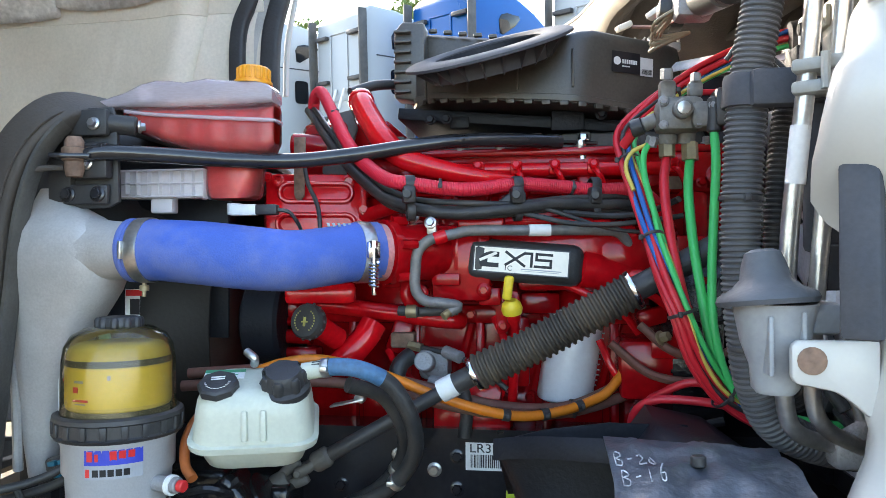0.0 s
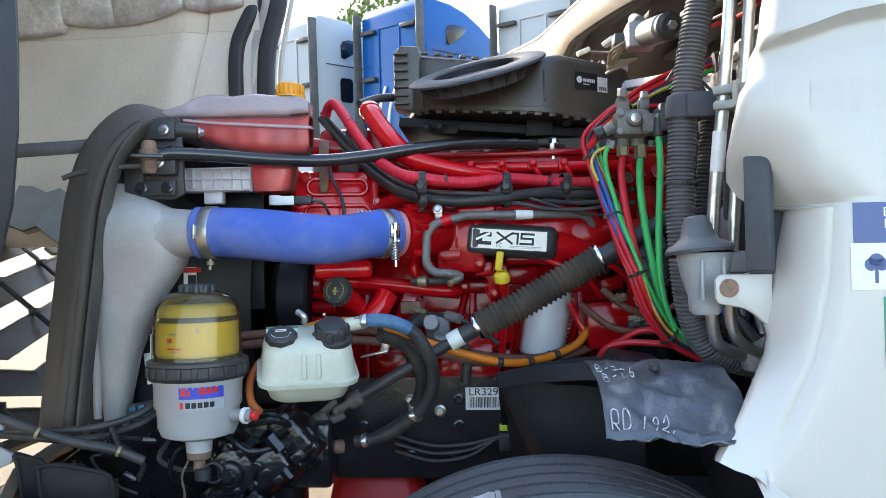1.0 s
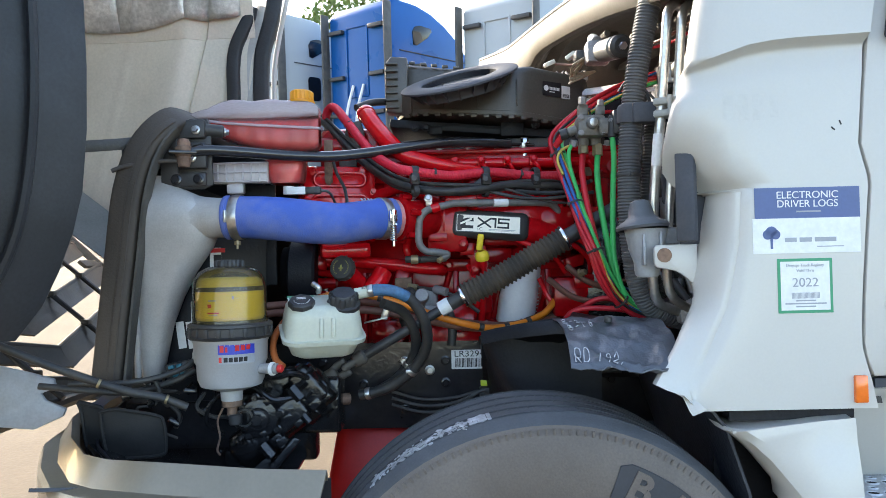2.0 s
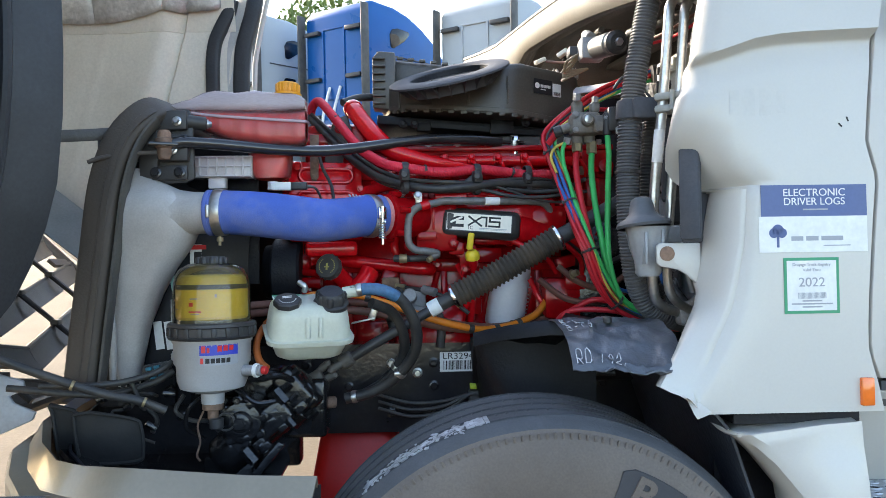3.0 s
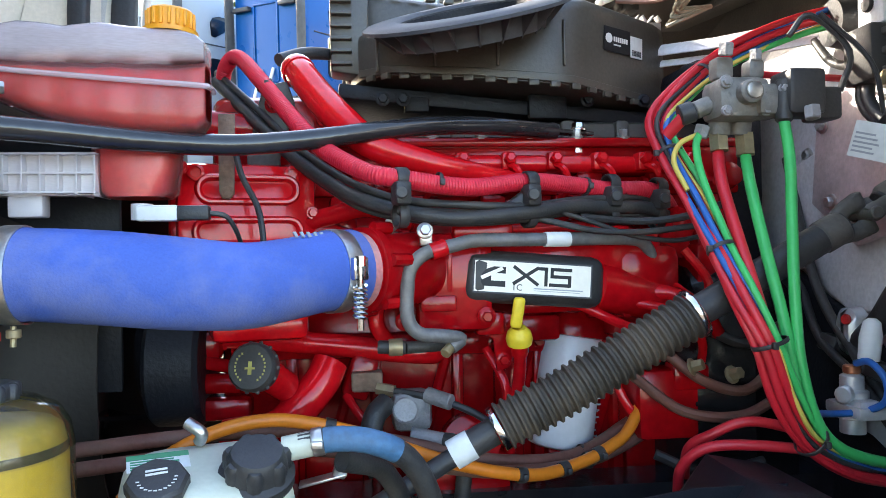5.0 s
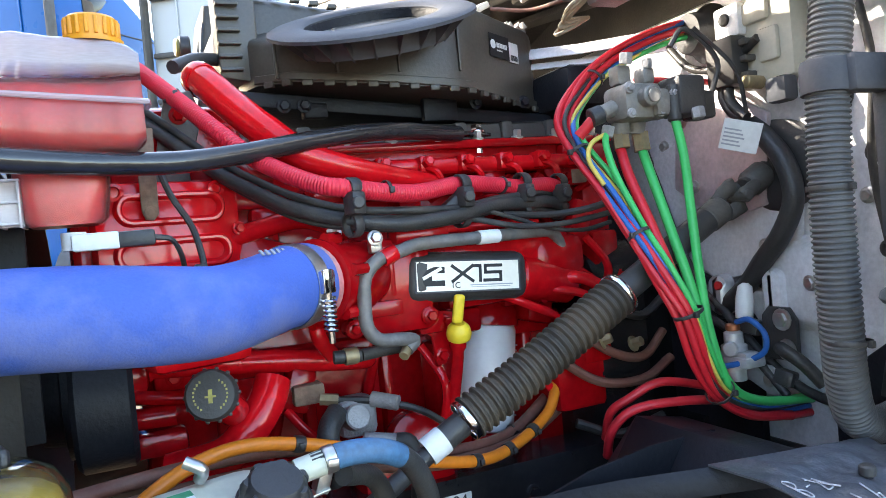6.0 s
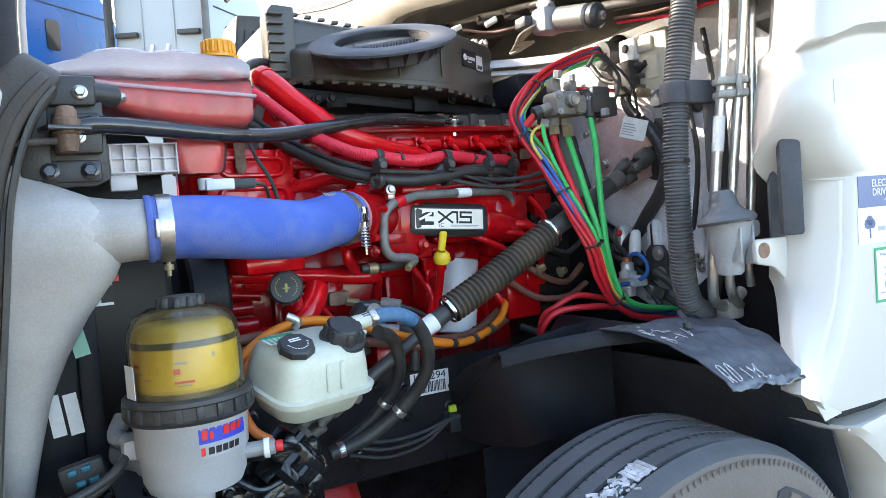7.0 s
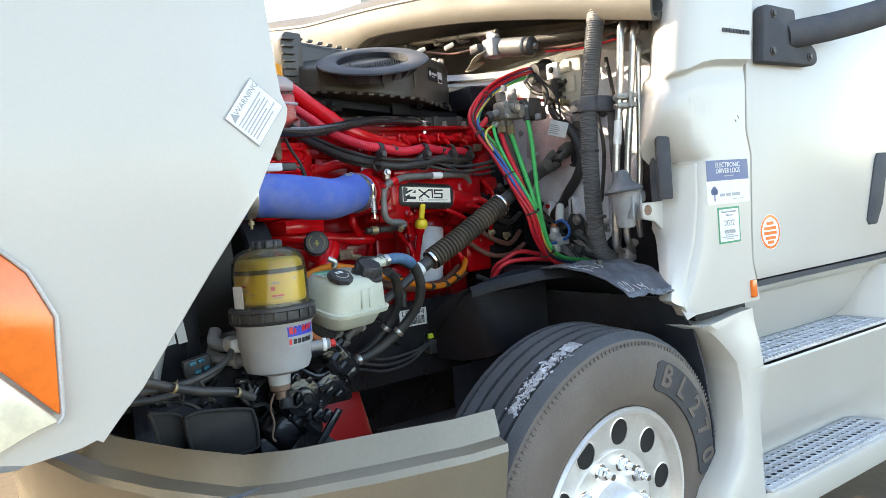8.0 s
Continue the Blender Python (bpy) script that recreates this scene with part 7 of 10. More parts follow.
for at, way in ((Vector((-0.805, 1.344, 1.402)), Vector((1, -0.05, 0))), (Vector((-0.412, 1.476, 1.396)), Vector((0.80, 0.60, 0.0)))):
    bm = bmesh.new()
    band(bm, at, way, 0.0632, 0.026, 0.0015, 40)
    cl = part("hose_clamp", bm, STEEL, hose, "bright steel band clamp")
    d = way.normalized()
    bm = bmesh.new()
    if at.x < -0.6:
        c = at + Vector((0, -0.012, -0.064))
        rod(bm, c, c + Vector((0, -0.002, -0.026)), 0.004, 8)
        rod(bm, c + Vector((0, 0, -0.004)), c + Vector((0, 0, -0.015)), 0.009, 10, bevel=0.001)
        part("clamp_screw", bm, BRASS, cl)
        bm = bmesh.new()
        box(bm, at + Vector((-0.02, -0.062, 0.0)), (0.007, 0.010, 0.034), 0.002)
        part("clamp_tag", bm, STEEL, cl)
    else:
        side_v = d.cross(Vector((0, 0, 1)))
        side_v = side_v if side_v.y < 0 else -side_v
        c = at + side_v * 0.066
        box(bm, c + Vector((0, 0, 0.004)), (0.026, 0.012, 0.034), 0.003, pose(0, 0, 0, 0, 0, 35))
        rod(bm, c + Vector((0, -0.003, 0.016)), c + Vector((0, 0.0, -0.085)), 0.005, 8)
        rod(bm, c + Vector((0, -0.003, 0.022)), c + Vector((0, -0.003, 0.008)), 0.009, 8)
        part("clamp_bolt", bm, CHROME, cl)
        bm = bmesh.new()
        pts = [c + Vector((0.009 * math.cos(a), 0.009 * math.sin(a), -0.020 - 0.00085 * i)) for i, a in ((i, i * 0.785) for i in range(58))]
        sweep(bm, pts, 0.0027, 6)
        part("clamp_spring", bm, CHROME, cl)
# printed marks at the far end of the sleeve
bm = bmesh.new()
for i in range(5):
    c = Vector((-0.462 + 0.009 * i, 1.445 + 0.007 * i - 0.030, 1.396 + 0.0545))
    box(bm, c, (0.005, 0.002, 0.010), 0, pose(0, 0, 0, -45, 0, 35))
part("printed_marks", bm, LABEL_GREY, blue)

# ---- strut across the engine ----
strut = thing("support_strut", (-0.45, 1.55, 1.58), "black steel support strut with flattened bolted ends", "strut")
bm = bmesh.new()
ln = spline([(-0.945, 1.338, 1.588), (-0.90, 1.350, 1.596), (-0.80, 1.392, 1.594), (-0.68, 1.440, 1.588), (-0.56, 1.488, 1.589), (-0.45, 1.533, 1.604), (-0.34, 1.577, 1.625), (-0.24, 1.615, 1.641), (-0.14, 1.655, 1.648), (-0.05, 1.693, 1.648), (0.0, 1.715, 1.648)], 5)
sweep(bm, ln, 0.0165, 16)
part("tube", bm, BLACK_GLOSS, strut)
bm = bmesh.new()
box(bm, (0.035, 1.731, 1.648), (0.10, 0.030, 0.008), 0.003, pose(0, 0, 0, 0, 0, 23))
part("flat_end", bm, BLACK_GLOSS, strut)
bm = bmesh.new()
box(bm, (-0.955, 1.330, 1.586), (0.075, 0.05, 0.010), 0.003, pose(0, 0, 0, 0, 0, 20))
part("flat_end", bm, BLACK_GLOSS, strut)
bm = bmesh.new()
hexbolt(bm, (0.052, 1.735, 1.654), (0, 0, 1), 0.012, 0.014)
rod(bm, (0.052, 1.735, 1.645), (0.052, 1.735, 1.61), 0.009, 8)
lathe(bm, [(0.014, 0), (0.014, 0.012)], Matrix.Translation((0.052, 1.735, 1.626)), 6)
part("end_bolt", bm, CHROME, strut)
bm = bmesh.new()
lathe(bm, [(0.015, -0.045), (0.019, -0.03), (0.019, -0.016), (0.024, -0.012), (0.024, 0.010), (0.018, 0.014), (0.018, 0.026), (0.013, 0.034)], Matrix.Translation((-0.952, 1.332, 1.592)), 16)
part("pivot_bolt", bm, RUST, strut, "rusty pivot bolt")
bm = bmesh.new()
sweep(bm, spline([(-0.97, 1.325, 1.565), (-1.02, 1.305, 1.56), (-1.09, 1.27, 1.545), (-1.12, 1.25, 1.53)], 5), 0.006, 8)
part("stay_cable", bm, SEAL, strut)
stay = thing("hood_stay", (-1.2, 1.5, 1.58), "flat black hood stay strap", "stay")
bm = bmesh.new()
sweep(bm, [(-0.98, 1.40, 1.64), (-1.13, 1.30, 1.61), (-1.35, 1.16, 1.575)], 0.016, 6, 0.3)
part("strap", bm, BLACK_DUSTY, stay)

# ---- coolant tank ----
tank = thing("coolant_tank", (-0.75, 1.52, 1.50), "milky plastic coolant tank half full of red coolant, orange cap", "tank")


def between(keys, k):
    """Rows of numbers with k steps put in between each two."""
    out = []
    for a, b in zip(keys, keys[1:]):
        out += [tuple(p + (q - p) * i / k for p, q in zip(a, b)) for i in range(k)]
    return out + [keys[-1]]


def tank_rings(dy0, dy1, top, grow=0.0, low=0.0):
    """Sections across the tank from its low left nose to its deep right end."""
    rings = []
    keys = ((-0.975, 1.712, 1.722), (-0.945, 1.706, 1.732), (-0.922, 1.698, 1.738), (-0.915, 1.662, 1.742), (-0.885, 1.650, 1.757), (-0.852, 1.638, 1.764), (-0.822, 1.628, 1.762), (-0.79, 1.618, 1.757), (-0.739, 1.608, 1.764), (-0.70, 1.602, 1.758), (-0.63, 1.600, 1.755), (-0.606, 1.604, 1.747), (-0.592, 1.618, 1.735))
    for x, z0, z1 in between(keys, 6):
        z1 = min(z1, top)
        z0 = min(max(z0, low), z1 - 0.004)
        cz, hz = (z0 + z1) / 2, (z1 - z0) / 2 - grow
        cy, hy = (dy0 + dy1) / 2, (dy1 - dy0) / 2 - grow - (0.003 + 0.0025 * math.sin(x * 115) + 0.002 * math.sin(x * 53) if grow else 0.0)
        cut = 0.10 * max(0.0, (x + 0.70) / 0.11) ** 1.6
        cy, hy = cy - cut / 2, hy - cut / 2
        hz = max(hz, 0.002)
        rings.append([(x, y, z) for y, z in rounded(cy, cz, hy, hz, min(hz, hy) * 0.55, 4)])
    return rings


bm = bmesh.new()
loft(bm, tank_rings(1.450, 1.605, 1.7065))
shell = part("shell", bm, TANK_SHELL, tank)
bm = bmesh.new()
loft(bm, tank_rings(1.450, 1.605, 9, 0.0, 1.7075))
part("upper_shell", bm, TANK_TOP, tank, "milky empty top of the tank")
bm = bmesh.new()
loft(bm, tank_rings(1.450, 1.605, 1.706, 0.004)[18:])
part("coolant", bm, COOLANT, tank, "red coolant showing through")
bm = bmesh.new()
rim_pts = [(-0.915, 1.447, 1.697), (-0.85, 1.445, 1.688), (-0.70, 1.444, 1.676), (-0.600, 1.445, 1.669), (-0.586, 1.455, 1.668), (-0.586, 1.49, 1.668)]
sweep(bm, spline(rim_pts, 4), 0.0042, 8)
part("seam_rim", bm, TANK_TOP, tank)
bm = bmesh.new()
loft(bm, [[(x, y, z) for x, y in rounded(-0.704, 1.520, hx * 0.92, 0.045, 0.028, 4)] for z, hx in ((1.512, 0.050), (1.520, 0.060), (1.56, 0.066), (1.61, 0.070))])
part("sump", bm, TANK_SHELL, tank)
bm = bmesh.new()
loft(bm, [[(x, y, z) for x, y in rounded(-0.704, 1.520, hx * 0.92 - 0.005, 0.041, 0.026, 4)] for z, hx in ((1.512, 0.050), (1.520, 0.060), (1.56, 0.066), (1.61, 0.070))])
part("sump_coolant", bm, COOLANT, tank)
bm = bmesh.new()
mm = Matrix.Translation((-0.647, 1.487, 1.752)) @ pose(0, 0, 0, 0, 2, 0)
lathe(bm, [(0.040, 0.0), (0.040, 0.006), (0.033, 0.008), (0.033, 0.034), (0.030, 0.037), (0.0, 0.037)], mm, 28, cap=False)
pcap = part("cap", bm, ORANGE_CAP, tank, "ribbed orange pressure cap")
for i in range(18):
    bm = bmesh.new()
    a = 2 * math.pi * i / 18
    box(bm, mm @ Vector((0.0335 * math.cos(a), 0.0335 * math.sin(a), 0.021)), (0.005, 0.005, 0.024), 0.0015)
    part("grip_rib", bm, ORANGE_CAP, pcap)
# mounting flange with a rib grid
bm = bmesh.new()
box(bm, (-0.852, 1.484, 1.545), (0.205, 0.004, 0.062), 0.001)
mf = part("mount_flange", bm, FLANGE_PLASTIC, tank, "milky ribbed mounting flange")
for i in range(9):
    h_rib = 0.060 - 0.003 * (8 - i) * 0.6
    bm = bmesh.new()
    box(bm, (-0.952 + 0.025 * i, 1.502, 1.572 - h_rib / 2), (0.0032, 0.07, h_rib), 0.0008)
    part("flange_rib", bm, FLANGE_PLASTIC, mf)
for z in (1.574, 1.546, 1.518):
    bm = bmesh.new()
    box(bm, (-0.852, 1.502, z), (0.205, 0.07, 0.0032), 0.0008)
    part("flange_shelf", bm, FLANGE_PLASTIC, mf)
bm = bmesh.new()
box(bm, (-0.855, 1.50, 1.500), (0.050, 0.03, 0.034), 0.004)
part("flange_foot", bm, FLANGE_PLASTIC, mf)
bm = bmesh.new()
rod(bm, (-0.695, 1.50, 1.502), (-0.695, 1.50, 1.478), 0.016, 14)
box(bm, (-0.668, 1.487, 1.487), (0.06, 0.024, 0.024), 0.004)
part("level_sensor", bm, WHITE_PLASTIC, tank)
bm = bmesh.new()
box(bm, (-0.618, 1.487, 1.487), (0.05, 0.022, 0.022), 0.004)
sweep(bm, spline([(-0.595, 1.487, 1.487), (-0.572, 1.495, 1.482), (-0.56, 1.51, 1.462), (-0.555, 1.53, 1.44)], 5), 0.004, 6)
part("sensor_plug", bm, BLACK, tank)

# ---- fuel filter ----
fuel = thing("fuel_filter", (-0.80, 1.235, 0.88), "fuel filter with an amber bowl over a grey cast body", "filter")
FX, FY = -0.803, 1.245


def at_axis(z):
    return Matrix.Translation((FX, FY, z))


bm = bmesh.new()
lathe(bm, [(0.100, 1.100), (0.097, 1.13), (0.096, 1.205), (0.092, 1.230), (0.080, 1.250), (0.058, 1.262), (0.030, 1.266), (0.0, 1.267)], at_axis(0), 48, cap=False)
part("bowl", bm, BOWL, fuel, "clear amber plastic bowl")
bm = bmesh.new()
mm = at_axis(1.264)
lathe(bm, [(0.030, -0.004), (0.036, -0.001), (0.036, 0.012), (0.032, 0.017), (0.0, 0.018)], mm, 28, cap=False)
for i in range(10):
    a = 2 * math.pi * i / 10
    lathe(bm, [(0.008, -0.002), (0.008, 0.012), (0.005, 0.016)], mm @ Matrix.Translation((0.034 * math.cos(a), 0.034 * math.sin(a), 0)), 8)
part("vent_cap", bm, BLACK, fuel)
bm = bmesh.new()
lathe(bm, [(0.0, 1.236), (0.074, 1.234), (0.084, 1.226), (0.087, 1.212), (0.0885, 1.203), (0.0885, 1.125), (0.084, 1.120), (0.084, 1.095)], at_axis(0), 48, cap=False)
element = part("filter_element", bm, material("pleated_element", (0.56, 0.43, 0.08), 0.5, 0, 0.12, 10, 0.1), fuel)
bm = bmesh.new()
lathe(bm, [(0.0898, 1.197), (0.0898, 1.130)], at_axis(0), 48, cap=False)
lab2 = part("label", bm, LABEL_YELLOW, element, "yellow filter label")
bm = bmesh.new()
for da, z, w, h in ((-1.88, 1.162, 0.011, 0.010), (-1.76, 1.144, 0.032, 0.004), (-2.75, 1.172, 0.016, 0.004)):
    c = Vector((FX + 0.0903 * math.cos(da), FY + 0.0903 * math.sin(da), z))
    slab(bm, face(c, (-math.sin(da), math.cos(da), 0), (0, 0, 1)), -w / 2, -h / 2, w / 2, h / 2, 0.001)
part("label_print", bm, LABEL_RED, lab2)
bm = bmesh.new()
for da, z, w, h in ((-1.80, 1.176, 0.020, 0.004), (-1.20, 1.183, 0.005, 0.008), (-2.72, 1.160, 0.020, 0.0025), (-1.76, 1.138, 0.022, 0.002), (-2.45, 1.150, 0.012, 0.002)):
    c = Vector((FX + 0.0903 * math.cos(da), FY + 0.0903 * math.sin(da), z))
    slab(bm, face(c, (-math.sin(da), math.cos(da), 0), (0, 0, 1)), -w / 2, -h / 2, w / 2, h / 2, 0.0008)
part("small_print", bm, INK_GREY, lab2)
for z0, z1, r in ((1.199, 1.2105, 0.0890), (1.100, 1.127, 0.0860)):
    bm = bmesh.new()
    lathe(bm, [(r, z0), (r, z1)], at_axis(0), 48, cap=False)
    part("dark_band", bm, INK, element)
bm = bmesh.new()
for da, z in ((-2.9, 1.125),):
    c = Vector((FX + 0.0975 * math.cos(da), FY + 0.0975 * math.sin(da), 1.145))
    slab(bm, face(c, (-math.sin(da), math.cos(da), 0), (0, 0, 1)), -0.020, -0.028, 0.020, 0.028, 0.001)
part("paper_label", bm, LABEL_WHITE, fuel, "small white paper label")
bm = bmesh.new()
lathe(bm, [(0.098, 1.114), (0.103, 1.116), (0.110, 1.112), (0.111, 1.105), (0.107, 1.102), (0.107, 1.082), (0.111, 1.079), (0.107, 1.073), (0.095, 1.072)], at_axis(0), 48, cap=False)
collar = part("collar", bm, BLACK, fuel, "ribbed black collar nut")
for i in range(20):
    a = 2 * math.pi * i / 20
    bm = bmesh.new()
    box(bm, at_axis(1.092) @ Vector((0.1085 * math.cos(a), 0.1085 * math.sin(a), 0)), (0.006, 0.012, 0.023), 0.002, pose(0, 0, 0, 0, 0, math.degrees(a)))
    part("collar_rib", bm, BLACK, collar)
bm = bmesh.new()
lathe(bm, [(0.100, 1.076), (0.101, 1.073), (0.100, 1.066), (0.0965, 1.062), (0.0955, 1.012), (0.090, 1.004), (0.088, 0.966), (0.080, 0.947), (0.045, 0.935), (0.030, 0.934), (0.028, 0.905), (0.018, 0.903)], at_axis(0), 48)
box(bm, (FX - 0.07, FY + 0.05, 1.02), (0.09, 0.07, 0.04), 0.012)
body = part("body", bm, material("grey_powder_coat", (0.40, 0.40, 0.41), 0.45, 0.1, 0.08, 12, 0.04, 240, dust=0.12), fuel, "grey cast filter body")
bm = bmesh.new()
rod(bm, (FX, FY, 0.910), (FX, FY, 0.888), 0.027, 14, bevel=0.003)
rod(bm, (FX, FY, 0.892), (FX, FY, 0.865), 0.014, 12)
part("drain_valve", bm, RUST, body)
bm = bmesh.new()
rod(bm, (FX + 0.01, FY - 0.005, 0.868), (FX + 0.01, FY - 0.005, 0.840), 0.018, 14, bevel=0.003)
sweep(bm, [(FX + 0.035 + 0.022 * math.cos(a), FY - 0.01, 0.858 + 0.022 * math.sin(a)) for a in (k * 0.35 - 2.2 for k in range(14))], 0.003, 6)
part("drain_plug", bm, BLACK, body)
bm = bmesh.new()
sweep(bm, spline([(FX - 0.022, FY - 0.01, 0.885), (FX - 0.036, FY - 0.012, 0.85), (FX - 0.030, FY - 0.012, 0.81), (FX - 0.038, FY - 0.012, 0.775), (FX - 0.03, FY - 0.012, 0.76)], 5), 0.0028, 6)
part("drain_wire", bm, RUST, body)
bm = bmesh.new()
rod(bm, (FX + 0.07, FY - 0.02, 0.990), (FX + 0.135, FY - 0.040, 0.992), 0.014, 16, bevel=0.002)
part("outlet", bm, ALU_DARK, body)
bm = bmesh.new()
band(bm, (FX + 0.120, FY - 0.036, 0.991), (1, -0.3, 0), 0.0170, 0.010, 0.003, 16)
part("outlet_clip", bm, LABEL_WHITE, body)
bm = bmesh.new()
rod(bm, (FX + 0.135, FY - 0.040, 0.992), (FX + 0.148, FY - 0.044, 0.992), 0.0105, 14, bevel=0.002)
part("outlet_seal", bm, LABEL_RED, body)
for z, k in ((1.005, 0.0), (0.965, 0.02)):
    bm = bmesh.new()
    sweep(bm, spline([(FX - 0.05, FY + 0.06 + k, z), (FX - 0.085, FY + 0.10 + k, z + 0.004), (FX - 0.115, FY + 0.145 + k, z + 0.012), (FX - 0.10, FY + 0.175 + k, z + 0.04)], 5), 0.017, 14)
    band(bm, (FX - 0.072, FY + 0.085 + k, z + 0.001), (-0.66, 0.75, 0), 0.021, 0.012, 0.004, 14)
    part("inlet_elbow", bm, ALU_DARK, body)
da = -1.12
c = Vector((FX + 0.0935 * math.cos(da), FY + 0.0935 * math.sin(da), 1.012))
bm = bmesh.new()
for a, z0, z1, mat_i in ((0, 1.012, 1.036, 0),):
    for i in range(8):
        a0 = da - 0.5 + i * 0.125
        a1 = a0 + 0.125
        b = bmesh.new()
        q = [(FX + 0.0966 * math.cos(t), FY + 0.0966 * math.sin(t)) for t in (a0, a1)]
        b.faces.new([b.verts.new(v) for v in ((*q[0], 1.037), (*q[1], 1.037), (*q[1], 1.066), (*q[0], 1.066))])
        join(bm, b)
dl = part("maker_label", bm, LABEL_BLUE, body, "blue and silver maker label")
bm = bmesh.new()
for i in range(8):
    a0 = da - 0.5 + i * 0.125
    a1 = a0 + 0.125
    b = bmesh.new()
    q = [(FX + 0.0966 * math.cos(t), FY + 0.0966 * math.sin(t)) for t in (a0, a1)]
    b.faces.new([b.verts.new(v) for v in ((*q[0], 1.013), (*q[1], 1.013), (*q[1], 1.0365), (*q[0], 1.0365))])
    join(bm, b)
part("label_field", bm, LABEL_GREY, dl)
for da2, z, w, h in ((-1.52, 1.052, 0.010, 0.017), (-1.40, 1.050, 0.006, 0.013), (-1.12, 1.052, 0.011, 0.018), (-0.97, 1.052, 0.011, 0.018), (-0.82, 1.052, 0.011, 0.018), (-1.56, 1.024, 0.007, 0.014)):
    bm = bmesh.new()
    c = Vector((FX + 0.0968 * math.cos(da2), FY + 0.0968 * math.sin(da2), z))
    slab(bm, face(c, (-math.sin(da2), math.cos(da2), 0), (0.35, 0, 1)), -w / 2, -h / 2, w / 2, h / 2, 0.0006)
    part("label_bar", bm, LABEL_RED, dl)
for da2 in (-1.42, -1.29, -1.16, -1.03, -0.90):
    bm = bmesh.new()
    c = Vector((FX + 0.0968 * math.cos(da2), FY + 0.0968 * math.sin(da2), 1.024))
    slab(bm, face(c, (-math.sin(da2), math.cos(da2), 0), (0.2, 0, 1)), -0.005, -0.006, 0.005, 0.006, 0.0006)
    part("label_bar", bm, INK, dl)

# ---- steering fluid reservoir ----
res = thing("steering_reservoir", (-0.555, 1.29, 1.02), "milky white steering fluid reservoir with black caps", "reservoir")
RM = Matrix.Translation((-0.562, 1.295, 1.10)) @ pose(0, 0, 0, 14, 0, 4) @ Matrix.Translation((0, 0, -1.10))
RB = Matrix.Translation((-0.566, 1.300, 1.10)) @ pose(0, 0, 0, 14, 0, 17) @ Matrix.Translation((0, 0, -1.10))
bm = bmesh.new()
rings = []
for z, hx, hy, cx in ((1.020, 0.072, 0.055, 0.0), (1.028, 0.086, 0.068, 0.0), (1.066, 0.100, 0.082, 0.0), (1.068, 0.112, 0.094, 0.0), (1.080, 0.114, 0.096, 0.0), (1.082, 0.106, 0.088, 0.0), (1.125, 0.101, 0.081, 0.0), (1.146, 0.097, 0.077, 0.0), (1.158, 0.090, 0.070, 0.0), (1.165, 0.078, 0.058, 0.0), (1.168, 0.060, 0.042, 0.0)):
    rings.append([RB @ Vector((x, y, z)) for x, y in rounded(cx, 0, hx, hy, min(0.042, hy * 0.6), 5)])
loft(bm, rings)
for dx in (-0.012, 0.020):
    box(bm, RB @ Vector((dx, -0.082, 1.115)), (0.012, 0.012, 0.055), 0.004)
part("body", bm, RES, res)
for p, r, n, lab_t in (((-0.050, -0.042, 1.164), 0.036, 8, "octagonal black filler cap with white print"), ((0.059, -0.012, 1.158), 0.046, 7, "lobed black cap")):
    bm = bmesh.new()
    mm = RM @ Matrix.Translation(p) @ pose(0, 0, 0, 14, 0, 12)
    if n == 8:
        lathe(bm, [(0.026, -0.01), (0.026, 0.004), (r, 0.004), (r, 0.016), (r - 0.004, 0.020), (0, 0.021)], mm, 8, cap=False)
    else:
        lathe(bm, [(0.03, -0.012), (r, -0.006), (r, 0.006), (r - 0.008, 0.010), (r - 0.010, 0.030), (r - 0.016, 0.038), (0, 0.039)], mm, 32, cap=False)
    capb = part("cap", bm, BLACK, res, lab_t)
    for i in range(n if n == 7 else 0):
        a = 2 * math.pi * i / n
        bm = bmesh.new()
        lathe(bm, [(0.011, 0.006), (0.011, 0.028), (0.007, 0.034)], mm @ Matrix.Translation((0.031 * math.cos(a), 0.031 * math.sin(a), 0)), 10)
        part("grip_lobe", bm, BLACK, capb)
    if n == 8:
        bm = bmesh.new()
        for i in range(12):
            a = math.pi * (1.05 + 0.9 * i / 11)
            box(bm, mm @ Vector((0.021 * math.cos(a), 0.021 * math.sin(a), 0.0212)), (0.0035, 0.002, 0.001), 0)
        for z in (0.004, 0.010):
            slab(bm, mm, -0.012, z, 0.012, z + 0.003, 0.0006, 0.021)
        part("cap_print", bm, LABEL_WHITE, capb)
bm = bmesh.new()
slab(bm, RB @ Matrix.Translation((-0.052, 0.020, 1.1685)), -0.040, -0.020, 0.032, 0.020, 0.001)
gl = part("paper_label", bm, LABEL_WHITE, res, "green and white fluid label")
bm = bmesh.new()
slab(bm, RB @ Matrix.Translation((-0.052, 0.020, 1.1685)), -0.040, 0.008, 0.032, 0.020, 0.0006, 0.001)
for k in range(4):
    slab(bm, RB @ Matrix.Translation((-0.052, 0.020, 1.1685)), -0.036, -0.016 + 0.006 * k, 0.020 - 0.006 * (k % 2), -0.0135 + 0.006 * k, 0.0006, 0.001)
part("label_band", bm, LABEL_GREEN, gl)
bm = bmesh.new()
sweep(bm, spline([RM @ Vector((-0.015, 0.05, 1.175)), RM @ Vector((-0.012, 0.045, 1.19)), RM @ Vector((-0.03, 0.055, 1.20))], 5), 0.008, 10)
part("clip", bm, STEEL, res)
bm = bmesh.new()
rod(bm, (-0.470, 1.285, 1.180), (-0.435, 1.285, 1.186), 0.016, 14)
part("spout", bm, RES, res)
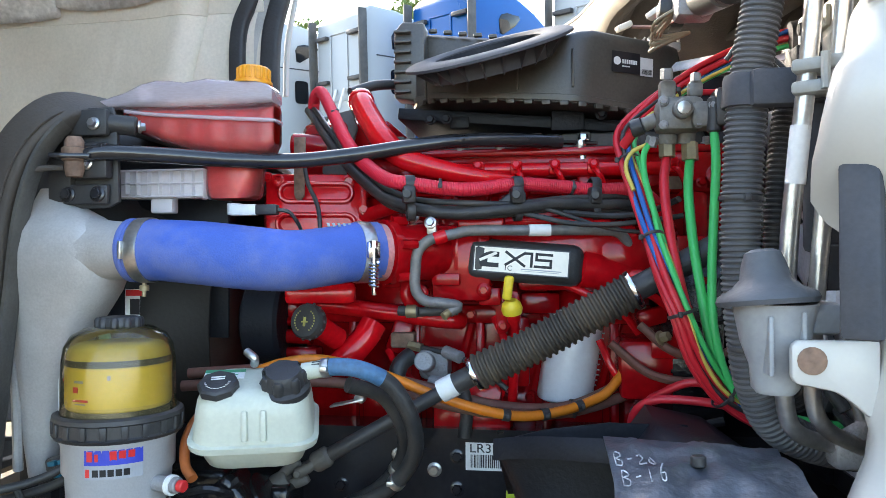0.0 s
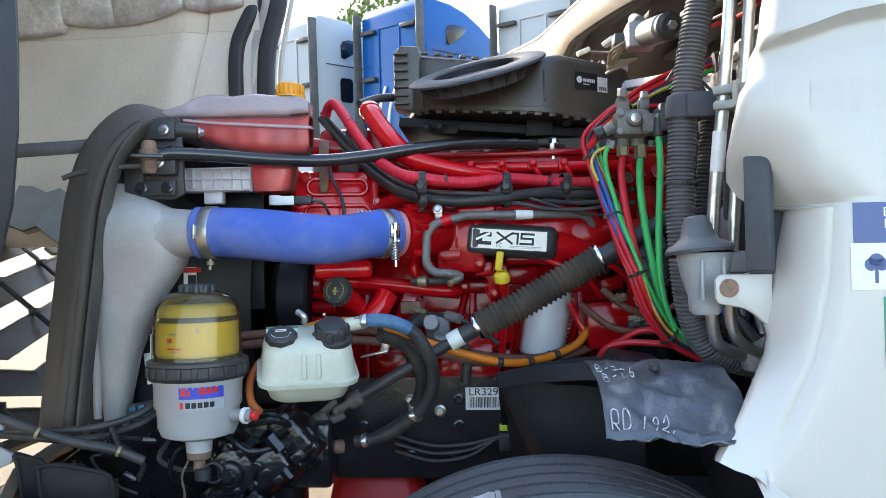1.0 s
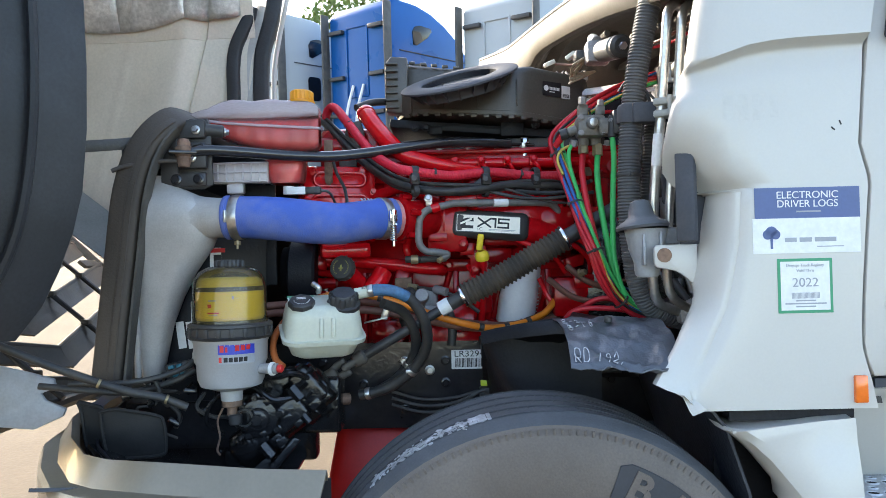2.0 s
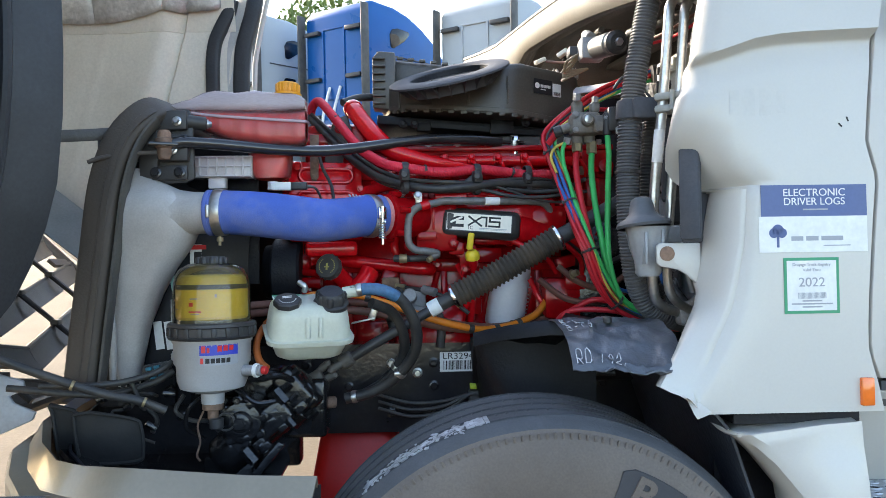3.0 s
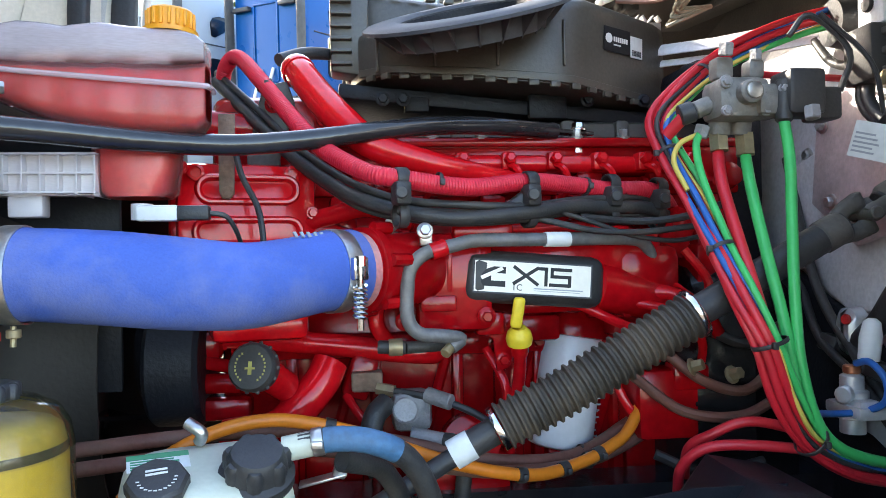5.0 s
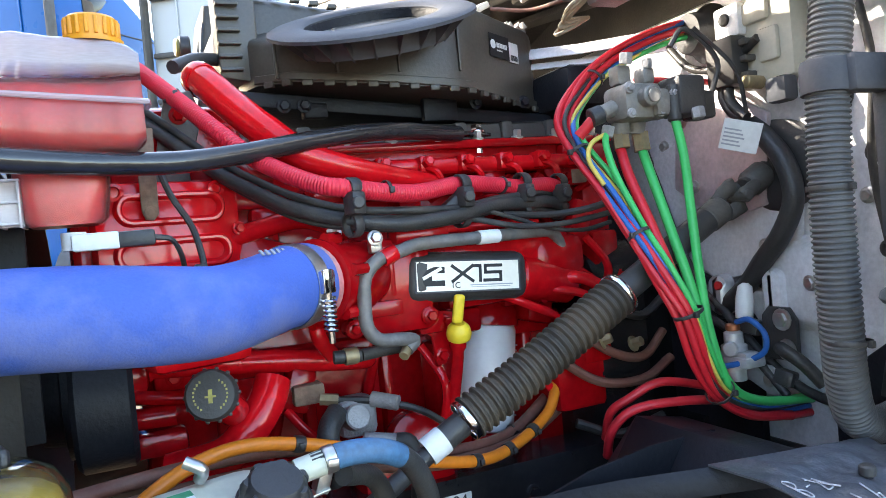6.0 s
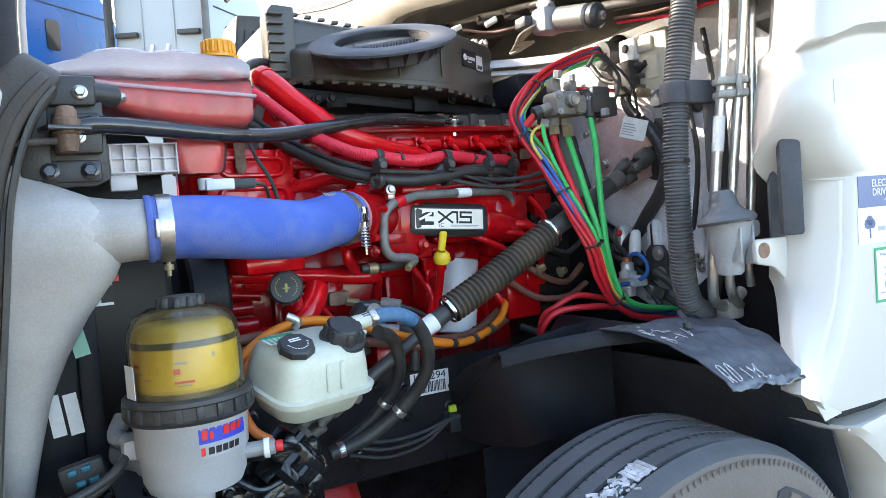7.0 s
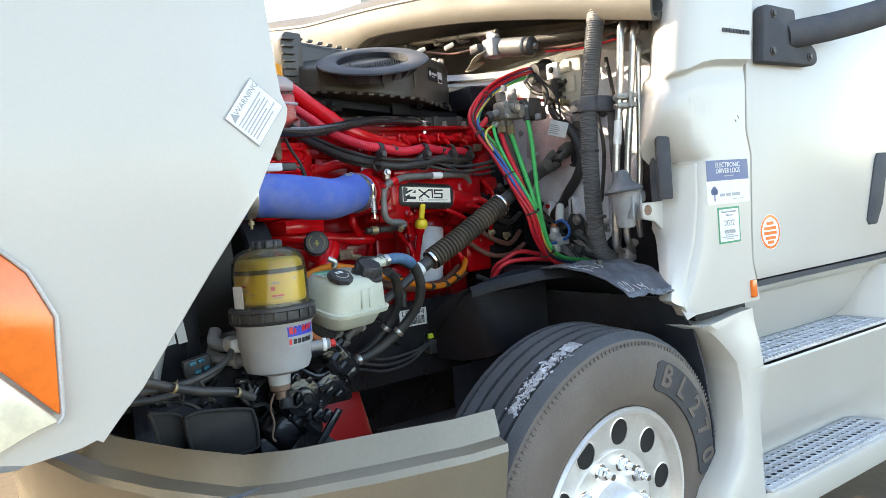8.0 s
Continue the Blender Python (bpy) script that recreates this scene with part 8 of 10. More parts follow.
ret = thing("return_hose", (-0.35, 1.36, 0.87), "black rubber return hose with a blue sleeve and wire clips", "hose")
bm = bmesh.new()
ln = spline([(-0.450, 1.285, 1.184), (-0.405, 1.285, 1.190), (-0.360, 1.29, 1.183), (-0.315, 1.31, 1.155), (-0.285, 1.33, 1.10), (-0.278, 1.36, 1.04), (-0.298, 1.395, 0.985), (-0.345, 1.425, 0.930), (-0.41, 1.445, 0.890), (-0.485, 1.455, 0.872)], 6)
sweep(bm, ln, 0.0155, 16)
part("tube", bm, RUBBER, ret)
bm = bmesh.new()
sweep(bm, ln[4:17], 0.0161, 16)
part("blue_sleeve", bm, BLUE_TAPE, ret, "faded blue tape wrap")
for i in (3, 40, 52):
    bm = bmesh.new()
    w = ln[i + 1] - ln[i - 1]
    band(bm, ln[i], w, 0.0172, 0.014, 0.002, 18)
    s = w.normalized().cross(Vector((0, 0, 1)))
    s = (s if s.y < 0 else -s).normalized()
    box(bm, ln[i] + s * 0.019, (0.014, 0.007, 0.010), 0.002)
    part("wire_clip", bm, STEEL, ret)
ret2 = thing("pressure_hose", (-0.36, 1.45, 0.85), "black rubber pressure hose beside the chassis", "hose")
bm = bmesh.new()
ln = spline([(-0.40, 1.33, 1.15), (-0.345, 1.38, 1.12), (-0.315, 1.42, 1.05), (-0.325, 1.46, 0.98), (-0.38, 1.49, 0.91), (-0.47, 1.50, 0.86)], 6)
sweep(bm, ln, 0.0145, 14)
part("tube", bm, RUBBER, ret2)
bm = bmesh.new()
band(bm, ln[20], ln[21] - ln[19], 0.0163, 0.014, 0.002, 16)
part("wire_clip", bm, STEEL, ret2)

# ---- steering shaft with its bellows ----
shaft = thing("steering_shaft", (-0.2, 1.42, 1.1), "black steering shaft with a dusty ribbed rubber boot", "shaft")
S0, S1, S2, S3 = Vector((-0.520, 1.415, 0.962)), Vector((-0.178, 1.428, 1.156)), Vector((0.127, 1.412, 1.322)), Vector((0.50, 1.40, 1.525))
bm = bmesh.new()
rod(bm, S0 + (S1 - S0).normalized() * 0.03, S1, 0.0145, 16)
part("tube", bm, BLACK, shaft)
bm = bmesh.new()
rod(bm, S2, S2.lerp(S3, 0.64), 0.024, 18)
part("upper_tube", bm, BLACK, shaft)
bm = bmesh.new()
corrugated(bm, [S1 - (S1 - S2) * 0.04, S1.lerp(S2, 0.35) + Vector((0, 0, -0.004)), S1.lerp(S2, 0.7) + Vector((0, 0, -0.002)), S2], 0.037, 0.0135, 0.0055, 22, 12)
part("bellows", bm, BELLOWS, shaft, "dusty ribbed rubber boot")
bm = bmesh.new()
band(bm, S1 + (S2 - S1) * 0.02, S2 - S1, 0.034, 0.010, 0.002, 22)
part("boot_clamp", bm, CHROME, shaft)
bm = bmesh.new()
band(bm, S2 - (S2 - S1) * 0.0, S2 - S1, 0.0385, 0.010, 0.002, 22)
part("boot_clamp", bm, CHROME, shaft)
bm = bmesh.new()
rod(bm, S1 - (S2 - S1).normalized() * 0.05, S1, 0.021, 16)
part("boot_neck", bm, BLACK, shaft)
bm = bmesh.new()
c = S1 - (S2 - S1).normalized() * 0.055
band(bm, c, S2 - S1, 0.0225, 0.034, 0.001, 16)
part("paper_label", bm, LABEL_WHITE, shaft, "white paper label")
for e, d, k in ((S3 + (S2 - S3) * 0.27, (S3 - S2).normalized(), 1.0), (S0, (S1 - S0).normalized(), 0.8)):
    s = d.cross(Vector((0, 1, 0))).normalized()
    bm = bmesh.new()
    for way, ax in ((-1, s), (1, Vector((0, 1, 0)))):
        for j in (-1, 1):
            a, b = e + d * 0.046 * k * way + ax * 0.015 * k * j, e - d * 0.006 * k * way + ax * 0.020 * k * j
            sweep(bm, spline([a, a.lerp(b, 0.5) + ax * 0.003 * k * j, b], 4), [0.0125 * k] * 3 + [0.014 * k] * 3 + [0.0155 * k] * 2 + [0.012 * k], 12, 0.75)
        lathe(bm, [(0.020 * k, 0), (0.024 * k, 0.004), (0.026 * k, 0.008), (0.026 * k, 0.042 * k), (0.019 * k, 0.050 * k)], Matrix.Translation(e + d * 0.036 * k * way) @ aim((0, 0, 0), d * way), 18)
    rod(bm, e - s * 0.034 * k, e + s * 0.034 * k, 0.010 * k, 12, bevel=0.002)
    rod(bm, e - Vector((0, 0.034 * k, 0)), e + Vector((0, 0.034 * k, 0)), 0.010 * k, 12, bevel=0.002)
    part("universal_joint", bm, BLACK_DUSTY, shaft)
bm = bmesh.new()
rod(bm, S3 + (S2 - S3) * 0.20, S3, 0.020, 16, bevel=0.002)
part("column_stub", bm, BLACK, shaft)
# steering gear
gear = thing("steering_gear", (-0.66, 1.32, 0.72), "greasy gloss black steering gear box with bolted covers", "gear")
GA, GB = Vector((-0.80, 1.34, 0.74)), Vector((-0.575, 1.36, 0.925))
gd = (GB - GA).normalized()
gu = gd.cross(Vector((0, 1, 0))).normalized()
gm = aim((0, 0, 0), gd)
bm = bmesh.new()
L = (GB - GA).length
lathe(bm, [(0.040, -0.02), (0.052, -0.01), (0.060, 0.0), (0.062, 0.05), (0.068, 0.055), (0.068, 0.075), (0.060, 0.080), (0.058, L - 0.10), (0.070, L - 0.095), (0.072, L - 0.055), (0.060, L - 0.05), (0.056, L), (0.048, L + 0.012), (0.030, L + 0.016)], Matrix.Translation(GA) @ gm, 32)
part("housing", bm, GREASY, gear)
bm = bmesh.new()
lathe(bm, [(0.066, 0), (0.066, 0.06), (0.058, 0.068), (0.058, 0.075), (0.050, 0.085), (0.030, 0.088), (0.028, 0.100)], Matrix.Translation((-0.735, 1.345, 0.850)) @ aim((0, 0, 0), (0, -1, 0)), 32)
part("sector_cover", bm, GREASY, gear)
for c, s, q in ((GA.lerp(GB, 0.60) + Vector((0.0, -0.055, 0.0)), (0.12, 0.05, 0.075), -39), (GA.lerp(GB, 0.86) + Vector((0.0, -0.035, 0.03)), (0.065, 0.085, 0.11), -39), ((-0.715, 1.40, 0.925), (0.13, 0.10, 0.10), 0), ((-0.61, 1.42, 0.86), (0.16, 0.10, 0.16), 0), ((-0.80, 1.36, 0.92), (0.10, 0.05, 0.03), 0)):
    bm = bmesh.new()
    box(bm, c, s, 0.012, pose(0, 0, 0, 0, q, 0), 3)
    part("valve_casting", bm, GREASY, gear)
bolts("cover_bolt", GREASY, gear, [((-0.735 + 0.056 * math.cos(i * math.pi / 4 + 0.2), 1.268, 0.850 + 0.056 * math.sin(i * math.pi / 4 + 0.2)), (0, -1, 0)) for i in range(8)], 0.009, 0.012)
bolts("adjuster_nut", GREASY, gear, [((-0.735, 1.246, 0.850), (0, -1, 0))], 0.017, 0.016)
bolts("end_bolt", GREASY, gear, [(GB + gd * -0.05 + 0.066 * (gu * math.cos(a) + Vector((0, 1, 0)) * math.sin(a)), gd) for a in (i * math.pi / 4 for i in range(8))], 0.011, 0.026)
bolts("end_bolt", GREASY, gear, [(GA + gd * 0.08 + 0.060 * (gu * math.cos(a) + Vector((0, 1, 0)) * math.sin(a)), gd) for a in (i * math.pi / 4 for i in range(8))], 0.009, 0.020)
rnd = random.Random(21)
for i in range(26):
    s = rnd.uniform(0.25, 1.08)
    q = GA.lerp(GB, s) + gu * rnd.uniform(-0.05, 0.065) + Vector((0, -0.058 - 0.03 * rnd.random(), 0))
    k = rnd.uniform(0.008, 0.016)
    way = gd if i % 3 else (gu if i % 2 else Vector((0, -1, 0)))
    bm = bmesh.new()
    if i % 2:
        rod(bm, q - way * k * 1.2, q + way * k * 1.6, k, 6, bevel=0.001)
    else:
        box(bm, q, (k * 2.2, k * 1.6, k * 1.4), 0.002, pose(0, 0, 0, 0, -39, 0))
    part("fitting", bm, GREASY, gear)
for k, pts in enumerate(([(-0.60, 1.29, 0.95), (-0.64, 1.26, 0.97), (-0.70, 1.27, 0.96), (-0.76, 1.31, 0.985), (-0.80, 1.36, 1.0)], [(-0.63, 1.28, 0.905), (-0.69, 1.255, 0.90), (-0.74, 1.265, 0.93), (-0.80, 1.30, 0.955)], [(-0.84, 1.30, 0.80), (-0.88, 1.27, 0.84), (-0.86, 1.26, 0.90), (-0.80, 1.29, 0.93)])):
    bm = bmesh.new()
    sweep(bm, spline(pts, 6), (0.009, 0.007, 0.006)[k], 8)
    part("steel_line", bm, GREASY, gear)
bm = bmesh.new()
prism(bm, [(-0.640, 0.800), (-0.622, 0.790), (-0.735, 0.655), (-0.755, 0.665)], 1.255, 1.267, 0.004)
part("drop_arm", bm, GREASY, gear, "")
bm = bmesh.new()
box(bm, (-0.78, 1.36, 0.69), (0.14, 0.10, 0.13), 0.015)
box(bm, (-0.72, 1.45, 0.79), (0.22, 0.06, 0.20), 0.012)
part("mount_plate", bm, GREASY, gear)
bm = bmesh.new()
sweep(bm, spline([(-0.515, 1.44, 0.865), (-0.55, 1.42, 0.87), (-0.575, 1.40, 0.90)], 5), 0.017, 12)
part("port_elbow", bm, RUST, gear)

# ---- air filter housing ----
airbox = thing("air_filter_housing", (-0.04, 2.1, 1.76), "black plastic air filter housing with a wide oval inlet flange", "air filter")
bm = bmesh.new()
rings = []
for x, z0, z1 in ((-0.395, 1.80, 1.97), (-0.385, 1.785, 1.99), (0.295, 1.735, 1.915), (0.305, 1.748, 1.90)):
    cz, hz = (z0 + z1) / 2, (z1 - z0) / 2
    rings.append([(x, y, z) for y, z in rounded(2.17, cz, 0.235, hz, 0.025, 3)])
loft(bm, rings)
part("lower_half", bm, AIRBOX, airbox)
duct_plan = [(-0.385, 2.30), (-0.385, 1.95), (-0.36, 1.86), (-0.30, 1.795), (-0.157, 1.755), (0.0, 1.738), (0.05, 1.742), (0.080, 1.756), (0.270, 1.861), (0.293, 1.885), (0.298, 1.92), (0.298, 2.30)]
mid = Vector((-0.04, 2.10))
rings = []
for k, (g, dz) in enumerate(((0.955, 0.0), (0.985, 0.006), (1.0, 0.016), (1.0, 0.10), (1.0, 0.88), (0.992, 0.97), (0.975, 1.0), (0.90, 1.0), (0.82, 1.0), (0.74, 1.0), (0.66, 1.0), (0.58, 1.0), (0.48, 1.0))):
    ring = []
    for x, y in duct_plan:
        q = mid + (Vector((x, y)) - mid) * g
        top = min(1.952 - 0.050 * (q.x + 0.385) / 0.68, 1.846 + 0.22 * (q.x + 0.166) + 0.396 * (q.y - 1.70))
        low = 1.778 - 0.060 * (x + 0.385) / 0.68
        ring.append((q.x, q.y, low + (top - low) * dz))
    rings.append(ring)
bm = bmesh.new()
loft(bm, rings)
part("front_duct", bm, AIRBOX, airbox, "", 50)
for i, x in enumerate((-0.33, -0.22, -0.10, 0.03)):
    bm = bmesh.new()
    y = 1.810 if i == 0 else (1.772, 1.748, 1.7395)[i - 1]
    box(bm, (x, y, 1.825), (0.006, 0.010, 0.09), 0.002)
    part("stiffening_rib", bm, AIRBOX, airbox)
bm = bmesh.new()
FN = Vector((-0.20, -0.36, 0.91)).normalized()
fm = Matrix.Translation((-0.166, 1.700, 1.872)) @ aim((0, 0, 0), FN)
lathe(bm, [(0.130, -0.030), (0.128, -0.004), (0.136, 0.002), (0.190, 0.000), (0.199, -0.004), (0.199, -0.010), (0.188, -0.012), (0.150, -0.016), (0.145, -0.05)], fm, 56, cap=False)
flange = part("inlet_flange", bm, GREY_PLASTIC, airbox, "grey flexible inlet flange")
for i in range(22):
    a = 2 * math.pi * i / 22
    b = bmesh.new()
    r0, r1 = 0.140, 0.186
    pts = [fm @ Vector((r * math.cos(a), r * math.sin(a), z)) for r, z in ((r0, -0.012), (r1, -0.012), (r0, -0.055))]
    off = fm.to_3x3() @ Vector((-math.sin(a), math.cos(a), 0)) * 0.0015
    va = [b.verts.new(p - off) for p in pts]
    vb = [b.verts.new(p + off) for p in pts]
    b.faces.new(va)
    b.faces.new(vb[::-1])
    for j in range(3):
        b.faces.new((va[j], vb[j], vb[(j + 1) % 3], va[(j + 1) % 3]))
    part("flange_rib", b, GREY_PLASTIC, flange)
# throat and pleats are blacker than the flange, to put shade into the inlet
bm = bmesh.new()
lathe(bm, [(0.129, -0.004), (0.122, -0.035), (0.0, -0.040)], fm, 48, cap=False)
part("inlet_throat", bm, LINER, airbox)
bm = bmesh.new()
for i in range(30):
    x = -0.13 + 0.26 * i / 29
    w = math.sqrt(max(0.0, 0.122 ** 2 - x * x))
    if w > 0.02:
        box(bm, fm @ Vector((x, 0, -0.030)), (0.0025, 2 * w, 0.008), 0, fm.to_3x3().to_4x4())
tagged(part("inlet_pleats", bm, LINER, airbox), kind="stuff")
for i in range(17):
    bm = bmesh.new()
    box(bm, (-0.37 + 0.040 * i, 1.935, 1.992 - 0.0045 * i * 1.2), (0.022, 0.016, 0.010), 0.003)
    part("clip_tooth", bm, AIRBOX, airbox)
bm = bmesh.new()
prism(bm, [(-0.425, 1.80), (-0.425, 1.975), (-0.405, 2.000), (-0.345, 1.995), (-0.345, 1.79)], 1.885, 1.955, 0.006)
frame_s = part("side_frame", bm, AIRBOX, airbox)
for i in range(7):
    bm = bmesh.new()
    box(bm, (-0.402, 1.880, 1.815 + 0.026 * i), (0.044, 0.020, 0.007), 0.002)
    part("side_louvre", bm, AIRBOX, frame_s)
edge_line = []
for x, y in duct_plan[2:10]:
    q = mid + (Vector((x, y)) - mid) * 1.012
    edge_line.append(Vector((q.x, q.y, 1.778 - 0.060 * (x + 0.385) / 0.68 + 0.012)))
bm = bmesh.new()
squared(bm, resample(edge_line, 0.03), 0.008, 0.004, 8, 0.5, Vector((0, 0, 1)))
ledge = part("joint_ledge", bm, AIRBOX, airbox, "moulded joint ledge with clip teeth")
pts_t = resample(edge_line, 0.021)
for a, b in list(zip(pts_t, pts_t[1:]))[1::2]:
    bm = bmesh.new()
    d = b - a
    box(bm, (a + b) / 2 + Vector((0, -0.003, -0.013)), (0.020, 0.010, 0.012), 0.002, pose(0, 0, 0, 0, 0, math.degrees(math.atan2(d.y, d.x))))
    part("clip_tooth", bm, AIRBOX, ledge)
m = face((0.166, 1.8005, 1.845), (1, 0.553, -0.03), (0, 0.0, 1))
bm = bmesh.new()
slab(bm, m, -0.050, -0.024, 0.028, 0.026, 0.001)
al = part("black_label", bm, INK, airbox, "black and white maker label")
bm = bmesh.new()
slab(bm, m, 0.030, -0.026, 0.066, 0.018, 0.001)
part("white_label", bm, LABEL_WHITE, al)
bm = bmesh.new()
for i in range(7):
    slab(bm, m, -0.022 + 0.0062 * i, -0.002, -0.0175 + 0.0062 * i, 0.008, 0.0005, 0.001)
lathe(bm, [(0.010, 0.001), (0.010, 0.0015)], m @ Matrix.Translation((-0.036, 0.003, 0)), 16)
slab(bm, m, -0.022, -0.010, 0.0, -0.007, 0.0005, 0.001)
part("label_bars", bm, LABEL_WHITE, al)
bm = bmesh.new()
for i in range(12):
    slab(bm, m, 0.034 + 0.0024 * i, -0.022, 0.0352 + 0.0024 * i, -0.010, 0.0005, 0.001)
part("label_print", bm, INK, al)
bm = bmesh.new()
sweep(bm, spline([(-0.52, 1.80, 1.80), (-0.47, 1.86, 1.83), (-0.41, 1.93, 1.845), (-0.38, 1.98, 1.845)], 5), 0.013, 10)
part("breather_tube", bm, RUBBER, airbox)
bm = bmesh.new()
box(bm, (-0.05, 2.0, 1.722), (0.72, 0.30, 0.03), 0.004, pose(0, 0, 0, 0, 5, 0))
box(bm, (-0.25, 1.86, 1.725), (0.05, 0.03, 0.03), 0.004)
box(bm, (0.02, 1.84, 1.72), (0.08, 0.02, 0.05), 0.004)
for x in (-0.32, -0.28, 0.10, 0.22):
    hexbolt(bm, (x, 1.82, 1.73), (0, -1, 0), 0.010, 0.012)
part("mount_tray", bm, LINER, airbox)


# upright canister beside the filter housing
bm = bmesh.new()
loft(bm, [[(x + 0.018 * (z - 1.85) / 0.12, y, z) for x, y in rounded(-0.372, 2.51, 0.046, 0.115, 0.014, 3)] for z in (1.72, 1.75, 2.09, 2.102, 2.108)])
can_b = part("canister", bm, BLACK_DUSTY, airbox, "upright black ribbed canister")
for x in (-0.402, -0.372, -0.344):
    bm = bmesh.new()
    box(bm, (x, 2.392, 1.93), (0.007, 0.012, 0.26), 0.002, pose(0, 0, 0, 0, 8, 0))
    part("upright_rib", bm, BLACK, can_b)
bm = bmesh.new()
rod(bm, (-0.440, 2.485, 2.02), (-0.412, 2.485, 2.02), 0.032, 18, bevel=0.003)
part("side_cap", bm, BLACK, can_b)
bm = bmesh.new()
rod(bm, (-0.450, 2.483, 2.02), (-0.439, 2.484, 2.02), 0.025, 18, bevel=0.003)
part("valve_face", bm, material("olive_plastic", (0.25, 0.22, 0.07), 0.5, 0, 0.1, 20), can_b, "olive yellow valve face")


# ---- looms and lines along the engine ----
loom = thing("red_loom", (-0.2, 1.55, 1.50), "red ribbed battery cable loom held by black clips", "cable")
bm = bmesh.new()
red_line = [(-0.64, 1.87, 1.77), (-0.625, 1.84, 1.80), (-0.595, 1.80, 1.803), (-0.536, 1.70, 1.728), (-0.475, 1.60, 1.645), (-0.43, 1.555, 1.595), (-0.364, 1.490, 1.549), (-0.311, 1.468, 1.535), (-0.20, 1.495, 1.523), (-0.094, 1.540, 1.536), (-0.01, 1.582, 1.534), (0.068, 1.612, 1.528), (0.15, 1.63, 1.528), (0.20, 1.665, 1.505), (0.24, 1.70, 1.44), (0.26, 1.72, 1.34)]
corrugated(bm, red_line, 0.0150, 0.005, 0.0010, 12, 6)
part("sleeve", bm, RED_LOOM, loom)
for x, y, z in ((-0.536, 1.70, 1.728), (-0.25, 1.482, 1.529), (0.02, 1.595, 1.532)):
    tie(loom, (x, y, z), (1, 0.3, -0.2 if x > -0.5 else -1.2), 0.0165)
black_loom = thing("black_loom", (-0.2, 1.55, 1.47), "bundle of black engine harness sleeves", "cable")
base = [(-0.65, 1.87, 1.775), (-0.60, 1.80, 1.72), (-0.553, 1.735, 1.672), (-0.478, 1.65, 1.590), (-0.409, 1.58, 1.530), (-0.36, 1.535, 1.503), (-0.30, 1.505, 1.485), (-0.21, 1.497, 1.474), (-0.10, 1.522, 1.480), (-0.01, 1.56, 1.492), (0.068, 1.595, 1.496), (0.14, 1.62, 1.490), (0.22, 1.66, 1.470)]
rnd = random.Random(3)
for j, (dy, dz, r) in enumerate(((0, 0, 0.0120), (0.006, 0.019, 0.0065), (0.018, 0.010, 0.0060), (0.010, -0.010, 0.0050))):
    bm = bmesh.new()
    sweep(bm, spline([(x + rnd.uniform(-0.004, 0.004), y + dy + rnd.uniform(-0.004, 0.004), z + dz + rnd.uniform(-0.005, 0.005)) for x, y, z in base], 5), r, 10)
    part("sleeve", bm, RUBBER, black_loom)
bm = bmesh.new()
sweep(bm, spline([(0.00, 1.565, 1.478), (0.10, 1.58, 1.470), (0.17, 1.54, 1.474), (0.22, 1.47, 1.495)], 5), 0.0065, 8)
part("branch", bm, RUBBER, black_loom)
for x, y, z in ((-0.308, 1.470, 1.512), (-0.094, 1.530, 1.512), (0.068, 1.600, 1.514), (0.165, 1.625, 1.510)):
    bm = bmesh.new()
    box(bm, (x, y - 0.010, z), (0.026, 0.030, 0.036), 0.006, pose(0, 0, 0, 0, 0, 18))
    band(bm, (x, y, z + 0.022), (1, 0.35, 0), 0.0175, 0.020, 0.003, 14)
    band(bm, (x, y + 0.01, z - 0.032), (1, 0.35, 0.05), 0.020, 0.016, 0.003, 14)
    rod(bm, (x, y - 0.024, z), (x, y - 0.034, z), 0.010, 12, bevel=0.002)
    part("loom_clip", bm, BLACK, black_loom)
bm = bmesh.new()
prism(bm, [(-0.16, 1.480), (-0.10, 1.525), (-0.075, 1.52), (-0.075, 1.475)], 1.520, 1.545, 0.006)
part("clip_bracket", bm, BLACK, black_loom)
bm = bmesh.new()
sweep(bm, spline([(-0.575, 1.60, 1.60), (-0.560, 1.585, 1.55), (-0.535, 1.575, 1.50), (-0.525, 1.56, 1.445), (-0.53, 1.56, 1.42)], 5), 0.005, 8)
part("drop_wire", bm, RUBBER, black_loom)
bm = bmesh.new()
box(bm, (-0.53, 1.555, 1.425), (0.02, 0.02, 0.035), 0.004)
part("drop_plug", bm, BLACK, black_loom)

orange = thing("orange_cable", (-0.2, 1.52, 1.05), "orange ribbed cable conduit clipped along the engine", "cable")
bm = bmesh.new()
op = [(-0.70, 1.40, 1.09), (-0.655, 1.42, 1.135), (-0.59, 1.45, 1.165), (-0.52, 1.475, 1.175), (-0.45, 1.49, 1.165), (-0.36, 1.50, 1.138), (-0.26, 1.50, 1.100), (-0.16, 1.51, 1.070), (-0.08, 1.535, 1.055), (0.0, 1.57, 1.062), (0.06, 1.60, 1.078), (0.10, 1.62, 1.10), (0.15, 1.66, 1.16)]
sweep(bm, spline(op, 6), 0.0105, 12)
part("conduit", bm, ORANGE, orange)
ln = spline(op, 6)
for i in (26, 45, 51, 57):
    tie(orange, ln[i], ln[i + 1] - ln[i], 0.0125, "cable_clip", w=0.016)
orange2 = thing("orange_cable", (-0.68, 1.30, 1.0), "orange cable looping down beside the fuel filter", "cable")
bm = bmesh.new()
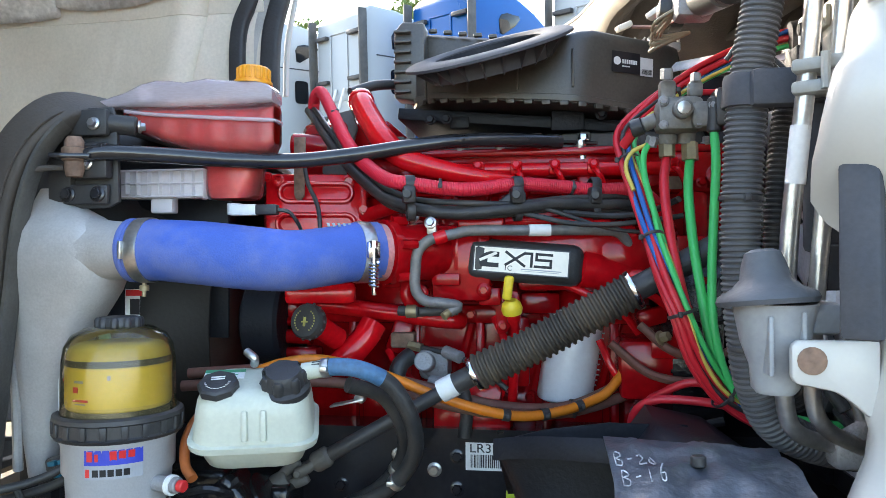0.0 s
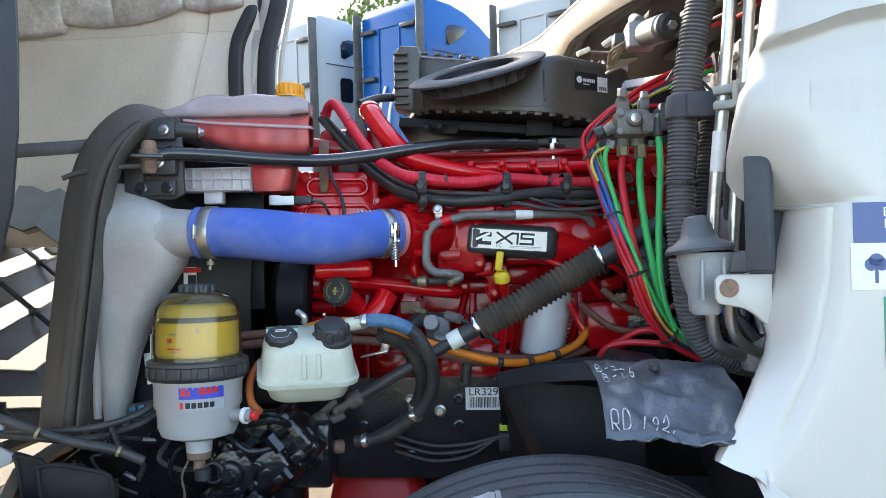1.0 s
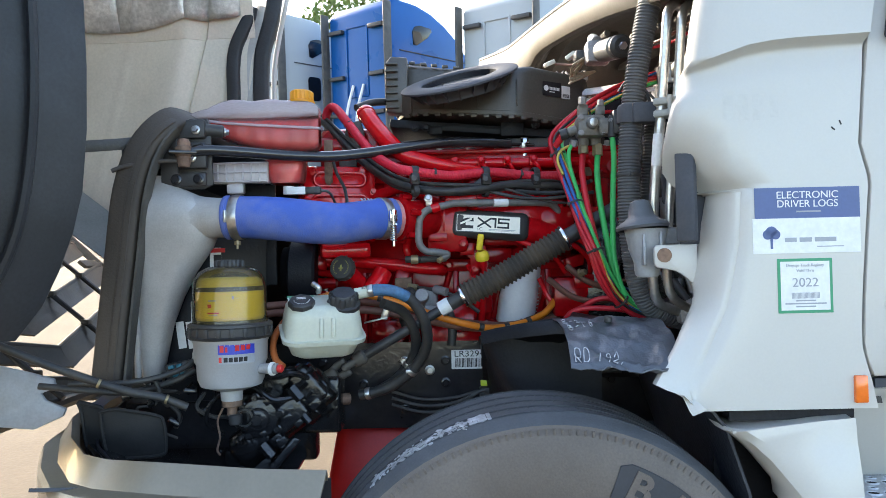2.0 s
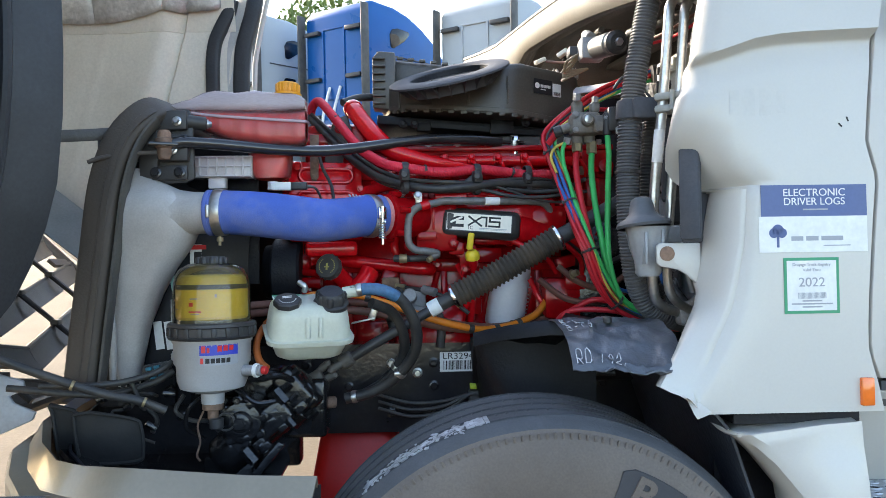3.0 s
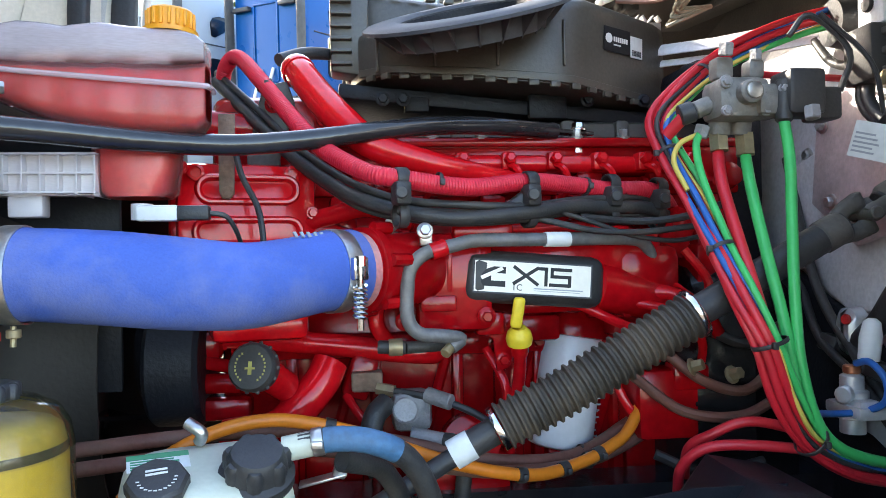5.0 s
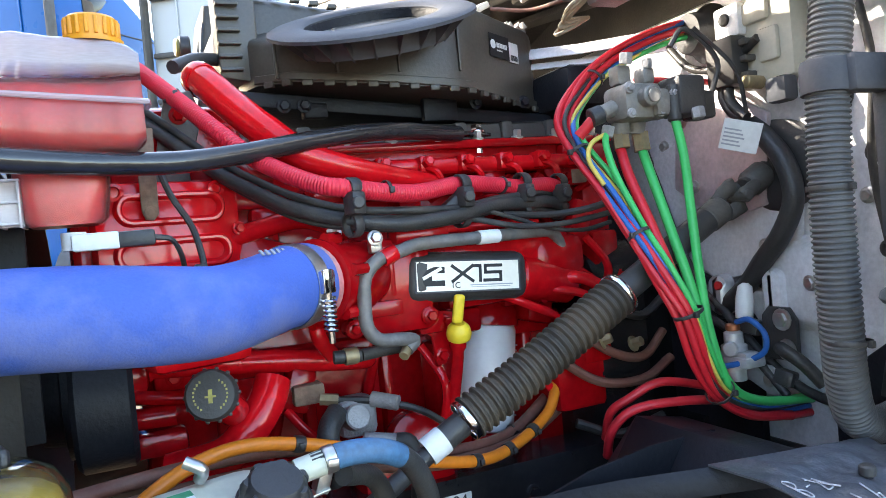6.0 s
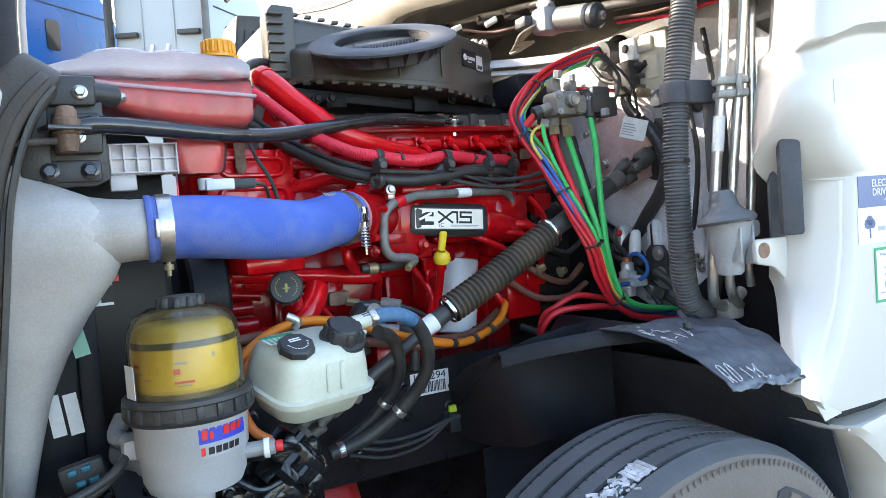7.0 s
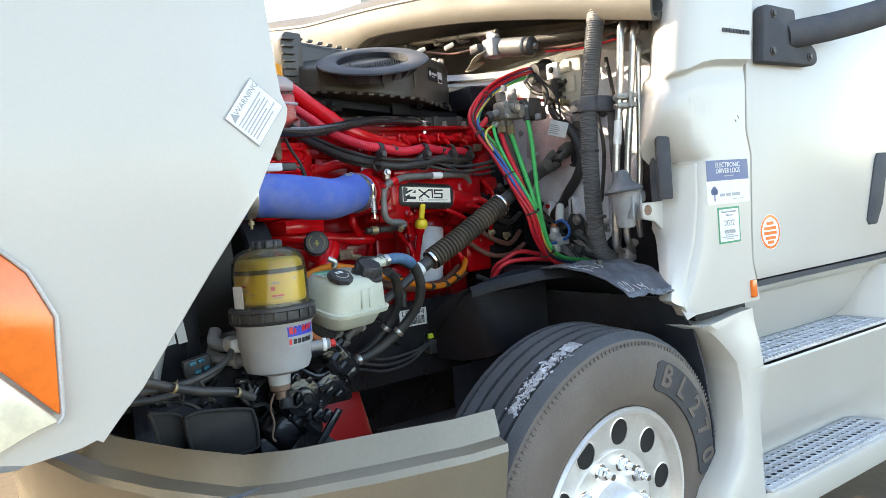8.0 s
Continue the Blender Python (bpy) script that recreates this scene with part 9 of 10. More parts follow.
sweep(bm, spline([(-0.655, 1.40, 1.12), (-0.690, 1.34, 1.09), (-0.702, 1.30, 1.05), (-0.690, 1.27, 1.01), (-0.665, 1.25, 0.99)], 6), 0.0095, 10)
part("conduit", bm, material("burnt_orange_cable", (0.45, 0.12, 0.03), 0.5, 0, 0.15, 20, 0.05), orange2)
for j, (dy, dz) in enumerate(((0, 0), (0.03, 0.022))):
    t = thing("brown_pipe", (-0.2, 1.55, 1.05), "brown plastic conduit beneath the engine", "pipe", "brown conduits")
    bm = bmesh.new()
    sweep(bm, spline([(-0.80, 1.47 + dy, 1.115 + dz), (-0.62, 1.49 + dy, 1.125 + dz), (-0.45, 1.52 + dy, 1.118 + dz), (-0.30, 1.54 + dy, 1.085 + dz), (-0.15, 1.56 + dy, 1.055 + 0.5 * dz), (0.0, 1.60 + dy, 1.05 + 0.3 * dz), (0.12, 1.65 + dy, 1.075 + dz), (0.19, 1.68 + dy, 1.11 + dz), (0.24, 1.69 + dy, 1.17 + dz)], 6), 0.0115, 10)
    part("conduit", bm, BROWN, t)
    for p in ((-0.36, 1.53 + dy, 1.10 + dz), (0.02, 1.61 + dy, 1.052 + 0.3 * dz)):
        tie(t, p, (1, 0.2, -0.2), 0.0135, "pipe_clip", w=0.014)
bracket = thing("conduit_bracket", (-0.43, 1.45, 1.08), "small bent steel conduit bracket", "bracket")
bm = bmesh.new()
box(bm, (-0.43, 1.44, 1.095), (0.07, 0.03, 0.004), 0.001, pose(0, 0, 0, 0, -12, 0))
box(bm, (-0.40, 1.445, 1.12), (0.02, 0.03, 0.05), 0.003, pose(0, 0, 0, 0, 20, 0))
part("plate", bm, STEEL, bracket)

pump = thing("fuel_pump", (-0.29, 1.66, 1.10), "grey fuel pump fittings with black hoses", "pump")
bm = bmesh.new()
box(bm, (-0.285, 1.655, 1.145), (0.07, 0.06, 0.07), 0.015)
rod(bm, (-0.30, 1.62, 1.15), (-0.30, 1.58, 1.16), 0.022, 16, bevel=0.003)
rod(bm, (-0.26, 1.63, 1.175), (-0.22, 1.60, 1.165), 0.014, 12, bevel=0.002)
rod(bm, (-0.29, 1.60, 1.115), (-0.235, 1.585, 1.105), 0.013, 12, bevel=0.002)
part("casting", bm, ALU_DARK, pump)
bm = bmesh.new()
sweep(bm, spline([(-0.33, 1.60, 1.17), (-0.352, 1.58, 1.15), (-0.358, 1.57, 1.11), (-0.345, 1.56, 1.06)], 5), 0.019, 12)
part("elbow_hose", bm, RUBBER, pump)
bm = bmesh.new()
sweep(bm, spline([(-0.235, 1.585, 1.105), (-0.215, 1.575, 1.10), (-0.205, 1.57, 1.06), (-0.21, 1.57, 1.0)], 5), 0.014, 10)
part("elbow_hose", bm, RUBBER, pump)
bm = bmesh.new()
box(bm, (-0.362, 1.675, 1.195), (0.055, 0.04, 0.035), 0.005)
part("sender_block", bm, RUST, pump)
bm = bmesh.new()
rod(bm, (-0.345, 1.655, 1.185), (-0.315, 1.645, 1.18), 0.011, 6)
part("brass_fitting", bm, BRASS, pump)
bm = bmesh.new()
sweep(bm, spline([(-0.315, 1.645, 1.18), (-0.25, 1.62, 1.17), (-0.18, 1.60, 1.145), (-0.12, 1.59, 1.10)], 5), 0.0065, 8)
part("sender_line", bm, RUBBER, pump)

wires_t = thing("injector_leads", (0.1, 1.54, 1.5), "thin black injector leads and a red drain tube on the engine", "cable")
for mat, r, pts in ((RUBBER, 0.0055, [(-0.107, 1.535, 1.481), (-0.05, 1.535, 1.468), (0.018, 1.535, 1.453), (0.099, 1.535, 1.45), (0.173, 1.535, 1.457), (0.239, 1.535, 1.466)]),
                    (RUBBER, 0.0042, [(-0.055, 1.545, 1.49), (0.013, 1.545, 1.469), (0.083, 1.545, 1.445), (0.157, 1.545, 1.435), (0.223, 1.545, 1.445)]),
                    (RED_PIPE, 0.0085, [(0.032, 1.6, 1.433), (0.095, 1.6, 1.413), (0.148, 1.6, 1.382), (0.186, 1.6, 1.352), (0.23, 1.6, 1.321)])):
    bm = bmesh.new()
    sweep(bm, spline(pts, 5), r, 9)
    part("lead", bm, mat, wires_t)

# ---- air lines at the firewall ----
bundle = thing("air_line_bundle", (0.2, 1.4, 1.06), "bundle of red, blue, green and yellow air lines with cable ties", "air line")
bp = [(0.515, 1.535, 1.812), (0.455, 1.545, 1.822), (0.365, 1.565, 1.796), (0.265, 1.575, 1.748), (0.178, 1.55, 1.683), (0.128, 1.52, 1.630), (0.128, 1.49, 1.575), (0.143, 1.43, 1.495), (0.158, 1.385, 1.420), (0.178, 1.35, 1.350), (0.200, 1.33, 1.285), (0.228, 1.335, 1.205), (0.272, 1.35, 1.140), (0.34, 1.36, 1.098), (0.44, 1.37, 1.078), (0.60, 1.38, 1.07)]
rnd = random.Random(11)
core = spline(bp, 5)
LINES = ((RED_LINE, 0.0068), (RED_LINE, 0.0064), (BLUE, 0.0050), (RUBBER, 0.0042), (RED_LINE, 0.0066), (BLUE, 0.0050), (YEL_LINE, 0.0036), (GREEN, 0.0052))
for k, (mat, r) in enumerate(LINES):
    pts = []
    for i, p in enumerate(bp):
        p0, p1 = Vector(bp[max(0, i - 1)]), Vector(bp[min(len(bp) - 1, i + 1)])
        tg = (p1 - p0).normalized()
        view = Vector((0.45, 0.88, -0.1))
        view = (view - tg * view.dot(tg)).normalized()
        side = tg.cross(view)
        tight = 0.9 if i in (6, 8, 10, 12) else 1.02
        off = (k - 3.5) * 0.0047 * tight + 0.004 * math.sin(1.1 * i + 1.9 * k)
        pts.append(Vector(p) + side * off + view * (0.006 * math.sin(2.4 * k + 0.8 * i)))
    bm = bmesh.new()
    sweep(bm, spline(pts, 5), r, 9)
    part("air_line", bm, mat, bundle)
for i in (17, 30, 40, 50, 60):
    tie(bundle, core[i], core[i + 1] - core[i - 1], 0.021 if i < 45 else 0.026)
for mat, r, pts in ((GREEN, 0.0088, [(0.238, 1.455, 1.570), (0.228, 1.42, 1.51), (0.228, 1.385, 1.42), (0.236, 1.36, 1.33), (0.250, 1.35, 1.24), (0.285, 1.355, 1.155), (0.35, 1.365, 1.10), (0.48, 1.38, 1.075)]),
                    (GREEN, 0.0082, [(0.270, 1.400, 1.620), (0.270, 1.385, 1.55), (0.262, 1.37, 1.45), (0.255, 1.355, 1.34), (0.258, 1.345, 1.24), (0.290, 1.345, 1.150), (0.37, 1.355, 1.105), (0.50, 1.36, 1.085)]),
                    (RED_LINE, 0.0092, [(0.196, 1.462, 1.575), (0.186, 1.43, 1.52), (0.188, 1.385, 1.43), (0.200, 1.355, 1.34), (0.222, 1.345, 1.25), (0.262, 1.352, 1.16), (0.33, 1.36, 1.09), (0.45, 1.365, 1.062)]),
                    (GREEN, 0.0060, [(0.165, 1.458, 1.605), (0.150, 1.44, 1.575), (0.152, 1.42, 1.52), (0.172, 1.385, 1.43), (0.196, 1.35, 1.33)]),
                    (YEL_LINE, 0.0042, [(0.160, 1.455, 1.60), (0.130, 1.455, 1.585), (0.118, 1.45, 1.555), (0.13, 1.43, 1.51)]),
                    (BLUE, 0.0055, [(0.236, 1.335, 1.205), (0.28, 1.37, 1.178), (0.34, 1.41, 1.163), (0.39, 1.405, 1.165), (0.405, 1.372, 1.185), (0.405, 1.368, 1.218), (0.40, 1.395, 1.242), (0.40, 1.428, 1.236)])):
    bm = bmesh.new()
    sweep(bm, spline(pts, 6), r, 12)
    part("air_line", bm, mat, bundle)
for j, (z, y) in enumerate(((1.095, 1.42), (1.11, 1.47))):
    t = thing("red_hose", (0.2, y, z - 0.06), "red cable looping towards the firewall", "hose", "red cables")
    bm = bmesh.new()
    sweep(bm, spline([(0.135 + 0.035 * j, y + 0.08, z - 0.075), (0.130 + 0.035 * j, y + 0.05, z - 0.02), (0.165 + 0.025 * j, y + 0.025, z + 0.016 - 0.01 * j), (0.25, y, z + 0.020 + 0.012 * j), (0.36, y - 0.02, z + 0.006)], 6), 0.0085, 10)
    part("sleeve", bm, RED_LINE, t)

valve = thing("air_valve", (0.22, 1.43, 1.6), "grey cast air valve with push-in fittings", "valve")
bm = bmesh.new()
box(bm, (0.215, 1.44, 1.650), (0.085, 0.07, 0.065), 0.014)
box(bm, (0.255, 1.425, 1.645), (0.05, 0.06, 0.05), 0.012)
rod(bm, (0.215, 1.41, 1.655), (0.215, 1.385, 1.655), 0.018, 16, bevel=0.003)
rod(bm, (0.175, 1.44, 1.645), (0.150, 1.445, 1.635), 0.014, 12, bevel=0.002)
box(bm, (0.195, 1.445, 1.70), (0.03, 0.03, 0.035), 0.006)
box(bm, (0.245, 1.44, 1.698), (0.026, 0.03, 0.03), 0.006)
for x in (0.198, 0.232):
    rod(bm, (x, 1.455, 1.625), (x, 1.46, 1.600), 0.017, 14, bevel=0.002)
part("casting", bm, material("weathered_zinc", (0.19, 0.185, 0.175), 0.5, 0.3, 0.25, 40, 0.2, dust=0.3), valve)
for x, y, z in ((0.196, 1.46, 1.592), (0.238, 1.457, 1.585)):
    bm = bmesh.new()
    rod(bm, (x, y, z + 0.016), (x, y - 0.004, z - 0.018), 0.0155, 6)
    part("hex_fitting", bm, BRASS, valve)
for at, way, r, h in (((0.182, 1.404, 1.672), (0, -1, 0), 0.007, 0.007), ((0.245, 1.404, 1.630), (0, -1, 0), 0.007, 0.007), ((0.182, 1.404, 1.628), (0, -1, 0), 0.006, 0.006), ((0.268, 1.393, 1.660), (0, -1, 0), 0.006, 0.006)):
    bolts("cap_screw", ALU_DARK, valve, [(at, way)], r, h)
for a, b, r in (((0.150, 1.445, 1.635), (0.128, 1.45, 1.628), 0.017), ((0.19, 1.42, 1.715), (0.19, 1.415, 1.735), 0.012), ((0.245, 1.43, 1.71), (0.245, 1.43, 1.728), 0.010), ((0.30, 1.375, 1.63), (0.30, 1.372, 1.61), 0.012), ((0.17, 1.455, 1.615), (0.165, 1.458, 1.595), 0.012)):
    bm = bmesh.new()
    rod(bm, a, b, r, 6 if r < 0.015 else 14, bevel=0.002)
    part("port_fitting", bm, ALU_DARK if r < 0.015 else BLACK, valve)
bm = bmesh.new()
lathe(bm, [(0.007, 0), (0.012, 0.001), (0.012, 0.004), (0.008, 0.005)], Matrix.Translation((0.215, 1.384, 1.655)) @ aim((0, 0, 0), (0, -1, 0)), 14)
part("port_ring", bm, STEEL, valve)
bm = bmesh.new()
rod(bm, (0.272, 1.40, 1.675), (0.270, 1.398, 1.610), 0.013, 12, bevel=0.003)
box(bm, (0.300, 1.41, 1.655), (0.06, 0.06, 0.07), 0.008)
box(bm, (0.345, 1.42, 1.640), (0.04, 0.05, 0.05), 0.006)
part("solenoid", bm, BLACK, valve)
bm = bmesh.new()
rod(bm, (0.25, 1.47, 1.70), (0.50, 1.50, 1.70), 0.006, 8)
rod(bm, (0.14, 1.447, 1.632), (0.115, 1.47, 1.60), 0.010, 10)
part("red_stub", bm, RED_LINE, valve)
low_valve = thing("quick_release_valve", (0.40, 1.43, 1.12), "small bright valve with a blue line on the firewall", "valve")
VALVE_ALU = material("bright_valve_alloy", (0.62, 0.63, 0.65), 0.3, 0.5, 0.1, 20, 0.04, dust=0.1)
bm = bmesh.new()
lathe(bm, [(0.010, -0.062), (0.019, -0.060), (0.019, -0.038), (0.024, -0.036), (0.024, -0.028)], Matrix.Translation((0.400, 1.438, 1.185)), 20)
part("lower_port", bm, VALVE_ALU, low_valve)
bm = bmesh.new()
box(bm, (0.402, 1.432, 1.163), (0.050, 0.086, 0.020), 0.005)
box(bm, (0.400, 1.412, 1.174), (0.036, 0.036, 0.016), 0.005)
part("casting", bm, VALVE_ALU, low_valve)
bm = bmesh.new()
lathe(bm, [(0.022, -0.012), (0.024, -0.010), (0.024, 0.006), (0.018, 0.010), (0.018, 0.030), (0.012, 0.034)], Matrix.Translation((0.400, 1.438, 1.185)), 20)
rod(bm, (0.384, 1.428, 1.188), (0.372, 1.422, 1.188), 0.014, 12, bevel=0.002)
part("upper_port", bm, VALVE_ALU, low_valve)
bm = bmesh.new()
rod(bm, (0.400, 1.438, 1.219), (0.400, 1.438, 1.232), 0.0135, 16, bevel=0.002)
part("copper_ring", bm, material("copper_fitting", (0.42, 0.16, 0.08), 0.35, 0.7, 0.15, 30), low_valve, "copper sealing ring")
bm = bmesh.new()
lathe(bm, [(0.016, 0), (0.017, 0.035), (0.013, 0.060), (0.006, 0.066)], Matrix.Translation((0.425, 1.432, 1.240)) @ pose(0, 0, 0, 4, 4, 0), 16)
part("vent_cap", bm, WHITE_PLASTIC, low_valve)
bm = bmesh.new()
prism(bm, [(1.378, 1.098), (1.374, 1.142), (1.392, 1.152), (1.492, 1.152), (1.498, 1.128), (1.44, 1.116), (1.40, 1.098)], 0.436, 0.444, 0.003, "yz")
foot = part("foot_plate", bm, VALVE_ALU, low_valve)
bolts("plate_bolt", STEEL, foot, [((0.435, 1.395, 1.124), (-1, 0, 0))], 0.009, 0.006)
bm = bmesh.new()
prism(bm, [(1.33, 1.175), (1.33, 1.24), (1.345, 1.262), (1.39, 1.262), (1.405, 1.245), (1.405, 1.165), (1.345, 1.165)], 0.440, 0.450, 0.002, "yz")
lv_plate = part("bracket", bm, BLACK, low_valve)
bolts("plate_bolt", STEEL, lv_plate, [((0.439, 1.358, 1.240), (-1, 0, 0)), ((0.439, 1.352, 1.185), (-1, 0, 0))], 0.014, 0.010)
bm = bmesh.new()
sweep(bm, spline([(0.43, 1.36, 1.19), (0.42, 1.335, 1.185), (0.43, 1.31, 1.165), (0.45, 1.29, 1.13)], 5), 0.012, 10)
part("rubber_elbow", bm, RUBBER, low_valve)

# ---- ribbed hoses and refrigerant pipes by the cab corner ----
big = thing("ribbed_hose", (0.25, 1.08, 1.1), "thick black ribbed conduit running down to the chassis", "hose")
bm = bmesh.new()
bigpts = [(0.325, 1.07, 1.97), (0.300, 1.067, 1.90), (0.283, 1.068, 1.83), (0.262, 1.072, 1.72), (0.246, 1.076, 1.61), (0.238, 1.078, 1.50), (0.235, 1.078, 1.40), (0.240, 1.082, 1.30), (0.258, 1.095, 1.20), (0.30, 1.115, 1.135), (0.40, 1.15, 1.10), (0.55, 1.20, 1.09)]
corrugated(bm, bigpts, 0.0285, 0.0078, 0.0028, 20, 8)
part("conduit", bm, material("grey_black_conduit", (0.070, 0.075, 0.083), 0.55, 0, 0.12, 12, 0.05, dust=0.1), big)
bm = bmesh.new()
corrugated(bm, bigpts[:2] + [(0.293, 1.067, 1.87)], 0.0300, 0.0078, 0.002, 20, 8)
part("pale_end", bm, material("faded_conduit", (0.22, 0.21, 0.19), 0.6, 0, 0.15, 14, 0.1, dust=0.2), big)
for z, x in ((1.465, 0.2365), (1.255, 0.248)):
    tie(big, (x, 1.079, z), (0.05, 0, 1), 0.0305, w=0.007)
small = thing("ribbed_hose", (0.30, 1.12, 1.2), "thin black ribbed conduit behind the pipes", "hose")
bm = bmesh.new()
corrugated(bm, [(0.31, 1.13, 1.60), (0.295, 1.12, 1.48), (0.29, 1.12, 1.36), (0.30, 1.13, 1.24), (0.33, 1.15, 1.16)], 0.0165, 0.008, 0.0025, 14, 8)
part("conduit", bm, RUBBER, small)
holder = thing("hose_holder", (0.27, 1.06, 1.57), "black plastic hose holder on the cab corner", "bracket")
bm = bmesh.new()
box(bm, (0.30, 1.045, 1.612), (0.12, 0.03, 0.05), 0.006)
part("arm", bm, GREY_PLASTIC, holder)
bm = bmesh.new()
box(bm, (0.335, 1.05, 1.50), (0.05, 0.03, 0.22), 0.008)
part("spine", bm, GREY_PLASTIC, holder)
bm = bmesh.new()
band(bm, (0.246, 1.076, 1.612), (0.08, 0, 1), 0.034, 0.044, 0.004, 20)
part("ring", bm, GREY_PLASTIC, holder)
bm = bmesh.new()
box(bm, (0.33, 1.03, 1.37), (0.035, 0.03, 0.06), 0.006)
part("foot", bm, GREY_PLASTIC, holder)
for k, pts in enumerate(([(0.37, 1.02, 1.845), (0.335, 0.99, 1.855), (0.316, 0.985, 1.835), (0.310, 0.985, 1.79), (0.295, 0.995, 1.60), (0.279, 1.008, 1.43), (0.274, 1.02, 1.28), (0.276, 1.03, 1.20), (0.295, 1.045, 1.15), (0.36, 1.07, 1.125)],
                        [(0.40, 0.99, 1.835), (0.362, 0.965, 1.845), (0.342, 0.96, 1.825), (0.336, 0.96, 1.78), (0.325, 0.975, 1.60), (0.312, 0.99, 1.43), (0.303, 1.0, 1.28), (0.305, 1.01, 1.20), (0.325, 1.02, 1.16), (0.38, 1.05, 1.13)],
                        [(0.42, 1.0, 1.80), (0.385, 0.98, 1.80), (0.366, 0.965, 1.77), (0.36, 0.965, 1.70), (0.355, 0.975, 1.45), (0.345, 0.99, 1.25), (0.36, 1.0, 1.18)])):
    t = thing("refrigerant_pipe", pts[-1], "bright bare metal refrigerant pipe", "pipe", "refrigerant pipes")
    bm = bmesh.new()
    sweep(bm, spline(pts, 6), (0.0118, 0.0108, 0.009)[k], 14)
    part("tube", bm, STEEL, t)
    if k == 0:
        bm = bmesh.new()
        band(bm, (0.2865, 1.001, 1.515), (0.085, -0.06, 1), 0.0126, 0.075, 0.0006, 14)
        part("paper_wrap", bm, LABEL_WHITE, t, "white printed wrap label")
        bm = bmesh.new()
        box(bm, (0.37, 1.07, 1.12), (0.05, 0.045, 0.045), 0.01)
        rod(bm, (0.36, 1.05, 1.14), (0.40, 1.06, 1.16), 0.014, 12, bevel=0.002)
        part("pipe_joint", bm, ALU_DARK, t)
clampt = thing("pipe_clamp", (0.31, 0.98, 1.59), "pale plastic twin pipe clamp", "clamp")
bm = bmesh.new()
for z in (1.597, 1.625):
    box(bm, (0.312, 0.985, z), (0.066, 0.045, 0.017), 0.005, pose(0, 0, 0, 0, 0, -30))
rod(bm, (0.305, 0.955, 1.59), (0.305, 0.955, 1.635), 0.006, 8)
part("body", bm, material("grey_clamp_plastic", (0.30, 0.31, 0.29), 0.5, 0, 0.1, 20, 0.05), clampt)
# hood rest: rubber cone on a clear cup
rest = thing("hood_rest", (0.255, 0.955, 1.23), "grey rubber hood rest cone on a milky plastic bracket", "hood rest")
bm = bmesh.new()
lathe(bm, [(0.057, -0.006), (0.060, 0.0), (0.057, 0.007), (0.040, 0.016), (0.030, 0.026), (0.026, 0.044), (0.021, 0.058), (0.013, 0.062), (0.011, 0.052), (0.0, 0.05)], Matrix.Translation((0.232, 0.946, 1.332)) @ pose(0, 0, 0, -5, -4, 0), 32, cap=False)
part("cone", bm, material("faded_cone_rubber", (0.072, 0.078, 0.088), 0.5, 0, 0.12, 14, 0.08, dust=0.15, dust_color=(0.2, 0.2, 0.2)), rest)
bm = bmesh.new()
lathe(bm, [(0.050, 1.338), (0.047, 1.325), (0.040, 1.29), (0.030, 1.262), (0.028, 1.235), (0.022, 1.228)], Matrix.Translation((0.242, 0.952, -0.010)), 24)
cup = part("cup", bm, material("milky_bracket", (0.30, 0.31, 0.32), 0.35, 0, 0.12, 14, 0.05, sss=0.2), rest)
for at, size, bev in (((0.285, 0.955, 1.31), (0.07, 0.05, 0.04), 0.012), ((0.262, 0.925, 1.28), (0.006, 0.04, 0.08), 0.002), ((0.225, 0.920, 1.28), (0.006, 0.03, 0.07), 0.002)):
    bm = bmesh.new()
    box(bm, at, size, bev)
    part("cup_rib", bm, bpy.data.materials["milky_bracket"], cup)

# ---- firewall equipment ----
wiper = thing("wiper_motor", (0.33, 1.42, 1.85), "round grey wiper motor under the cowl", "motor")
bm = bmesh.new()
rod(bm, (0.272, 1.500, 1.890), (0.292, 1.395, 1.873), 0.034, 28, bevel=0.006)
part("can", bm, material("grey_motor_paint", (0.22, 0.22, 0.21), 0.35, 0.5, 0.1, 14, 0.03, dust=0.1), wiper)
bm = bmesh.new()
rod(bm, (0.292, 1.395, 1.873), (0.298, 1.362, 1.867), 0.0335, 28, bevel=0.010)
part("end_cap", bm, BLACK, wiper)
bm = bmesh.new()
rod(bm, (0.298, 1.364, 1.867), (0.300, 1.352, 1.865), 0.012, 6, bevel=0.002)
part("end_nut", bm, STEEL, wiper)
bm = bmesh.new()
box(bm, (0.262, 1.535, 1.895), (0.075, 0.065, 0.070), 0.012)
rod(bm, (0.255, 1.51, 1.925), (0.250, 1.55, 1.945), 0.016, 12, bevel=0.002)
part("gear_case", bm, ALU_DARK, wiper)
for k in range(4):
    bm = bmesh.new()
    sweep(bm, spline([(0.235, 1.54, 1.89), (0.19, 1.56 + 0.02 * k, 1.865 - 0.012 * k), (0.20, 1.60, 1.85 - 0.008 * k), (0.27, 1.62, 1.86)], 5), 0.004, 6)
    part("lead", bm, material("tan_lead", (0.22, 0.18, 0.12), 0.5) if k == 0 else bpy.data.materials["tan_lead"], wiper)
bm = bmesh.new()
box(bm, (0.22, 1.585, 1.90), (0.04, 0.05, 0.03), 0.005)
part("plug", bm, BLACK, wiper)
link_t = thing("wiper_linkage", (0.35, 1.8, 1.83), "dark wiper linkage bars below the cowl", "linkage")
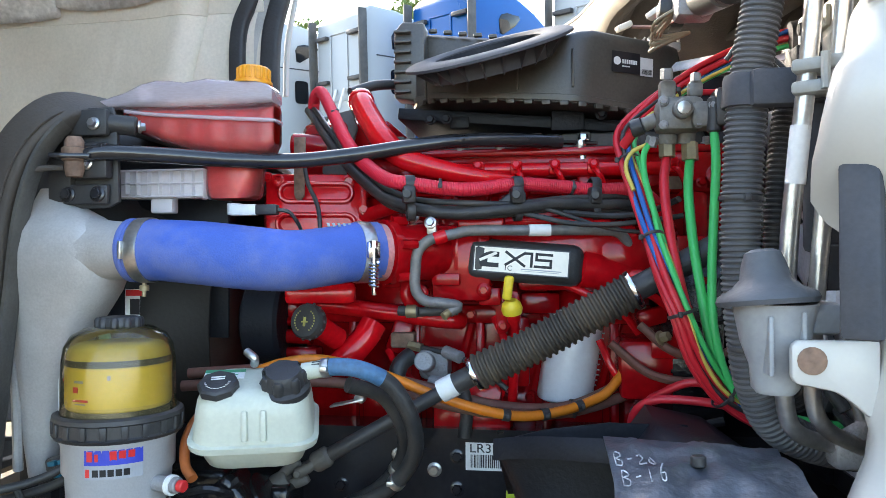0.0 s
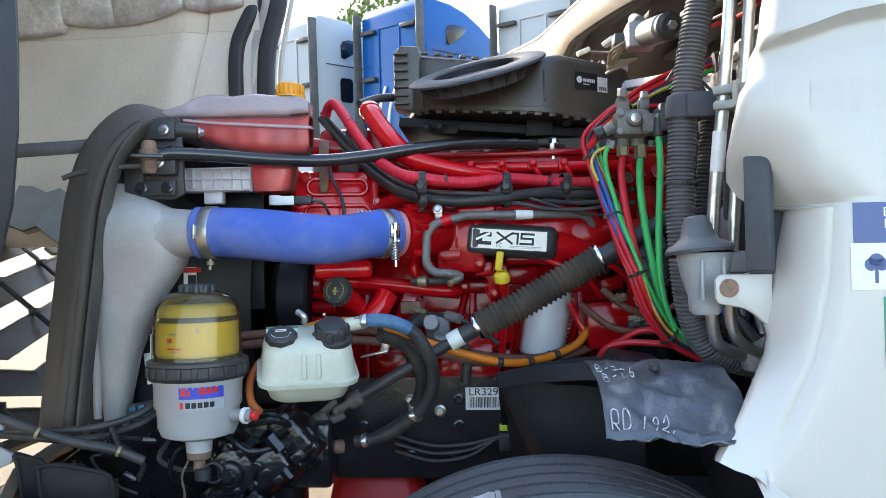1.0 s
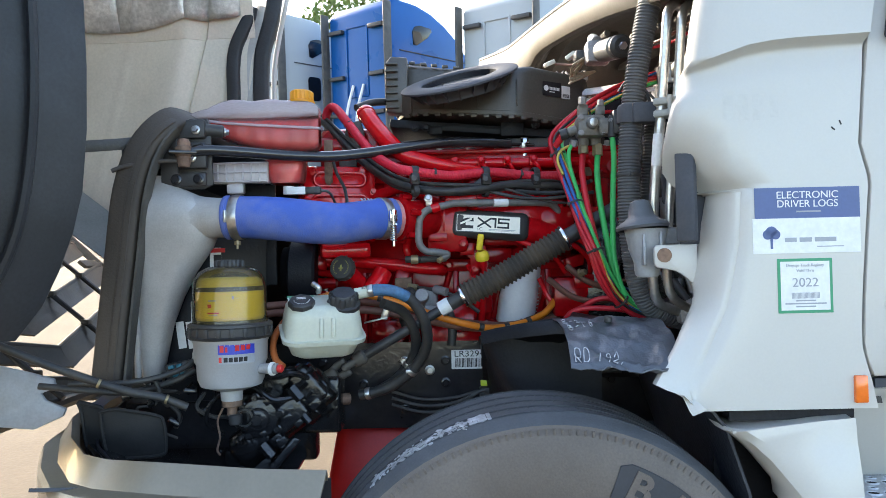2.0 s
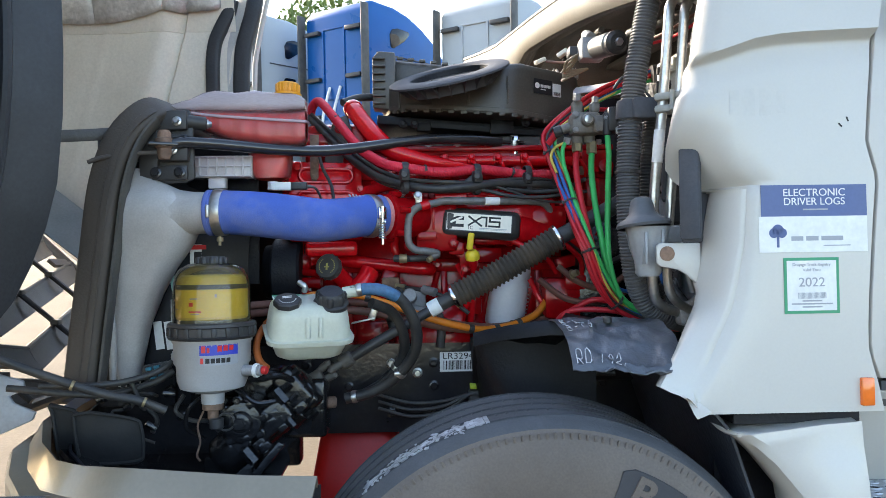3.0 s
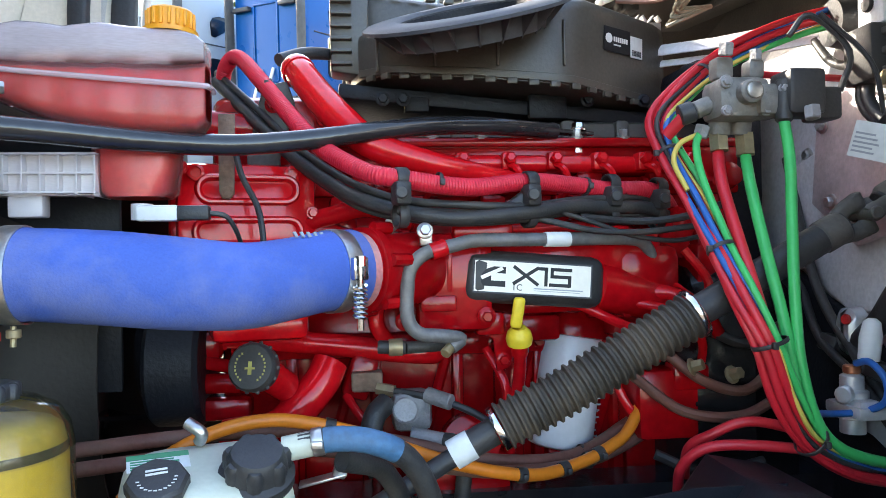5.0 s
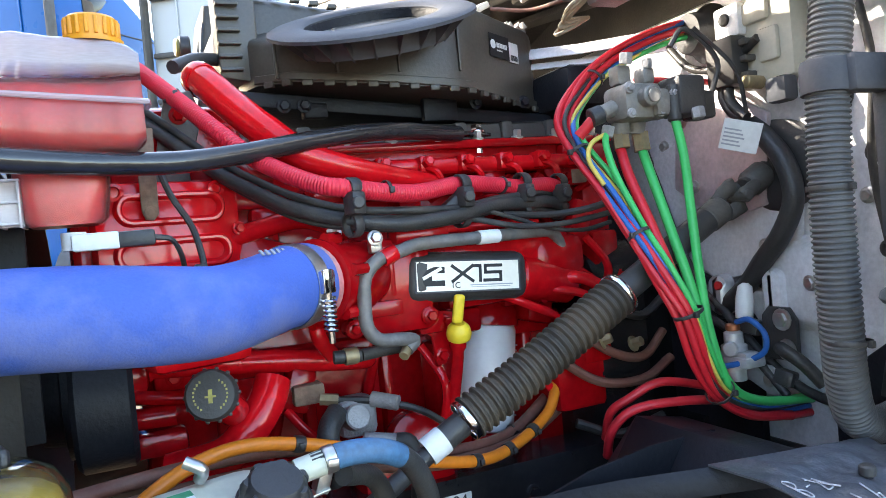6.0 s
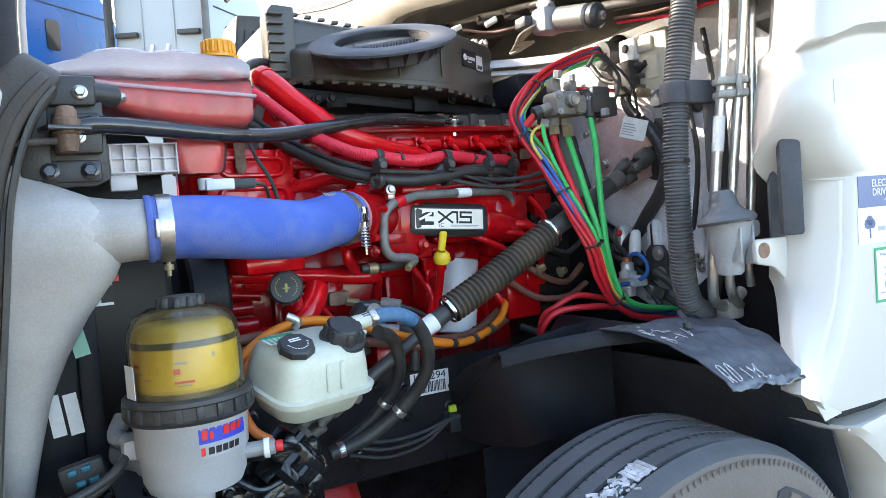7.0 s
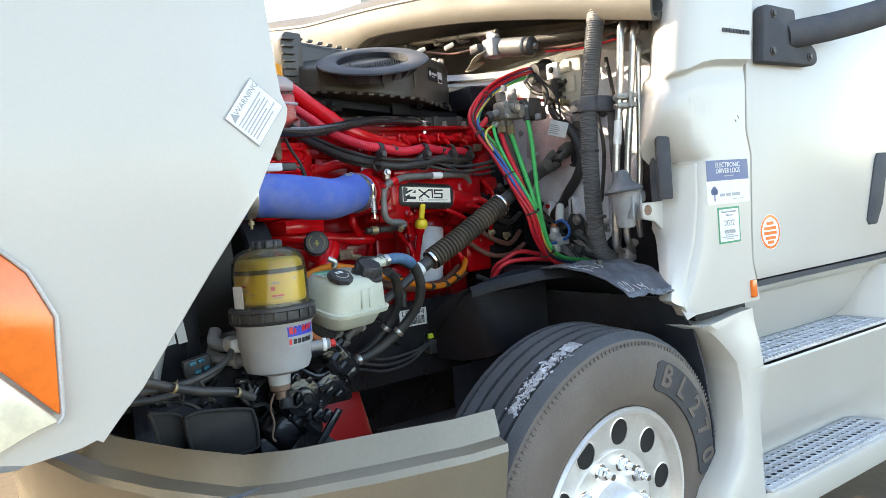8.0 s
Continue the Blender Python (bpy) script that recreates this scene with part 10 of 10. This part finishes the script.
for a, b, r in (((0.30, 1.56, 1.965), (0.36, 2.6, 2.13), 0.010), ((0.34, 1.40, 1.90), (0.46, 1.0, 1.86), 0.014)):
    bm = bmesh.new()
    rod(bm, a, b, r, 10)
    part("link_rod", bm, BLACK_DUSTY, link_t)
bm = bmesh.new()
box(bm, (0.58, 1.9, 2.02), (0.07, 1.5, 0.02), 0.006, pose(0, 0, 0, 7))
part("link_plate", bm, BLACK_DUSTY, link_t)
for y in (1.68, 1.82, 1.98, 2.2):
    bm = bmesh.new()
    box(bm, (0.34, y, 1.965 + 0.14 * (y - 1.55)), (0.04, 0.05, 0.035), 0.008)
    rod(bm, (0.32, y, 1.965 + 0.14 * (y - 1.55)), (0.30, y - 0.01, 1.96 + 0.14 * (y - 1.55)), 0.010, 10, bevel=0.002)
    part("link_pivot", bm, BLACK_DUSTY, link_t)
for at, turn in (((0.16, 1.87, 1.955), 20), ((0.22, 1.76, 1.95), -35)):
    bm = bmesh.new()
    box(bm, at, (0.040, 0.026, 0.015), 0.004, pose(0, 0, 0, 0, -25, turn))
    part("spray_nozzle", bm, SILVER_PLATE, link_t, "pale plastic washer nozzle")
for k, pts in enumerate(([(0.18, 1.86, 1.95), (0.24, 1.80, 1.93), (0.27, 1.72, 1.925), (0.30, 1.66, 1.93)], [(0.34, 1.36, 1.86), (0.38, 1.25, 1.85), (0.42, 1.12, 1.86), (0.44, 1.02, 1.88)], [(0.35, 1.36, 1.85), (0.40, 1.22, 1.835), (0.43, 1.10, 1.84)])):
    bm = bmesh.new()
    sweep(bm, spline(pts, 5), 0.0045, 8)
    part("washer_hose", bm, (BROWN, BROWN, RED_LINE)[k], link_t)
bm = bmesh.new()
box(bm, (0.245, 1.93, 1.915), (0.12, 0.02, 0.022), 0.002)
strip = part("bright_strip", bm, ALU, link_t, "pale ribbed rail")
for i in range(7):
    bm = bmesh.new()
    box(bm, (0.195 + 0.017 * i, 1.92, 1.932), (0.004, 0.02, 0.016), 0.001, pose(0, 0, 0, 0, 35 if i % 2 else -35, 0))
    part("strip_rib", bm, ALU, strip)
hv = thing("heater_block", (0.50, 1.43, 1.70), "beige heater valve and connector block", "heater")
BEIGE = material("beige_plastic", (0.50, 0.48, 0.40), 0.5, 0, 0.1, 14, 0.05, dust=0.15)
bm = bmesh.new()
box(bm, (0.478, 1.372, 1.752), (0.052, 0.150, 0.165), 0.014)
hcase = part("case", bm, BEIGE, hv)
for y, z, hy, hz in ((1.372, 1.80, 0.03, 0.02), (1.345, 1.735, 0.022, 0.03)):
    bm = bmesh.new()
    box(bm, (0.450, y, z), (0.014, hy * 2, hz * 2), 0.006)
    part("case_panel", bm, BEIGE, hcase)
bm = bmesh.new()
box(bm, (0.446, 1.425, 1.796), (0.026, 0.062, 0.062), 0.008)
part("mount_ear", bm, FIREWALL, hv, "pale metal mounting ear")
# a black disc paints the dark of the ear's hole
bm = bmesh.new()
rod(bm, (0.434, 1.425, 1.800), (0.426, 1.425, 1.800), 0.012, 16, bevel=0.002)
part("ear_hole", bm, INK, hv)
bm = bmesh.new()
box(bm, (0.432, 1.428, 1.720), (0.040, 0.068, 0.090), 0.006)
part("plug_block", bm, BLACK, hv)
for z in (1.69, 1.72, 1.75):
    bm = bmesh.new()
    box(bm, (0.444, 1.388, z), (0.03, 0.020, 0.012), 0.003)
    part("block_tab", bm, BLACK_DUSTY, hv)
bm = bmesh.new()
rod(bm, (0.455, 1.372, 1.672), (0.415, 1.374, 1.674), 0.012, 14, bevel=0.002)
part("brass_stub", bm, BRASS, hv)
bm = bmesh.new()
box(bm, (0.44, 1.318, 1.648), (0.035, 0.045, 0.045), 0.008)
part("grey_plug", bm, GREY_PLASTIC, hv)
for dy in (0.0, 0.012):
    bm = bmesh.new()
    sweep(bm, spline([(0.434, 1.444 - dy, 1.680), (0.430, 1.440 - dy, 1.655), (0.428, 1.424 - dy, 1.632), (0.430, 1.402 - dy, 1.612)], 5), 0.011, 10)
    part("plug_lead", bm, BLACK, hv)
gr = thing("cable_grommet", (0.50, 1.53, 1.75), "black rubber grommet for the air lines", "grommet")
bm = bmesh.new()
lathe(bm, [(0.06, 0), (0.06, 0.01), (0.045, 0.03), (0.04, 0.06), (0.03, 0.06)], Matrix.Translation((0.503, 1.53, 1.806)) @ aim((0, 0, 0), (-1, 0.1, 0)), 24)
part("boot", bm, BLACK, gr)
harness = thing("black_harness", (0.46, 1.35, 1.15), "thick black taped harness down the firewall", "cable")
bm = bmesh.new()
sweep(bm, spline([(0.446, 1.40, 1.600), (0.450, 1.372, 1.574), (0.452, 1.335, 1.522), (0.452, 1.322, 1.457), (0.450, 1.352, 1.395), (0.45, 1.40, 1.345), (0.46, 1.46, 1.29), (0.47, 1.54, 1.24)], 6), 0.0185, 14)
part("taped_loom", bm, BLACK, harness)
bm = bmesh.new()
sweep(bm, spline([(0.30, 1.43, 1.75), (0.33, 1.42, 1.78), (0.38, 1.40, 1.72), (0.37, 1.41, 1.66)], 5), 0.005, 7)
sweep(bm, spline([(0.34, 1.41, 1.78), (0.40, 1.38, 1.70), (0.42, 1.38, 1.62)], 5), 0.004, 7)
part("thin_lead", bm, BLACK, harness)
m = face((0.412, 1.392, 1.577), (0.50, -0.75, -0.30), (0.12, -0.30, 1))
bm = bmesh.new()
slab(bm, m, -0.034, -0.026, 0.034, 0.030, 0.001, 0.0)
tagp = part("paper_tag", bm, LABEL_WHITE, harness, "white folded harness tag")
bm = bmesh.new()
for i in range(5):
    slab(bm, m, -0.030, 0.010 - 0.007 * i, 0.00 + 0.004 * (i % 3), 0.013 - 0.007 * i, 0.0005, 0.001)
part("print", bm, INK_GREY, tagp)
col = thing("black_column_cover", (0.4, 1.7, 1.3), "black heat shield and added dark sheets beside the firewall", "shield")
bm = bmesh.new()
box(bm, (0.40, 2.15, 1.55), (0.10, 0.80, 0.40), 0.03)
box(bm, (0.36, 1.85, 1.75), (0.16, 0.24, 0.10), 0.03)
part("shield", bm, LINER, col)
# two dark sheets added over the pale firewall to keep these areas dark
bm = bmesh.new()
prism(bm, [(1.455, 0.96), (1.455, 1.22), (1.50, 1.28), (1.62, 1.33), (1.75, 1.40), (2.0, 1.40), (2.0, 0.96)], 0.474, 0.492, 0.004, "yz")
part("lower_dark_fill", bm, LINER, col)
bm = bmesh.new()
prism(bm, [(1.005, 0.96), (1.005, 1.66), (1.085, 1.66), (1.11, 1.27), (1.30, 1.13), (1.30, 0.96)], 0.484, 0.500, 0.004, "yz")
part("corner_dark_fill", bm, LINER, col)

cover = thing("pressed_cover", (0.49, 1.36, 1.22), "pale pressed metal cover bolted on the firewall", "cover")
bm = bmesh.new()
loft(bm, [[(x, y, z) for y, z in rounded(1.345, 1.300, hy, hz, 0.03, 5)] for x, hy, hz in ((0.504, 0.092, 0.088), (0.496, 0.092, 0.088), (0.488, 0.084, 0.080), (0.470, 0.074, 0.070), (0.464, 0.064, 0.060))])
shell_c = part("dome", bm, FIREWALL, cover)
bm = bmesh.new()
loft(bm, [[(x, y, z) for y, z in rounded(1.388, 1.285, hy, hz, 0.018, 5)] for x, hy, hz in ((0.466, 0.024, 0.046), (0.452, 0.020, 0.042), (0.448, 0.014, 0.034))])
part("rib", bm, FIREWALL, shell_c)
bolts("cover_bolt", STEEL, shell_c, [((0.463, 1.312, 1.305), (-1, 0, 0)), ((0.487, 1.425, 1.372), (-1, 0, 0)), ((0.487, 1.268, 1.225), (-1, 0, 0))], 0.010, 0.008)
knob = thing("wall_casting", (0.47, 1.53, 1.24), "small pale casting with a red cap on the firewall", "casting")
bm = bmesh.new()
loft(bm, [[(x, y, z) for y, z in rounded(1.525, 1.275, hy, hz, 0.02, 4)] for x, hy, hz in ((0.476, 0.026, 0.042), (0.455, 0.024, 0.040), (0.446, 0.016, 0.030))])
kb = part("body", bm, VALVE_ALU, knob)
bm = bmesh.new()
rod(bm, (0.447, 1.512, 1.296), (0.440, 1.510, 1.297), 0.009, 14, bevel=0.002)
part("red_cap", bm, LABEL_RED, kb)

fw = thing("firewall_plate", (0.49, 1.5, 1.40), "pinkish grey bolted bracket plate on the firewall", "plate")
bm = bmesh.new()
prism(bm, [(1.40, 1.45), (1.38, 1.62), (1.52, 1.70), (1.62, 1.66), (1.64, 1.50), (1.52, 1.42)], 0.470, 0.482, 0.003, "yz")
part("plate", bm, material("pinkish_zinc", (0.60, 0.50, 0.52), 0.32, 0.35, 0.2, 12, 0.08, dust=0.2), fw)
bolts("plate_bolt", STEEL, fw, [((0.468, y, z), (-1, 0, 0)) for y, z in ((1.42, 1.48), (1.60, 1.64), (1.42, 1.60), (1.58, 1.50))], 0.010, 0.010)
for y, z, r in ((1.25, 1.62, 0.016), (1.19, 1.36, 0.012), (1.24, 1.12, 0.020), (1.31, 1.42, 0.010), (1.16, 1.66, 0.010), (1.20, 1.52, 0.014), (1.72, 1.45, 0.018), (1.45, 1.30, 0.012)):
    t = thing("firewall_plug", (0.503, y, z), "black rubber plug in the firewall", "plug", "firewall plugs")
    bm = bmesh.new()
    lathe(bm, [(r * 1.25, 0), (r * 1.25, 0.003), (r, 0.005), (r * 0.7, 0.005), (r * 0.6, 0.002), (0, 0.002)], Matrix.Translation((0.504, y, z)) @ aim((0, 0, 0), (-1, 0, 0)), 18, cap=False)
    part("plug", bm, BLACK, t)
wires = thing("firewall_wiring", (0.47, 1.3, 1.2), "black wires and hoses crossing the firewall", "cable")
for k, pts in enumerate(([(0.49, 1.75, 1.60), (0.46, 1.62, 1.36), (0.45, 1.50, 1.24), (0.46, 1.36, 1.12), (0.48, 1.22, 1.08)], [(0.48, 1.70, 1.36), (0.44, 1.58, 1.26), (0.43, 1.46, 1.20), (0.44, 1.36, 1.10)], [(0.49, 1.28, 1.66), (0.48, 1.24, 1.50), (0.48, 1.26, 1.34), (0.49, 1.30, 1.22)], [(0.47, 1.62, 1.80), (0.46, 1.55, 1.74), (0.45, 1.45, 1.72), (0.44, 1.36, 1.75)], [(0.48, 1.20, 1.80), (0.47, 1.17, 1.66), (0.48, 1.19, 1.50), (0.485, 1.17, 1.30), (0.48, 1.20, 1.12)])):
    bm = bmesh.new()
    sweep(bm, spline(pts, 6), (0.009, 0.008, 0.007, 0.008, 0.007)[k], 10)
    part("cable", bm, RUBBER, wires)
for y, z in ((1.44, 1.22), (1.37, 1.13), (1.56, 1.25)):
    bm = bmesh.new()
    box(bm, (0.45, y, z), (0.03, 0.036, 0.03), 0.005, pose(0, 0, 0, 15, 10, 20))
    part("plug_body", bm, BLACK, wires)
# ---- below: wires, brake parts and the red bin on the ground ----
lowwire = thing("chassis_wiring", (-0.1, 1.55, 0.83), "thin black wiring and a sensor on the chassis rail", "cable")
for k in range(3):
    bm = bmesh.new()
    sweep(bm, spline([(-0.40, 1.57, 0.86 - 0.02 * k), (-0.30, 1.565, 0.835 - 0.02 * k), (-0.20, 1.56, 0.84 - 0.015 * k), (-0.12, 1.555, 0.86), (-0.05, 1.55, 0.85 + 0.01 * k)], 5), 0.005, 7)
    part("wire", bm, RUBBER, lowwire)
bm = bmesh.new()
sweep(bm, spline([(-0.05, 1.55, 0.86), (0.05, 1.50, 0.845), (0.14, 1.45, 0.87), (0.20, 1.42, 0.93), (0.28, 1.40, 0.94)], 6), 0.010, 9)
part("brake_hose", bm, RUBBER, lowwire)
bm = bmesh.new()
box(bm, (-0.10, 1.575, 0.845), (0.05, 0.04, 0.05), 0.006)
box(bm, (-0.05, 1.57, 0.83), (0.05, 0.03, 0.03), 0.006)
part("sensor_body", bm, BLACK, lowwire)
bm = bmesh.new()
box(bm, (-0.105, 1.565, 0.882), (0.034, 0.012, 0.018), 0.003)
part("sensor_tab", bm, material("lime_plastic", (0.50, 0.62, 0.04), 0.5, 0, 0.05), lowwire)
bolts("bright_bolt", STEEL, lowwire, [((x, 1.599, z), (0, -1, 0)) for x, z in ((-0.02, 0.82), (0.03, 0.815), (-0.36, 0.95), (-0.28, 0.92))], 0.011, 0.014)
bin_t = thing("red_bin", (-0.5, 1.75, GROUND), "red plastic bin standing under the truck", "bin")
bm = bmesh.new()
loft(bm, [[(x, y, z) for x, y in rounded(-0.47, 1.80, hx, hy, 0.04, 4)] for z, hx, hy in ((GROUND, 0.22, 0.22), (0.02, 0.22, 0.22), (0.45, 0.17, 0.18), (0.72, 0.12, 0.15), (0.735, 0.11, 0.14))])
part("body", bm, RED_TOTE, bin_t)
front = thing("front_wiring", (-1.05, 1.15, 0.85), "dusty black lamp wiring hanging behind the bumper", "cable")
for k, pts in enumerate(([(-1.35, 1.05, 1.10), (-1.20, 1.10, 1.02), (-1.05, 1.14, 0.955), (-0.96, 1.16, 0.93), (-0.90, 1.18, 0.90)],
                        [(-1.20, 1.16, 0.97), (-1.05, 1.20, 0.965), (-0.95, 1.24, 0.985), (-0.90, 1.28, 1.02)],
                        [(-1.30, 1.2, 0.96), (-1.10, 1.25, 0.93), (-0.98, 1.28, 0.95), (-0.92, 1.30, 0.98)])):
    bm = bmesh.new()
    sweep(bm, spline(pts, 6), (0.011, 0.008, 0.009)[k], 10)
    part("loom", bm, RUBBER, front)
for p in ((-1.10, 1.118, 0.976), (-0.945, 1.158, 0.926)):
    bm = bmesh.new()
    band(bm, p, (0.9, 0.25, -0.4), 0.0118, 0.007, 0.002, 12)
    part("tape_mark", bm, BRASS, front)
for dx, dz in ((0.0, 0.0), (0.022, 0.004), (-0.012, 0.022), (0.010, 0.026)):
    bm = bmesh.new()
    box(bm, (-0.985 + dx, 1.33, 0.962 + dz), (0.016, 0.014, 0.010), 0.002, pose(0, 0, 0, 0, -10, 0))
    part("plug_lock", bm, material("teal_plastic", (0.02, 0.16, 0.22), 0.45, 0, 0.1, 20) if not dx and not dz else bpy.data.materials["teal_plastic"], front)
bm = bmesh.new()
box(bm, (-0.98, 1.348, 0.972), (0.075, 0.03, 0.05), 0.008, pose(0, 0, 0, 0, -10, 0))
part("plug_block", bm, BLACK, front)
rnd = random.Random(5)
for i in range(11):
    x, z = rnd.uniform(-1.10, -0.86), rnd.uniform(0.84, 0.95)
    bm = bmesh.new()
    box(bm, (x, 1.22 + 0.16 * rnd.random(), z), (rnd.uniform(0.018, 0.035), 0.022, rnd.uniform(0.012, 0.022)), 0.004, pose(0, 0, 0, rnd.uniform(-30, 30), rnd.uniform(-40, 40), rnd.uniform(-30, 30)))
    part("connector", bm, GREASY, front)
for i in range(5):
    p = Vector((rnd.uniform(-1.10, -0.88), rnd.uniform(1.18, 1.34), rnd.uniform(0.86, 0.98)))
    pts = [p]
    for j in range(4):
        p = p + Vector((rnd.uniform(-0.05, 0.06), rnd.uniform(-0.03, 0.03), rnd.uniform(-0.055, 0.015)))
        pts.append(p)
    bm = bmesh.new()
    sweep(bm, spline(pts, 5), rnd.uniform(0.003, 0.007), 7)
    part("lead", bm, RUBBER, front)
pan = thing("splash_pan", (-0.8, 1.3, 0.7), "black lower splash pan behind the bumper", "pan")
bm = bmesh.new()
sheet(bm, [[(x, y, z) for y, z in ((0.84, 0.80), (1.0, 0.74), (1.25, 0.70), (1.55, 0.72))] for x in (-1.12, -0.9, -0.76, -0.64)], 0.008)
sheet(bm, [[(x, 1.50, z) for x in (-1.12, -0.9, -0.76, -0.66)] for z in (0.70, 0.82, 0.93)], 0.008)
part("pan", bm, BLACK_GLOSS, pan)
for outline, y in (([(-1.090, 0.912), (-1.05, 0.918), (-0.95, 0.900), (-0.93, 0.880), (-0.925, 0.815), (-0.94, 0.790), (-1.05, 0.785), (-1.078, 0.81)], 1.10), ([(-1.160, 0.935), (-1.10, 0.918), (-1.085, 0.89), (-1.083, 0.82), (-1.10, 0.79), (-1.135, 0.80), (-1.15, 0.90)], 1.125)):
    bm = bmesh.new()
    prism(bm, outline, y, y + 0.012, 0.004)
    mp = part("moulded_panel", bm, DARK, pan)
    bm = bmesh.new()
    sweep(bm, spline([(x * 0.985 - 0.015, y - 0.001, 0.87 + (z - 0.87) * 0.9) for x, z in outline + outline[:1]], 4), 0.0045, 8)
    part("panel_bead", bm, DARK, mp)
